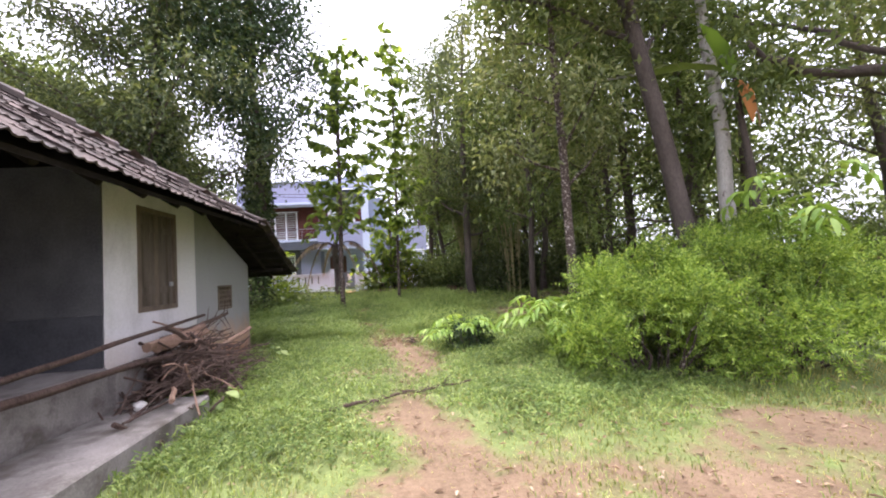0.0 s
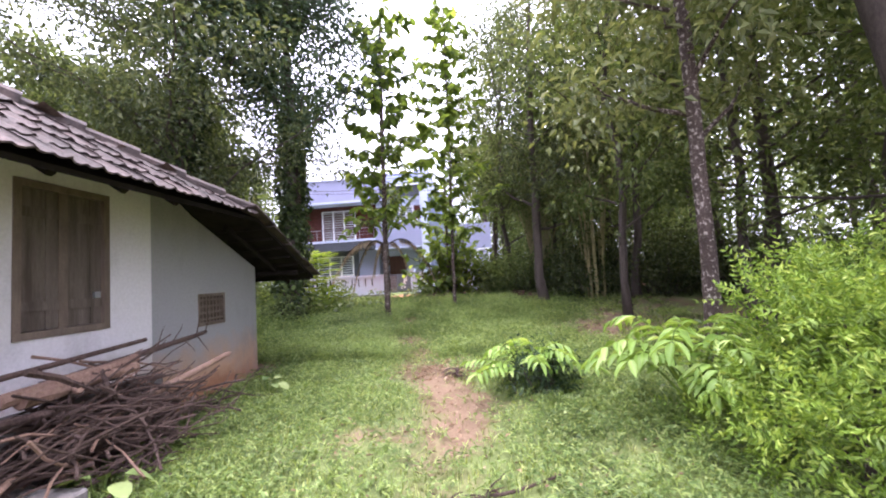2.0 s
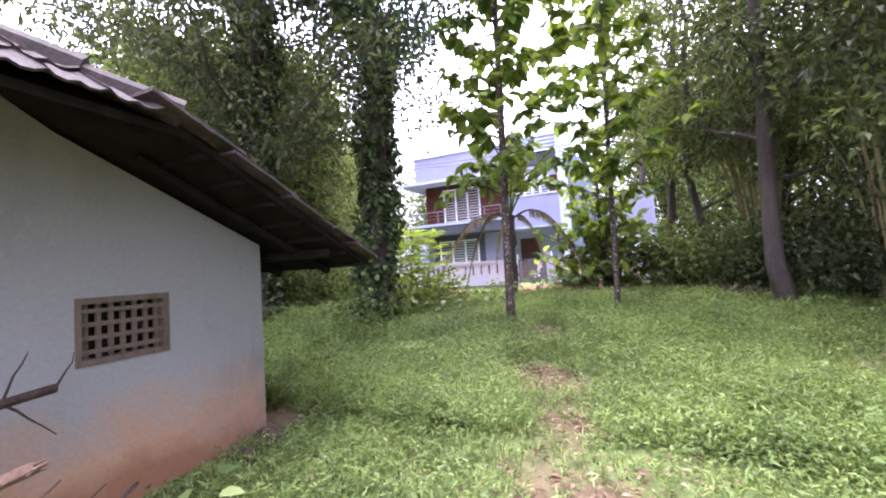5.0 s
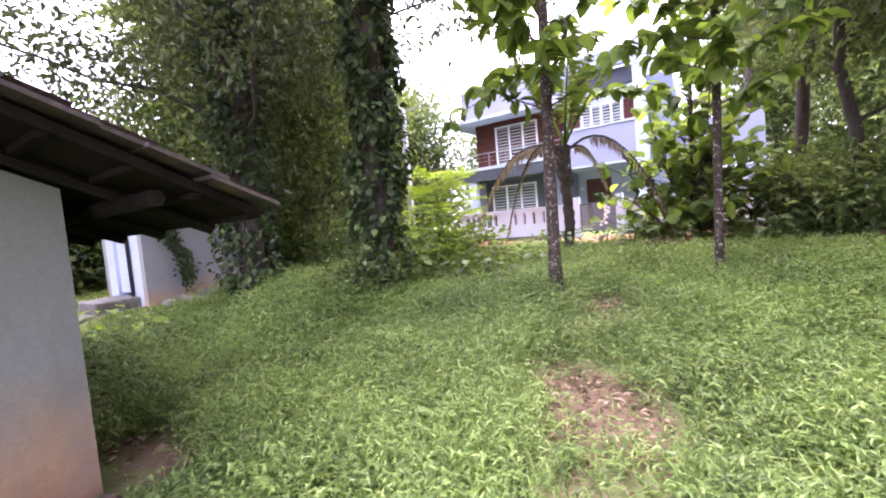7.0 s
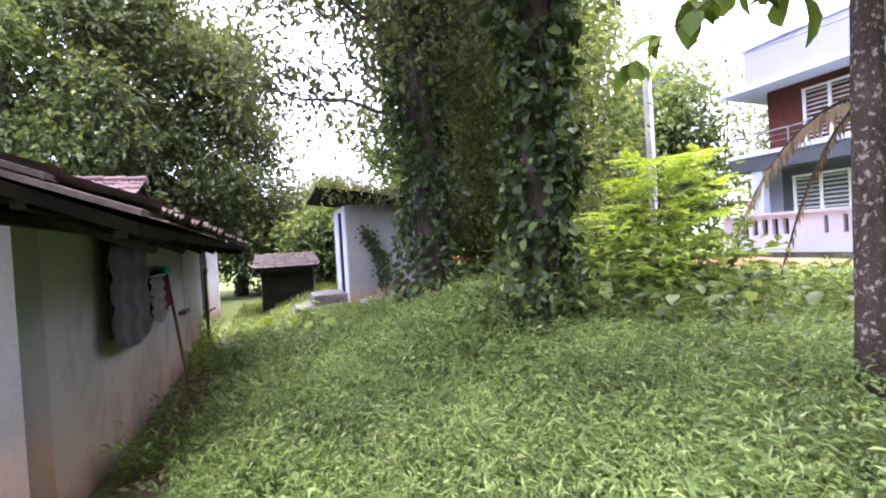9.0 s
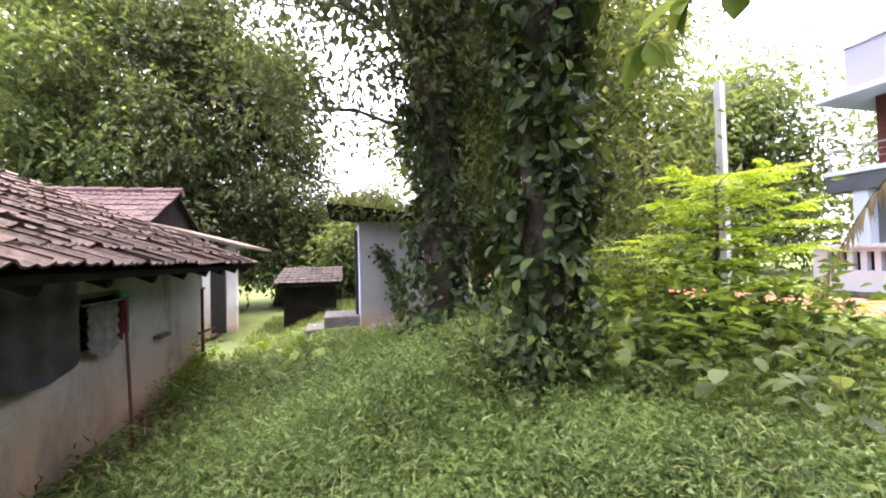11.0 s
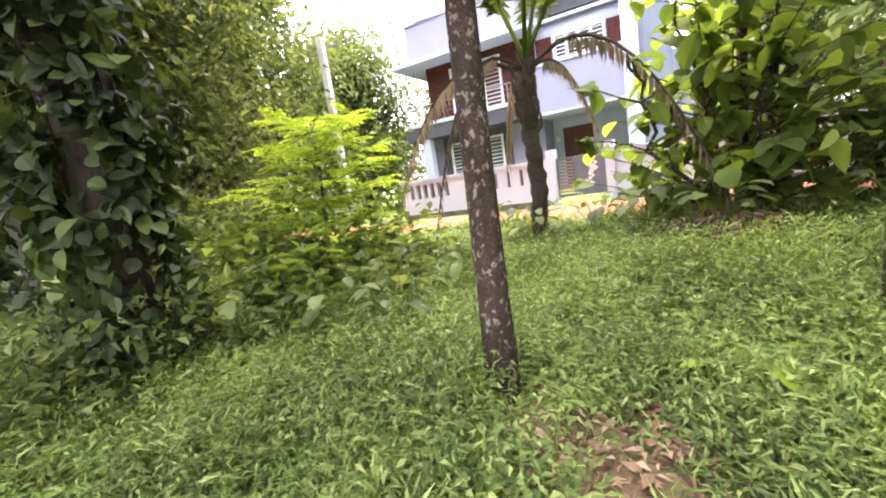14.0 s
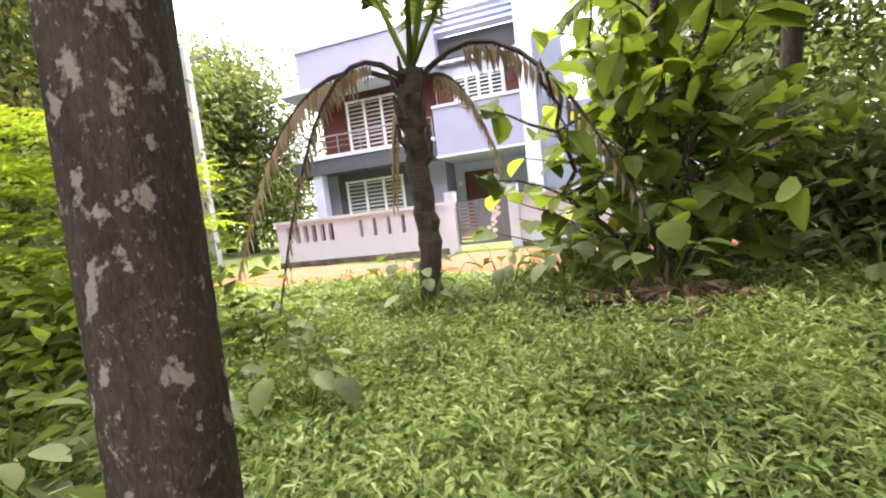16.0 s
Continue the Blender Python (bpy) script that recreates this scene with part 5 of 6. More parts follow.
far_woods()


def understory():
    """Shadowed bushes and saplings on the grove's floor."""
    for x, y, w, h in ((2.4, 16.4, 1.3, 1.3), (4.2, 15.6, 1.6, 1.5), (6.2, 15.2, 1.8, 1.8), (8.2, 13.5, 2.0, 2.0), (9.5, 11.0, 2.0, 2.0), (8.0, 10.0, 1.6, 1.6), (10.5, 8.0, 2.0, 2.2), (7.5, 16.6, 1.8, 2.2), (11, 5, 2.2, 2.2), (4.8, 17.0, 1.6, 2.2), (1.6, 17.2, 1.0, 1.2)):
        shrub("shadowed undergrowth at the grove's edge", x - w, x + w, y - w * 0.7, y + w * 0.7, h, 5200, (0.17, 0.075), (M_LEAF_AIRY, M_LEAF_MID, M_LEAF_TWIG)[int(x * 3) % 3], name="undergrowth", category="undergrowth", stems=46, clump=0.2)


def shrub(label, x0, x1, y0, y1, height, count, leaf, mat, name="bush", category="bush", stems=60, clump=0.12):
    """A dense bush: leafy sprays on many upright stems, uneven on top."""
    cx, cy = (x0 + x1) / 2, (y0 + y1) / 2
    z = float(land(cx, cy))
    t = thing(name, (cx, cy, z), label, category)
    st, lf, spots = Shape(), Shape(), []
    for i in range(stems):
        a, q = rng.uniform(0, 6.3), math.sqrt(rng.random())
        bx, by = cx + 0.4 * (x1 - x0) / 2 * q * math.cos(a), cy + 0.4 * (y1 - y0) / 2 * q * math.sin(a)
        tx, ty = cx + (x1 - x0) / 2 * q * math.cos(a), cy + (y1 - y0) / 2 * q * math.sin(a)
        h = height * (1 - 0.45 * q ** 3) * rng.uniform(0.75, 1.1)
        p = bend((bx, by, float(land(bx, by)) - 0.05), (tx, ty, z + h), 7, 0.12)
        st.tube(p, np.linspace(0.014, 0.004, 7), 4)
        u = rng.uniform(0.2, 1.0, 9) * 6
        lo = u.astype(int).clip(0, 5)
        spots.append(p[lo] + (p[lo + 1] - p[lo]) * (u - lo)[:, None] + rng.normal(0, 0.1, (9, 3)))
    spots = np.concatenate(spots)
    foliage(lf, spots, max(1, count // len(spots)), clump, leaf[0], leaf[1], 0.2, 0.0, 1.0)
    part("branchwork", st, M_BARK_TEAK, t)
    part("foliage", lf, mat, t)
    return t


def lobed_bush(label, x0, x1, y0, y1, height, lobes, per, mat):
    """A billowing bush: rounded tufts of feathery sprigs at many heights with dark gaps between them."""
    cx, cy = (x0 + x1) / 2, (y0 + y1) / 2
    z = float(land(cx, cy))
    t = thing("bush", (cx, cy, z), label, "bush")
    st, lf = Shape(), Shape()
    for i in range(lobes):
        a, q = i * 2.4 + rng.normal(0, 0.3), math.sqrt((i + 0.5) / lobes)
        r = rng.uniform(0.24, 0.44)
        h = height * (1 - 0.5 * q ** 2.5) * rng.uniform(0.5, 1.0) if i % 3 else height * (1 - 0.55 * q ** 3)
        c = np.array([cx + (x1 - x0) / 2 * q * math.cos(a), cy + (y1 - y0) / 2 * q * math.sin(a), z + max(r * 0.9, h - r)])
        st.tube(bend((cx + 0.4 * (c[0] - cx), cy + 0.4 * (c[1] - cy), z - 0.05), c, 7, 0.1), np.linspace(0.02, 0.006, 7), 5)
        d = unit(rng.standard_normal((per, 3)) + np.array([0, 0, 0.35]))
        root = c + d * r * rng.uniform(0.35, 0.95, per)[:, None] * np.array([1.15, 1.15, 0.9])
        way = d + np.array([0, 0, 0.35]) + rng.normal(0, 0.4, (per, 3))
        sprigs(lf, root, way, unit(d + rng.normal(0, 0.5, (per, 3)) + np.array([0, 0, 0.4])), rng.uniform(0.1, 0.22, per), 5, (0.055, 0.02), 0.25)
    part("branchwork", st, M_BARK_TEAK, t)
    part("foliage", lf, mat, t)
    return t


lobed_bush("dense bright green feathery bush", 2.1, 4.2, 4.0, 6.0, 1.7, 27, 115, M_LEAF_BUSH)
lobed_bush("dense green bush beside the bare yard", 3.5, 6.3, 3.7, 6.2, 2.0, 34, 115, M_LEAF_BUSH)
shrub("dark undergrowth beneath the bushes", 2.4, 5.6, 4.6, 6.8, 0.9, 6000, (0.09, 0.04), M_LEAF_MID, name="undergrowth", category="undergrowth")
understory()
shrub("dark leafy tuft under the lime-green shrub", 0.8, 1.5, 6.9, 7.5, 0.42, 1600, (0.09, 0.035), M_LEAF_DARK, name="undergrowth", category="undergrowth", stems=30, clump=0.08)
shrub("leafy undergrowth behind the creeper trunks", -7.6, -5.3, 13.7, 15.3, 1.2, 5200, (0.13, 0.06), M_LEAF_MID, name="undergrowth", category="undergrowth", stems=40, clump=0.18)
shrub("leafy undergrowth behind the outhouse", -10.6, -8.0, 14.0, 16.2, 1.5, 5200, (0.15, 0.07), M_LEAF_TEAK, name="undergrowth", category="undergrowth", stems=40, clump=0.2)
shrub("tangled weeds at the foot of the creeper trunk", -5.0, -3.6, 11.9, 13.3, 0.55, 2600, (0.1, 0.05), M_LEAF_MID, name="undergrowth", category="undergrowth", stems=40, clump=0.14)


def compound_plant(label, base, stems, height, reach, leaflet, mat, name="shrub", pairs=7):
    """Arching stems with pairs of long pointed leaflets."""
    z = float(land(*base))
    t = thing(name, (base[0], base[1], z), label, "shrub")
    st, lf = Shape(), Shape()
    for i in range(stems):
        a = i * 2.4 + rng.normal(0, 0.3)
        d = np.array([math.cos(a), math.sin(a), 0])
        s = np.linspace(0, 1, 10)[:, None]
        ln = reach * rng.uniform(0.5, 1.1)
        p = np.array([base[0], base[1], z]) + d * ln * s ** 1.3
        p[:, 2] += height * rng.uniform(0.6, 1.1) * np.sin(np.linspace(0, 1, 10) * 2.0)
        st.tube(p, np.linspace(0.014, 0.004, 10), 5)
        u = np.linspace(0.45, 0.98, pairs) * 9
        lo = u.astype(int).clip(0, 8)
        at = p[lo] + (p[lo + 1] - p[lo]) * (u - lo)[:, None]
        tan = unit(p[lo + 1] - p[lo])
        side = unit(np.cross(tan, np.array([0, 0, 1.0])))
        for sg in (-1, 1):
            leaf_pieces(t, at, side * sg + tan * 0.55 + np.array([0, 0, -0.25]) + rng.standard_normal((pairs, 3)) * 0.12, unit(np.tile([[0, 0, 1.0]], (pairs, 1)) + rng.standard_normal((pairs, 3)) * 0.15), leaflet[0] * rng.uniform(0.7, 1.1, pairs), leaflet[1], 0.3, mat)
        leaf_pieces(t, p[-1:], tan[-1:], np.array([[0, 0, 1.0]]), leaflet[0], leaflet[1], 0.3, mat)
    part("branchwork", st, M_LEAF_TEAK, t)


compound_plant("bright lime-green shrub with arching pointed leaflets", (1.0, 7.2), 14, 0.56, 0.72, (0.17, 0.05), M_LEAF_LIME)
compound_plant("leafy lime-green shrub beside the bush", (2.3, 6.0), 18, 0.85, 0.85, (0.19, 0.065), M_LEAF_LIME)
compound_plant("lime-green shrub topping the bush", (4.9, 4.6), 9, 2.3, 0.8, (0.22, 0.08), M_LEAF_LIME)


# ---- firewood ----
def build_firewood():
    t = thing("firewood_pile", (-2.7, 5.3, 0.28), "heap of dry sticks and branches against the wall", "firewood")
    r3 = np.random.default_rng(11)
    for i in range(280):
        c = np.array([-2.62 + r3.normal(0, 0.2), 5.55 + r3.normal(0, 0.55), 0])
        hmax = 0.72 * math.exp(-((c[1] - 5.55) / 0.95) ** 2 - ((c[0] + 2.75) / 0.5) ** 2) + 0.06
        c[2] = 0.16 + hmax * r3.random() ** 0.7
        a = r3.normal(1.4, 0.95)
        ln = r3.uniform(0.4, 1.3)
        d = np.array([math.cos(a) * 0.8, math.sin(a), r3.normal(0.05, 0.3)])
        d /= np.linalg.norm(d)
        p = c + d * ln * np.linspace(-0.5, 0.5, 6)[:, None] + np.cumsum(r3.normal(0, 0.025, (6, 3)), 0)
        p[:, 0] = np.clip(p[:, 0], -2.95, -1.95)
        p[:, 2] = np.maximum(p[:, 2], 0.14)
        rr = r3.uniform(0.006, 0.012) * (2.0 if i % 7 == 0 else 1.0)
        part("stick", Shape().tube(p, np.linspace(rr * 1.2, rr * 0.6, 6), 5), M_STICK if i % 9 else M_STICK_PALE, t)
    for p, r in ((((-2.85, 4.9, 0.86), (-2.7, 5.9, 0.96)), 0.055), (((-2.8, 5.0, 0.84), (-2.62, 5.8, 0.9)), 0.06), (((-2.65, 5.2, 0.52), (-2.47, 6.92, 0.79)), 0.042)):
        part("branch", Shape().tube(bend(p[0], p[1], 8, 0.05), np.linspace(r, r * 0.7, 8), 8, 0.06), M_STICK_PALE, t, "peeled branch")
    q = bend((-2.85, 5.2, 0.9), (-2.92, 7.2, 1.03), 10, 0.06)
    part("branch", Shape().tube(q, np.linspace(0.04, 0.024, 10), 8, 0.08), M_STICK, t, "dark branch with twigs")
    for i, up in ((5, 0.7), (6, 1.0), (7, -0.5), (8, 1.2), (8, -0.8), (9, 0.6)):
        s = Shape()
        limb(s, q[i], (r3.normal(0.2, 0.2), 0.6 - 0.2 * (i % 2), up), r3.uniform(0.15, 0.4), 0.008, 5, 0.1)
        part("twig", s, M_STICK, t)
    for i in range(7):
        s = Shape()
        a = np.array([-2.47, 6.9, 0.785]) + r3.normal(0, 0.014, 3)
        s.tube([a, a + np.array([0.01, 0.05 + 0.05 * r3.random(), r3.normal(0.01, 0.012)])], [0.012, 0.001], 4)
        part("splinter", s, M_STICK_PALE, t)
    pole = thing("pole", (-2.9, 4.5, 0.8), "long grey wooden pole leaning on the woodpile", "pole")
    part("shaft", Shape().tube(bend((-3.0, 1.4, 0.76), (-2.78, 6.1, 1.1), 12, 0.05), np.linspace(0.035, 0.02, 12), 8, 0.04), M_STICK, pole)
    pole = thing("pole", (-2.95, 3.4, 0.7), "long dry pole lying along the plinth", "pole")
    part("shaft", Shape().tube(bend((-3.0, 1.6, 0.78), (-2.7, 5.2, 0.72), 10, 0.05), np.linspace(0.045, 0.03, 10), 8, 0.04), M_STICK, pole)


build_firewood()


# ---- the rear yard ----
def build_broom():
    t = thing("broom", (-5.3, 9.1, 0.14), "green-headed broom leaning on the wall with a red cloth", "broom")
    part("handle", Shape().tube([(-5.24, 9.12, 0.14), (-5.62, 8.9, 1.42)], 0.014, 8), M_DOOR, t, "reddish stick")
    part("head", Shape().box(-5.73, -5.51, 8.86, 8.92, 1.42, 1.49), plain("green_plastic", (0.02, 0.22, 0.13), 0.5), t, "green plastic head", bevel=0.012)
    c = Shape()
    xs = np.linspace(-5.78, -5.46, 9)
    v = [(x + 0.02 * k, 8.86 + 0.02 * math.sin(x * 60) + 0.01 * k, 1.42 - 0.12 * k - 0.03 * math.sin(x * 31) * (k == 3)) for k in range(4) for x in xs]
    f = [(r * 9 + i, r * 9 + i + 1, r * 9 + 10 + i, r * 9 + 9 + i) for r in range(3) for i in range(8)]
    part("cloth", c.add(v, f), plain("maroon_cloth", (0.12, 0.02, 0.025), 0.95), t, "maroon rag")


build_broom()


def hung_cloth(label, x0, x1, y, z0, z1, mat, folds):
    """A sheet slung under the eave, sagging in folds."""
    t = thing("hanging_cloth", ((x0 + x1) / 2, y, z0), label, "cloth")
    nx, nz = 26, 12
    v = []
    for j in range(nz):
        for i in range(nx):
            u, w = i / (nx - 1), j / (nz - 1)
            sag = 0.06 * math.sin(math.pi * u) * (1 - w)
            v.append((x0 + (x1 - x0) * u, y + 0.014 * math.sin(w * folds + 1.2 * math.sin(u * 3.1)) + 0.006 * math.sin(u * 17), z0 + (z1 - z0) * w - sag))
    f = [(j * nx + i, j * nx + i + 1, (j + 1) * nx + i + 1, (j + 1) * nx + i) for j in range(nz - 1) for i in range(nx - 1)]
    part("sheet", Shape().add(v, f), mat, t, smooth=True)
    part("cord", Shape().tube([(x0 - 0.1, y, z1 + 0.01), (x1 + 0.1, y, z1 + 0.01)], 0.006, 5), M_STEEL, t)


M_SACK = rough_mat("black_plastic_sheet", (0.014, 0.014, 0.016), (0.05, 0.05, 0.055), 8, 60, 0.5)
hung_cloth("black plastic sheet slung under the eave", -4.85, -4.0, 8.93, 0.98, 1.72, M_SACK, 22)
hung_cloth("folded grey sacking over the barred window", -5.5, -5.05, 8.9, 1.02, 1.4, rough_mat("grey_sacking", (0.1, 0.1, 0.1), (0.22, 0.21, 0.2), 10, 70, 0.95), 26)


# ---- grass and weeds ----
def blocked(x, y):
    """Where nothing grows: buildings, the apron and the road."""
    b = (x < -3.0) & (x > -9.3) & (y < 8.95)
    b |= (x < -2.15) & (y < 5.0) & (x > -9.3)
    b |= (x < -10.3) & (y < 9.0) & (x > -14.6)
    b |= (x > -10.4) & (x < -8.45) & (y > 10.2) & (y < 13.4)
    b |= (y > 17.5) & (y < 19.9)
    b |= y > 20.0
    return b


def grass(name, count, x0, x1, y0, y1, h, w, mat, label, thin=1.0, clump=1.0):
    x, y = rng.uniform(x0, x1, count), rng.uniform(y0, y1, count)
    wave = np.sin(x * 2.1 + 1.3 * np.sin(y * 1.7)) * np.sin(y * 2.6 + 1.1 * np.sin(x * 1.3))
    keep = ~blocked(x, y) & (rng.random(count) < np.clip(1.0 - thin * bare(x, y) * 1.9 + 0.25 * wave * clump, 0.03, 1))
    x, y, wave = x[keep], y[keep], wave[keep]
    k = len(x)
    z = land(x, y)
    a = rng.uniform(0, 2 * np.pi, k)
    d = np.stack([np.cos(a), np.sin(a), np.zeros(k)], 1)
    side = np.stack([-np.sin(a), np.cos(a), np.zeros(k)], 1)
    hh = h * rng.uniform(0.45, 1.25, k) * (1 + 0.35 * wave) * np.clip(1.1 - 0.9 * bare(x, y), 0.35, 1)
    leanv = rng.uniform(0.25, 1.0, k)
    b = np.stack([x, y, z - 0.01], 1)
    ww = (w * rng.uniform(0.6, 1.3, k))[:, None]
    m = b + d * (hh * leanv * 0.35)[:, None] + np.array([0, 0, 1.0]) * (hh * 0.65)[:, None]
    t = b + d * (hh * leanv)[:, None] + np.array([0, 0, 1.0]) * (hh * (1.0 - 0.35 * leanv))[:, None]
    v = np.stack([b - side * ww / 2, b + side * ww / 2, m + side * ww * 0.4, m - side * ww * 0.4, t], 1).reshape(-1, 3)
    i = np.arange(k)[:, None] * 5
    s = Shape()
    s.v.append(v)
    s.n = len(v)
    s.f += [i + np.array([[0, 1, 2, 3]]), i + np.array([[3, 2, 4]])]
    return whole(name, s, mat, label, "grass", "stuff")


def weeds(name, count, x0, x1, y0, y1, h, leaf, mat, label, where=None):
    """Low broad-leaved weeds: tufts of small leaves at several heights."""
    x, y = rng.uniform(x0, x1, count), rng.uniform(y0, y1, count)
    keep = ~blocked(x, y) & (rng.random(count) < np.clip(1.0 - bare(x, y) * 2.0, 0, 1))
    if where is not None:
        keep &= rng.random(count) < where(x, y)
    x, y = x[keep], y[keep]
    per = 9
    c = np.repeat(np.stack([x, y, land(x, y)], 1), per, 0)
    k = len(c)
    hh = h * np.repeat(rng.uniform(0.5, 1.3, len(x)), per)
    u = rng.uniform(0.15, 1, k)
    d = scatter_dirs(k, 0.25)
    at = c + np.stack([d[:, 0] * 0.07, d[:, 1] * 0.07, hh * u], 1)
    d[:, 2] = np.abs(d[:, 2]) * 0.5 - 0.1
    s = Shape().leaves(at, d, unit(rng.standard_normal((k, 3)) * 0.4 + np.array([0, 0, 1])), leaf[0] * rng.uniform(0.6, 1.3, k), leaf[1] * rng.uniform(0.7, 1.2, k), 0.2)
    return whole(name, s, mat, label, "weeds", "stuff")


def leafy_grass(name, count, x0, x1, y0, y1, h, leaf, mat, label, where=None):
    """Trailing leafy grass: leaning stems with short pointed blades to both sides, in uneven tussocks."""
    x, y = rng.uniform(x0, x1, count), rng.uniform(y0, y1, count)
    wave = 0.6 * np.sin(x * 2.3 + 1.3 * np.sin(y * 1.9)) * np.sin(y * 2.9 + 1.1 * np.sin(x * 1.7)) + 0.5 * np.sin(x * 6.1 + 2 * np.sin(y * 3.3)) * np.sin(y * 5.3 + 1.5 * np.sin(x * 4.1))
    keep = ~blocked(x, y) & (rng.random(count) < np.clip(0.95 - bare(x, y) * 1.7 + 0.45 * wave, 0.02, 1))
    if where is not None:
        keep &= rng.random(count) < where(x, y)
    x, y, wave = x[keep], y[keep], wave[keep]
    k, per = len(x), 8
    a = rng.uniform(0, 2 * np.pi, k)
    hh = h * rng.uniform(0.4, 1.2, k) * (1 + 0.6 * wave) * np.clip(1.15 - bare(x, y), 0.35, 1)
    lean = rng.uniform(0.2, 1.1, k)
    s = Shape()
    for i in range(per):
        u = (i + 0.6 + rng.uniform(-0.3, 0.3, k)) / per
        at = np.stack([x + np.cos(a) * lean * hh * u ** 1.4, y + np.sin(a) * lean * hh * u ** 1.4, land(x, y) + hh * u * (1 - 0.25 * lean * u)], 1)
        b = a + (1 if i % 2 else -1) * rng.uniform(0.5, 1.7, k)
        way = np.stack([np.cos(b), np.sin(b), rng.uniform(0.0, 1.7, k)], 1)
        s.leaves(at, way, unit(rng.normal(0, 0.4, (k, 3)) + np.array([0, 0, 1])), leaf[0] * rng.uniform(0.55, 1.3, k), leaf[1] * rng.uniform(0.7, 1.3, k), 0.4, True)
    return whole(name, s, mat, label, "grass", "stuff")


mound = lambda x, y: np.clip(1.3 * np.exp(-(((x + 5.0) / 2.6) ** 2 + ((y - 12.0) / 2.0) ** 2)), 0, 1)
thicket = lambda x, y: np.clip(1.5 * np.exp(-(((x + 4.5) / 1.3) ** 2 + ((y - 14.3) / 1.0) ** 2)) - 0.1, 0, 1)
verge = lambda x, y: np.clip(0.25 + 1.1 * np.exp(-(((x + 2.0) / 0.9) ** 2)) + 1.0 * np.clip((x - 0.7) / 0.5, 0, 1) * np.clip((y - 3.7) / 0.7, 0, 1), 0, 1)
grass("grass", 52000, -3.2, 4.5, 1.0, 9.0, 0.09, 0.009, M_GRASS, "short green grass over trodden soil")
grass("grass", 9000, -4.5, 2.5, 9.5, 15.5, 0.3, 0.007, M_GRASS, "thin upright grass stems around the teak")
grass("grass", 16000, -6.5, 4.5, 8.5, 14.0, 0.16, 0.008, M_GRASS, "lush shin-high grass")
grass("grass", 22000, -10.0, 5.0, 13.5, 17.2, 0.12, 0.011, M_GRASS, "grass along the road verge")
grass("grass", 20000, -14.0, -6.0, 9.0, 14.0, 0.16, 0.012, M_GRASS, "grass behind the cottage")
grass("dry_grass", 26000, -1.2, 6.0, 0.8, 4.6, 0.055, 0.007, M_GRASS_DRY, "short yellowed grass on the trodden yard", 0.45)
leafy_grass("grass", 42000, -3.9, 1.6, 9.2, 15.2, 0.26, (0.075, 0.0115), M_HERB, "thick leafy grass around the teak")
leafy_grass("grass", 24000, -7.4, -3.7, 8.9, 15.0, 0.3, (0.105, 0.0145), M_HERB, "thick leafy grass on the mound")
leafy_grass("grass", 13000, -3.1, 3.6, 3.2, 9.4, 0.13, (0.085, 0.012), M_HERB, "low leafy grass beside the path", verge)
leafy_grass("grass", 6000, 1.4, 5.5, 8.5, 14.5, 0.16, (0.1, 0.016), M_HERB, "leafy grass at the grove's edge")
leafy_grass("grass", 7000, -8.0, 4.0, 14.8, 17.2, 0.15, (0.12, 0.02), M_HERB, "leafy grass near the road")
weeds("weeds", 2600, -7.0, -1.0, 9.2, 14.0, 0.24, (0.065, 0.026), M_WEED, "tangled low weeds", mound)
weeds("weeds", 5200, -3.6, 1.9, 11.4, 15.4, 0.24, (0.055, 0.024), M_WEED, "small-leaved weeds in the thick grass")
weeds("weeds", 1100, 0.2, 2.4, 8.8, 10.8, 0.26, (0.06, 0.024), M_WEED, "patch of leafy low weeds beside the path", lambda x, y: np.clip(1.4 * np.exp(-(((x - 1.3) / 0.7) ** 2 + ((y - 9.8) / 0.6) ** 2)), 0, 1))
weeds("weeds", 5600, -3.0, 3.0, 3.5, 15.0, 0.13, (0.045, 0.023), M_WEED, "small creeping weeds among the grass")
weeds("weeds", 800, -7.0, -2.0, 12.4, 16.5, 0.5, (0.13, 0.07), M_LEAF_MID, "leafy knee-high weeds under the sapling", thicket)
weeds("weeds", 500, -7.0, -3.2, 12.9, 16.0, 0.85, (0.14, 0.07), M_LEAF_TEAK, "taller bright weeds round the sapling", thicket)


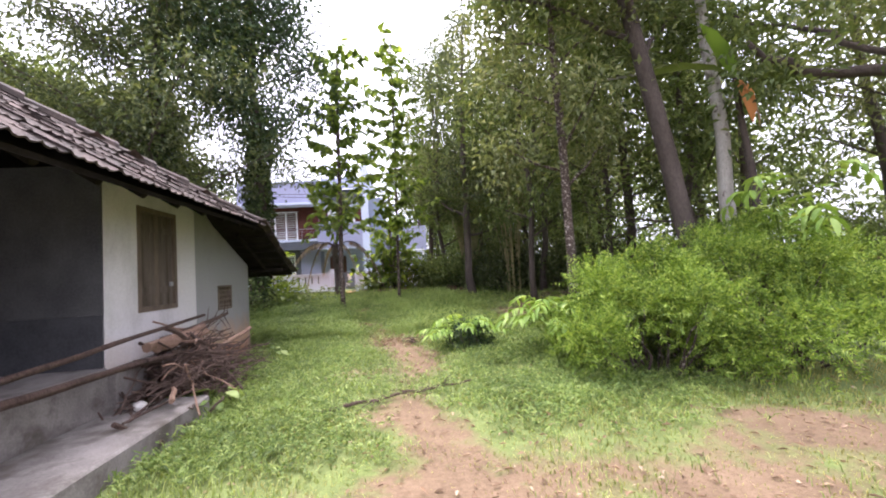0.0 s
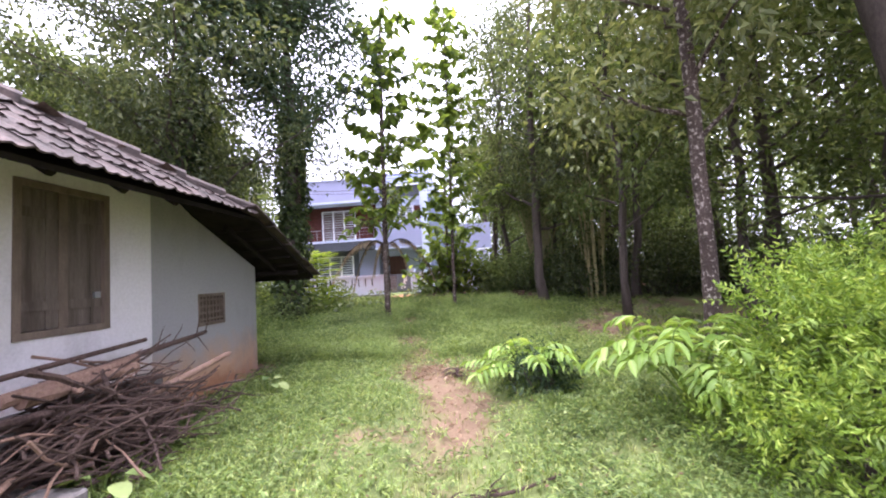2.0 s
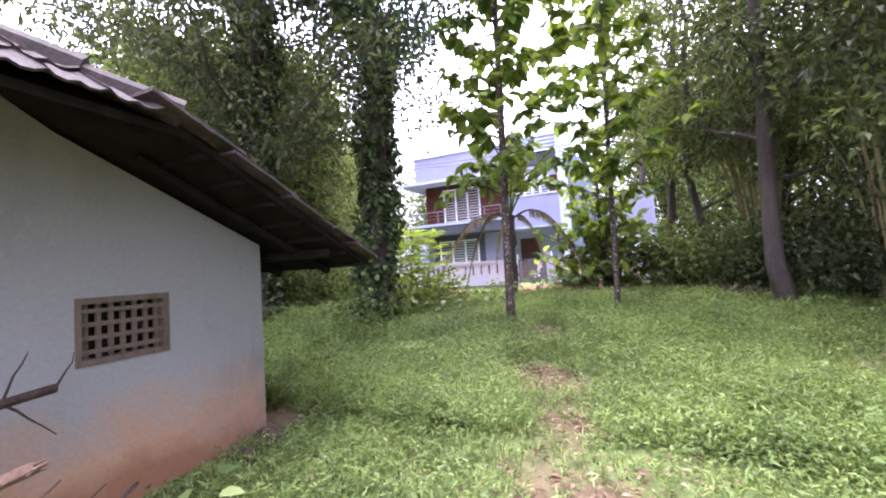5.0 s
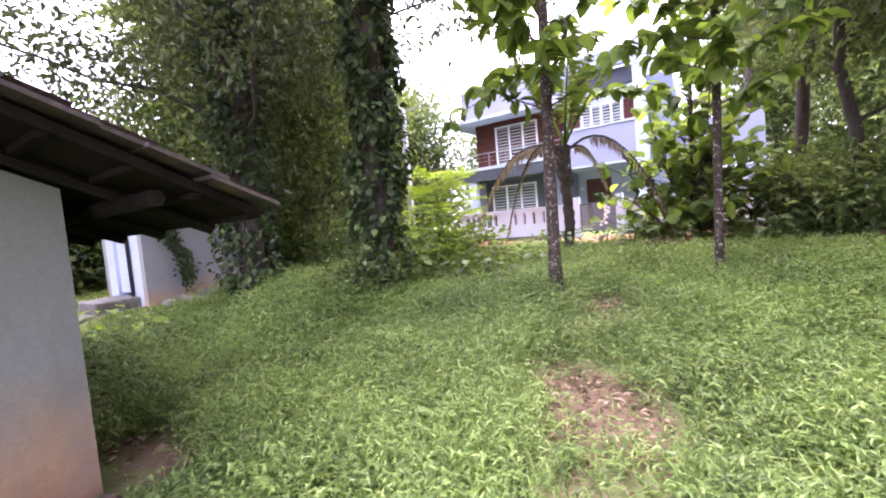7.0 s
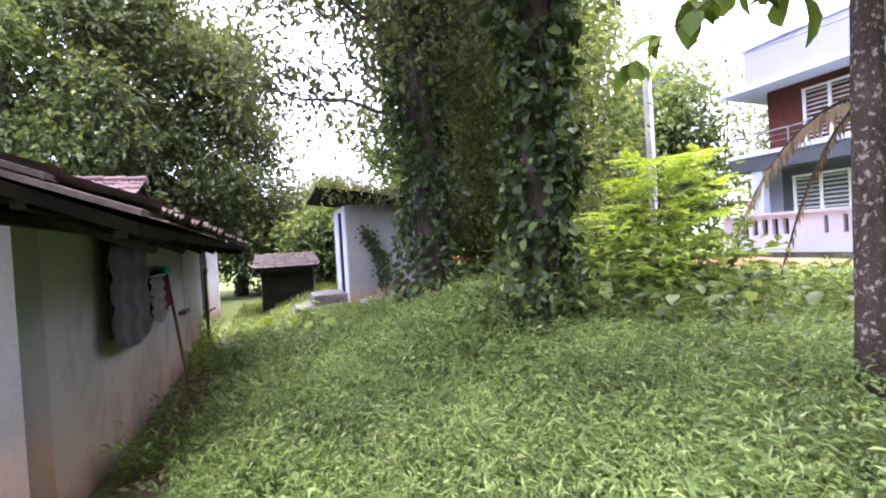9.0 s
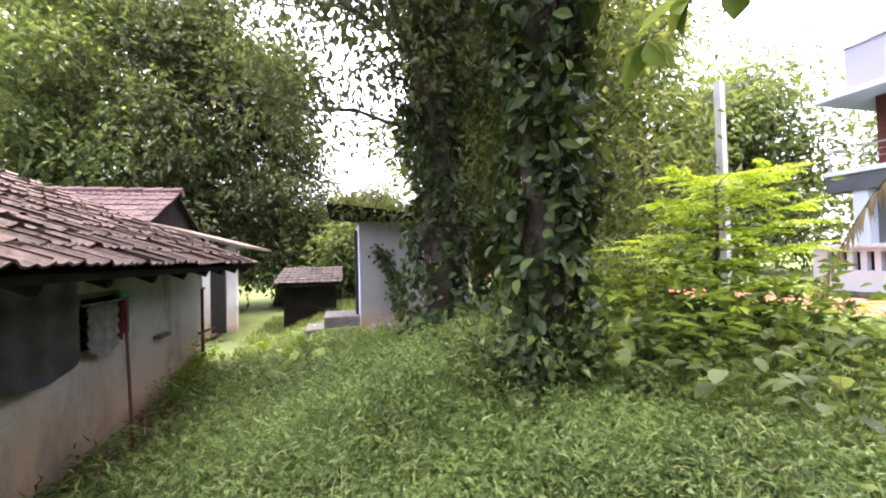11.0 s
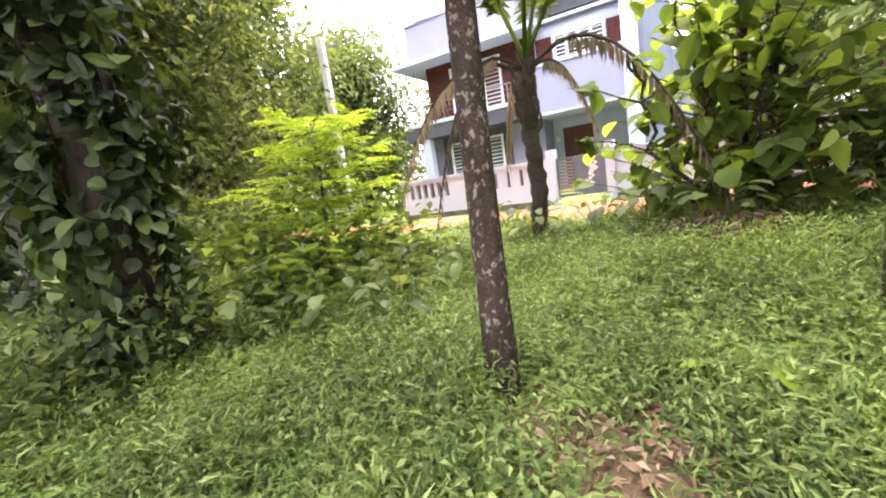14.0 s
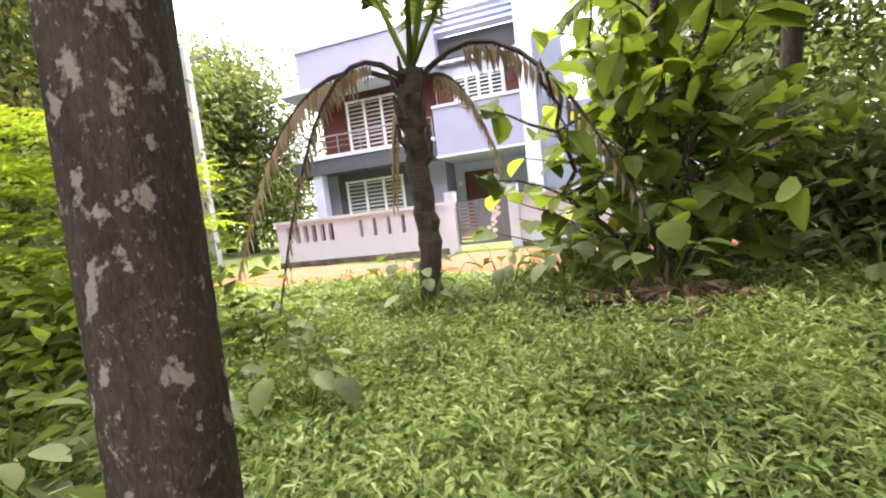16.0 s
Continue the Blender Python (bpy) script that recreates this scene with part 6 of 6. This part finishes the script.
def litter():
    k = 7000
    x, y = rng.uniform(-3.0, 5.5, k), rng.uniform(1.5, 14.5, k)
    keep = ~blocked(x, y) & (rng.random(k) < 0.15 + 1.2 * bare(x, y))
    x, y = x[keep], y[keep]
    k = len(x)
    a = rng.uniform(0, 6.3, k)
    s = Shape().leaves(np.stack([x, y, land(x, y) + rng.uniform(0.012, 0.05, k)], 1), np.stack([np.cos(a), np.sin(a), rng.normal(0, 0.15, k)], 1), unit(rng.standard_normal((k, 3)) * 0.25 + np.array([0, 0, 1])), rng.uniform(0.03, 0.1, k), rng.uniform(0.012, 0.035, k), 0.1)
    for cx, cy, r, q in ((-1.1, 10.9, 0.45, 480), (-1.15, 12.85, 0.4, 800), (-0.15, 8.3, 0.4, 380), (-0.5, 9.6, 0.3, 160), (2.7, 11.4, 0.9, 260), (-4.4, 9.15, 0.8, 300), (-5.5, 9.15, 0.8, 420), (-7.0, 9.15, 0.7, 300)):
        x, y = cx + rng.normal(0, r, q), cy + rng.normal(0, r * (0.2 if cy == 9.15 else 0.8), q)
        a = rng.uniform(0, 6.3, q)
        s.leaves(np.stack([x, y, land(x, y) + rng.uniform(0.015, 0.07, q)], 1), np.stack([np.cos(a), np.sin(a), rng.normal(0, 0.25, q)], 1), unit(rng.standard_normal((q, 3)) * 0.3 + np.array([0, 0, 1])), rng.uniform(0.03, 0.1, q), rng.uniform(0.012, 0.04, q), 0.15)
    whole("leaf_litter", s, M_LEAF_DRY, "dry fallen leaves scattered on soil", "leaf litter", "stuff")


litter()


# ---- small things ----
def stone(name, label, place, size, mat, seed):
    bm = bmesh.new()
    bmesh.ops.create_icosphere(bm, subdivisions=2, radius=1.0)
    r4 = np.random.default_rng(seed)
    for v in bm.verts:
        k = 1 + 0.25 * noise.noise(v.co * 1.7 + Vector((seed, 0, 0))) + 0.04 * r4.normal()
        v.co = Vector((v.co.x * size[0], v.co.y * size[1], v.co.z * size[2])) * k
    me = bpy.data.meshes.new(name)
    bm.to_mesh(me)
    bm.free()
    me.materials.append(mat)
    o = new(name, me)
    o.location = place
    return tagged(o, label, "stone")


M_STONE = rough_mat("pale_stone", (0.45, 0.42, 0.4), (0.68, 0.65, 0.62), 6, 60, 0.9)
M_SOIL_LUMP = rough_mat("dark_soil_lump", (0.03, 0.022, 0.018), (0.11, 0.075, 0.055), 8, 60, 0.95)
M_RUBBLE = rough_mat("grey_rubble", (0.12, 0.11, 0.1), (0.27, 0.25, 0.23), 6, 60, 0.95)
stone("stone", "pale broken lump of plaster on the concrete apron", (-2.72, 4.55, 0.32), (0.07, 0.06, 0.05), M_STONE, 1)
for i in range(16):
    px, py = -8.25 + rng.normal(0, 0.2), 12.1 + rng.normal(0, 0.45)
    stone("stone", "grey rubble heaped at the foot of the outhouse", (px, py, float(land(px, py)) + 0.03), (0.09 + 0.06 * rng.random(), 0.08, 0.06 + 0.03 * rng.random()), M_RUBBLE, 20 + i)["group"] = "rubble by the outhouse"


def fallen_branch(label, pts, r, twigs):
    t = thing("fallen_branch", pts[0], label, "branch")
    p = np.array([(x, y, float(land(x, y)) + z) for x, y, z in pts])
    s = np.linspace(0, len(p) - 1, 14)
    q = np.stack([np.interp(s, np.arange(len(p)), p[:, k]) for k in range(3)], 1)
    q[1:-1] += rng.normal(0, 0.012, (12, 3))
    part("limb", Shape().tube(q, np.linspace(r, r * 0.4, 14), 7, 0.08), M_STICK, t)
    for i in range(twigs):
        k = rng.integers(2, 13)
        sh = Shape()
        limb(sh, q[k], (rng.normal(), rng.normal(), 0.25), rng.uniform(0.12, 0.4), r * 0.35, 5, 0.2)
        part("twig", sh, M_STICK, t)


fallen_branch("dry forked branch lying across the path", [(-0.95, 4.5, 0.03), (-0.1, 4.8, 0.05), (0.5, 5.0, 0.06), (0.95, 5.25, 0.04)], 0.022, 14)
fallen_branch("dead root and sticks on bare soil", [(0.2, 8.25, 0.02), (0.14, 8.0, 0.1), (0.2, 7.75, 0.02)], 0.032, 12)
for i in range(9):
    px, py = -2.98 + 0.13 * rng.random(), 8.25 + 0.6 * rng.random()
    stone("stone", "dark crumbled rubble at the foot of the wall", (px, py, float(land(px, py)) + 0.03), (0.06 + 0.05 * rng.random(), 0.07, 0.05 + 0.06 * rng.random()), M_SOIL_LUMP, 60 + i)["group"] = "rubble by the wall"


def round_leaf_plant(label, base, stems, reach, leaf, mat):
    """A low plant with a few broad leaves, each a piece of its own."""
    z = float(land(*base))
    t = thing("plant", (base[0], base[1], z), label, "plant")
    me = Shape().big_leaves([(0, 0, 0)], [(1, 0, 0)], np.array([[0, 0, 1.0]]), 1.0, 0.72, 0.25).mesh("leaf", True)
    me.materials.append(mat)
    st = Shape()
    for i in range(stems):
        a = i * 2.4 + rng.normal(0, 0.3)
        rr, hh = reach * rng.uniform(0.3, 1.0), reach * rng.uniform(0.7, 1.4)
        tip = (base[0] + rr * math.cos(a), base[1] + rr * math.sin(a), z + hh)
        st.tube(bend((base[0], base[1], z - 0.02), tip, 6, 0.03), np.linspace(0.007, 0.003, 6), 5)
        o = new("leaf", me)
        o.parent = t
        o.matrix_parent_inverse = t.matrix_world.inverted()
        o.matrix_basis = Matrix.Translation(tip) @ Euler((rng.normal(0, 0.2), rng.normal(0.15, 0.25), a)).to_matrix().to_4x4() @ Matrix.Scale(leaf * rng.uniform(0.6, 1.15), 4)
    part("branchwork", st, M_LEAF_TEAK, t)


round_leaf_plant("seedling with round pale green leaves", (-0.74, 13.32), 5, 0.2, 0.12, M_LEAF_FRESH)
round_leaf_plant("broad-leaved plant beside the woodpile", (-2.12, 4.98), 6, 0.2, 0.2, M_WEED)
round_leaf_plant("seedling with pale leaves in the grass", (-1.9, 9.9), 6, 0.13, 0.12, M_WEED)
round_leaf_plant("broad-leaved weed at the cottage corner", (-2.35, 7.6), 7, 0.2, 0.16, M_WEED)
for px, py, k in ((-3.0, 14.0, 8), (-2.75, 13.55, 7), (-3.3, 13.5, 9), (-3.7, 14.3, 9), (-2.6, 14.4, 7), (-4.3, 13.7, 9), (-3.9, 13.0, 8), (-3.2, 14.9, 8)):
    round_leaf_plant("large-leaved weed in the thicket", (px, py), k + 8, 0.34, 0.15, M_LEAF_MID)
for px, py, k in ((-7.2, 9.9, 9), (-7.6, 10.3, 8), (-6.9, 10.4, 8), (-7.9, 9.2, 8), (-6.4, 9.3, 5)):
    round_leaf_plant("bright leafy weed by the rear path", (px, py), k, 0.3, 0.2, M_LEAF_FRESH)
for px, py, k in ((-1.3, 16.0, 9), (-1.8, 16.3, 8), (-0.7, 15.7, 8), (-2.4, 15.8, 8), (-2.8, 16.2, 7), (0.6, 15.9, 9)):
    round_leaf_plant("broad-leaved weed beneath the young teak", (px, py), k + 6, 0.36, 0.17, M_LEAF_MID)


def creeper_patch(label, x, spots, n, leaf):
    t = thing("creeper", (x, spots[0][0], spots[0][1]), label, "creeper")
    p = np.array(spots, float)
    s = rng.uniform(0, len(p) - 1, n)
    at = np.stack([np.full(n, x + 0.02) + rng.uniform(0, 0.08, n), np.interp(s, np.arange(len(p)), p[:, 0]) + rng.normal(0, 0.07, n), np.interp(s, np.arange(len(p)), p[:, 1]) + rng.normal(0, 0.07, n)], 1)
    way = np.stack([rng.uniform(0.1, 0.6, n), rng.normal(0, 0.5, n), rng.uniform(-1, -0.2, n)], 1)
    part("foliage", Shape().leaves(at, way, unit(np.tile([[1.0, 0, 0.4]], (n, 1)) + rng.normal(0, 0.2, (n, 3))), leaf * rng.uniform(0.6, 1.2, n), leaf * 0.6, 0.1), M_LEAF_VINE, t)
    st = Shape()
    q = np.stack([np.full(len(p), x + 0.02), p[:, 0], p[:, 1]], 1)
    st.tube(q, 0.012, 5)
    part("bine", st, M_STICK, t)


creeper_patch("dark creeper climbing the outhouse wall", -8.56, [(11.9, 0.85), (11.92, 1.25), (11.75, 1.6), (11.6, 1.95)], 420, 0.09)


def roof_growth():
    t = thing("dead_creeper", (-9.4, 11.9, 2.6), "tangle of dead creeper over the outhouse roof", "creeper")
    n = 3800
    at = np.stack([rng.uniform(-10.5, -8.1, n), rng.uniform(10.75, 13.6, n), np.zeros(n)], 1)
    at[:, 2] = 2.74 - 0.13 * (at[:, 1] - 10.7) + np.abs(rng.normal(0, 0.1, n)) - 0.3 * (at[:, 0] > -8.35) * rng.random(n)
    part("foliage", Shape().leaves(at, scatter_dirs(n, -0.2), unit(rng.standard_normal((n, 3)) * 0.5 + np.array([0, 0, 1])), 0.12 * rng.uniform(0.5, 1.2, n), 0.05, 0.2), M_LEAF_TWIG, t)
    st = Shape()
    for i in range(26):
        x, y = rng.uniform(-10.2, -8.2), rng.uniform(10.9, 12.9)
        limb(st, (x, y, 2.72 - 0.13 * (y - 10.7)), (rng.normal(), rng.normal(), 0.15), rng.uniform(0.4, 1.1), 0.012, 6, 0.4)
    part("bine", st, M_STICK, t)


roof_growth()


def roof_litter():
    """Dead leaves and twigs lodged between the tiles of the lean-to."""
    k = 1500
    x, y = rng.uniform(-8.2, -2.6, k), rng.uniform(6.6, 9.45, k)
    on = z_front(x) > z_back(y)
    x, y = x[on], y[on]
    k = len(x)
    a = rng.uniform(0, 6.3, k)
    at = np.stack([x, y, TIP_Z + PITCH_R * (TIP_Y - y) + rng.uniform(0.045, 0.075, k)], 1)
    way = np.stack([np.cos(a), np.sin(a), -PITCH_R * np.sin(a) + rng.normal(0, 0.15, k)], 1)
    s = Shape().leaves(at, way, unit(rng.normal(0, 0.25, (k, 3)) + np.array([0, PITCH_R, 1])), rng.uniform(0.04, 0.11, k), rng.uniform(0.02, 0.045, k), 0.15)
    whole("roof_litter", s, M_LEAF_DRY, "dry leaves lodged on the clay tile roof", "leaf litter", "stuff")


roof_litter()


def bare_shrub(base, h):
    z = float(land(*base))
    t = thing("shrub", (base[0], base[1], z), "leafless twiggy shrub before the outhouse wall", "shrub")
    s = Shape()
    p = bend((base[0], base[1], z - 0.05), (base[0] - 0.05, base[1] - 0.05, z + h), 8, 0.06)
    s.tube(p, np.linspace(0.018, 0.005, 8), 6)
    part("stem", s, M_STICK, t)
    for i in range(10):
        q = Shape()
        limb(q, p[2 + i % 5], (0.2 * rng.normal(), math.cos(i * 2.4), 0.8), rng.uniform(0.3, 0.7), 0.008, 6, -0.1)
        part("twig", q, M_STICK, t)


bare_shrub((-7.95, 12.45), 1.0)


def tap_stand():
    t = thing("standpipe", (-7.7, 9.0, 0.2), "rusty standpipe with a crossbar against the rear wall", "pipe")
    part("riser", Shape().tube([(-7.7, 8.95, 0.1), (-7.7, 8.95, 1.36)], 0.022, 8), M_DOOR, t)
    part("crossbar", Shape().tube([(-7.45, 8.98, 0.76), (-8.1, 9.0, 0.74)], 0.02, 8), M_STICK, t)
    part("spout", Shape().tube([(-7.7, 8.95, 1.36), (-7.62, 9.0, 1.38)], 0.018, 8), M_DOOR, t)
    b = thing("wall_bracket", (-6.5, 8.84, 0.9), "small wooden ledge fixed to the rear wall", "bracket")
    part("ledge", Shape().box(-6.72, -6.42, 8.822, 8.9, 0.88, 0.92), M_FRAME, b)


tap_stand()


def wall_moss():
    n = 900
    s = rng.uniform(0, 1, n)
    at = np.stack([-6.7 - 1.3 * s, np.full(n, 8.84) + np.abs(rng.normal(0, 0.12, n)), 0.12 + np.abs(rng.normal(0, 0.22, n)) * (0.4 + s)], 1)
    whole("moss", Shape().leaves(at, scatter_dirs(n, 0.3), unit(rng.standard_normal((n, 3)) * 0.5 + np.array([0, 1, 0.6])), 0.06 * rng.uniform(0.5, 1.2, n), 0.03, 0.2), M_LEAF_FRESH, "yellow-green ferns and moss at the wall foot", "moss", "stuff")


wall_moss()


def bamboo(base, canes, h):
    z = float(land(*base))
    t = thing("bamboo", (base[0], base[1], z), "arching clump of thin yellowish bamboo", "bamboo")
    lf = Shape()
    for i in range(canes):
        a, out = rng.uniform(0, 6.3), rng.uniform(0.3, 1.9)
        hh = h * rng.uniform(0.6, 1.1)
        s = np.linspace(0, 1, 10)
        p = np.stack([base[0] + 0.25 * math.cos(a) + out * math.cos(a) * s ** 2, base[1] + 0.25 * math.sin(a) + out * math.sin(a) * s ** 2, z + hh * np.sin(s * 1.75)], 1)
        part("cane", Shape().tube(p, np.linspace(0.022, 0.006, 10), 6), M_CANE, t)
        foliage(lf, p[4:], 32, 0.22, 0.16, 0.022, 0, 0.4)
    part("foliage", lf, M_LEAF_TWIG, t)


def brush_heap(label, cx, cy, r, sticks):
    """A low heap of dead twigs and brown leaves."""
    z = float(land(cx, cy))
    t = thing("brush_heap", (cx, cy, z), label, "brush")
    for i in range(sticks):
        a, q = rng.uniform(0, 6.3), rng.random() ** 0.5 * r
        x, y = cx + q * math.cos(a), cy + 0.6 * q * math.sin(a)
        h = 0.28 * (1 - (q / r) ** 2) * rng.random()
        b = rng.uniform(0, 3.1)
        d = np.array([math.cos(b), math.sin(b), rng.normal(0, 0.15)]) * rng.uniform(0.2, 0.6)
        m = np.array([x, y, float(land(x, y)) + 0.03 + h])
        part("stick", Shape().tube(bend(m - d, m + d, 6, 0.08), np.linspace(0.013, 0.005, 6), 5), M_STICK, t)
    k = 900
    q, a = np.sqrt(rng.random(k)) * r, rng.uniform(0, 6.3, k)
    x, y = cx + q * np.cos(a), cy + 0.65 * q * np.sin(a)
    at = np.stack([x, y, land(x, y) + 0.02 + 0.26 * (1 - (q / r) ** 2) * rng.random(k)], 1)
    lf = Shape().leaves(at, scatter_dirs(k, -0.1), unit(rng.normal(0, 0.5, (k, 3)) + np.array([0, 0, 1])), rng.uniform(0.06, 0.16, k), rng.uniform(0.03, 0.07, k), 0.2)
    part("dead_leaves", lf, M_LEAF_BROWN, t)["kind"] = "stuff"


M_LEAF_BROWN = leaf_mat("rotting_brown_leaf", (0.035, 0.02, 0.014), (0.13, 0.08, 0.055), (0.24, 0.17, 0.12), 0.85, 0.1, 0.15)
brush_heap("dark heap of dead twigs and brown leaves beneath the young teak", -0.65, 15.5, 0.75, 26)
brush_heap("dead brown undergrowth at the grove's edge", 1.9, 15.2, 0.7, 20)


def coconut_palm(base, height, label):
    """A far palm: slim leaning trunk, a head of long arching fronds."""
    z = float(land(*base))
    t = thing("palm_tree", (base[0], base[1], z), label, "palm tree")
    path = bend((base[0], base[1], z - 0.1), (base[0] + 0.6, base[1], z + height), 16, 0.2)
    part("trunk", Shape().tube(path, np.linspace(0.2, 0.13, 16), 10, 0.05), M_BARK_PALM, t, smooth=True)
    for i in range(16):
        a = i * 2.4
        g, st = Shape(), Shape()
        frond(g, st, path[-1], (math.cos(a), math.sin(a), 1.3 - 0.12 * i), 3.4, 0.75, 0.45, 40, 0.06, 0.7)
        f = part("frond", g, M_LEAF_MID, t, "green palm frond")
        part("rib", st, M_LEAF_TEAK, f)


coconut_palm((-27.5, 21.0), 14.5, "tall coconut palm beyond the cottage roof")
coconut_palm((1.5, 31.0), 9.0, "coconut palm behind the far house")


M_LEAF_ORANGE = leaf_mat("orange_withered_leaf", (0.35, 0.14, 0.05), (0.55, 0.25, 0.08), None, 0.7, 0.35)


def dead_fronds():
    """Withered leaves hanging from the pale trunk."""
    t = thing("banana_plant", (5.7, 5.9, 0.1), "tall banana plant with a pale leaf and withered orange ones", "banana plant")
    path = bend((5.75, 5.9, 0.0), (5.5, 5.8, 4.3), 10, 0.06)
    part("stem", Shape().tube(path, np.linspace(0.09, 0.04, 10), 10, 0.04), M_BARK_DARK, t, smooth=True)
    for a, ln, w, lift, droop, m, lb in ((3.4, 1.0, 0.26, 2.2, 0.3, M_LEAF_LIME, "pale upright leaf"), (0.4, 1.3, 0.3, 1.0, 0.9, M_LEAF_MID, ""), (4.6, 0.8, 0.22, -1.2, 0.4, M_LEAF_ORANGE, "withered orange leaf"), (5.3, 0.9, 0.22, -1.6, 0.3, M_LEAF_DRY, "withered brown leaf"), (2.3, 1.6, 0.38, 1.2, 0.7, M_LEAF_MID, "")):
        s = Shape().big_leaves([path[-1]], [(math.cos(a), math.sin(a), lift)], np.array([[0, 0, 1.0]]), ln, w, droop)
        part("leaf", s, m, t, lb, smooth=True)


dead_fronds()


def bough_tree():
    """A dark crooked trunk whose bough reaches over the bush."""
    t = thing("tree", (7.4, 4.2, 0.0), "dark crooked tree with a bough over the bush", "tree")
    s = Shape()
    p = bend((7.4, 4.2, -0.1), (6.9, 4.5, 5.2), 12, 0.2)
    part("trunk", s.tube(p, np.linspace(0.2, 0.1, 12), 10, 0.05), M_BARK_DARK, t, smooth=True)
    spots = []
    for end, r in (((5.3, 5.3, 4.6), 0.09), ((6.0, 6.2, 5.6), 0.06), ((8.0, 5.6, 6.0), 0.07), ((6.2, 3.6, 5.8), 0.05)):
        q = bend(p[8], end, 9, 0.3)
        part("limb", Shape().tube(q, np.linspace(r, r * 0.4, 9), 8, 0.06), M_BARK_DARK, t, smooth=True)
        spots.append(q[5:] + rng.normal(0, 0.35, (4, 3)))
    lf = Shape()
    foliage(lf, np.concatenate(spots), 110, 0.38, 0.16, 0.07)
    part("crown", lf, M_LEAF_MID, t)


bough_tree()
M_CANE = rough_mat("yellow_cane", (0.16, 0.14, 0.06), (0.3, 0.26, 0.12), 5, 50, 0.6)
bamboo((2.9, 16.6), 34, 5.2)
bamboo((4.2, 14.9), 26, 5.5)


# ---- tiles laid one by one ----
for spots_, mesh_, roof_ in LOOSE_TILES:
    inv = roof_.matrix_world.inverted()
    for m_ in spots_:
        o_ = new("tile", mesh_)
        o_.parent = roof_
        o_.matrix_parent_inverse = inv
        o_.matrix_basis = m_
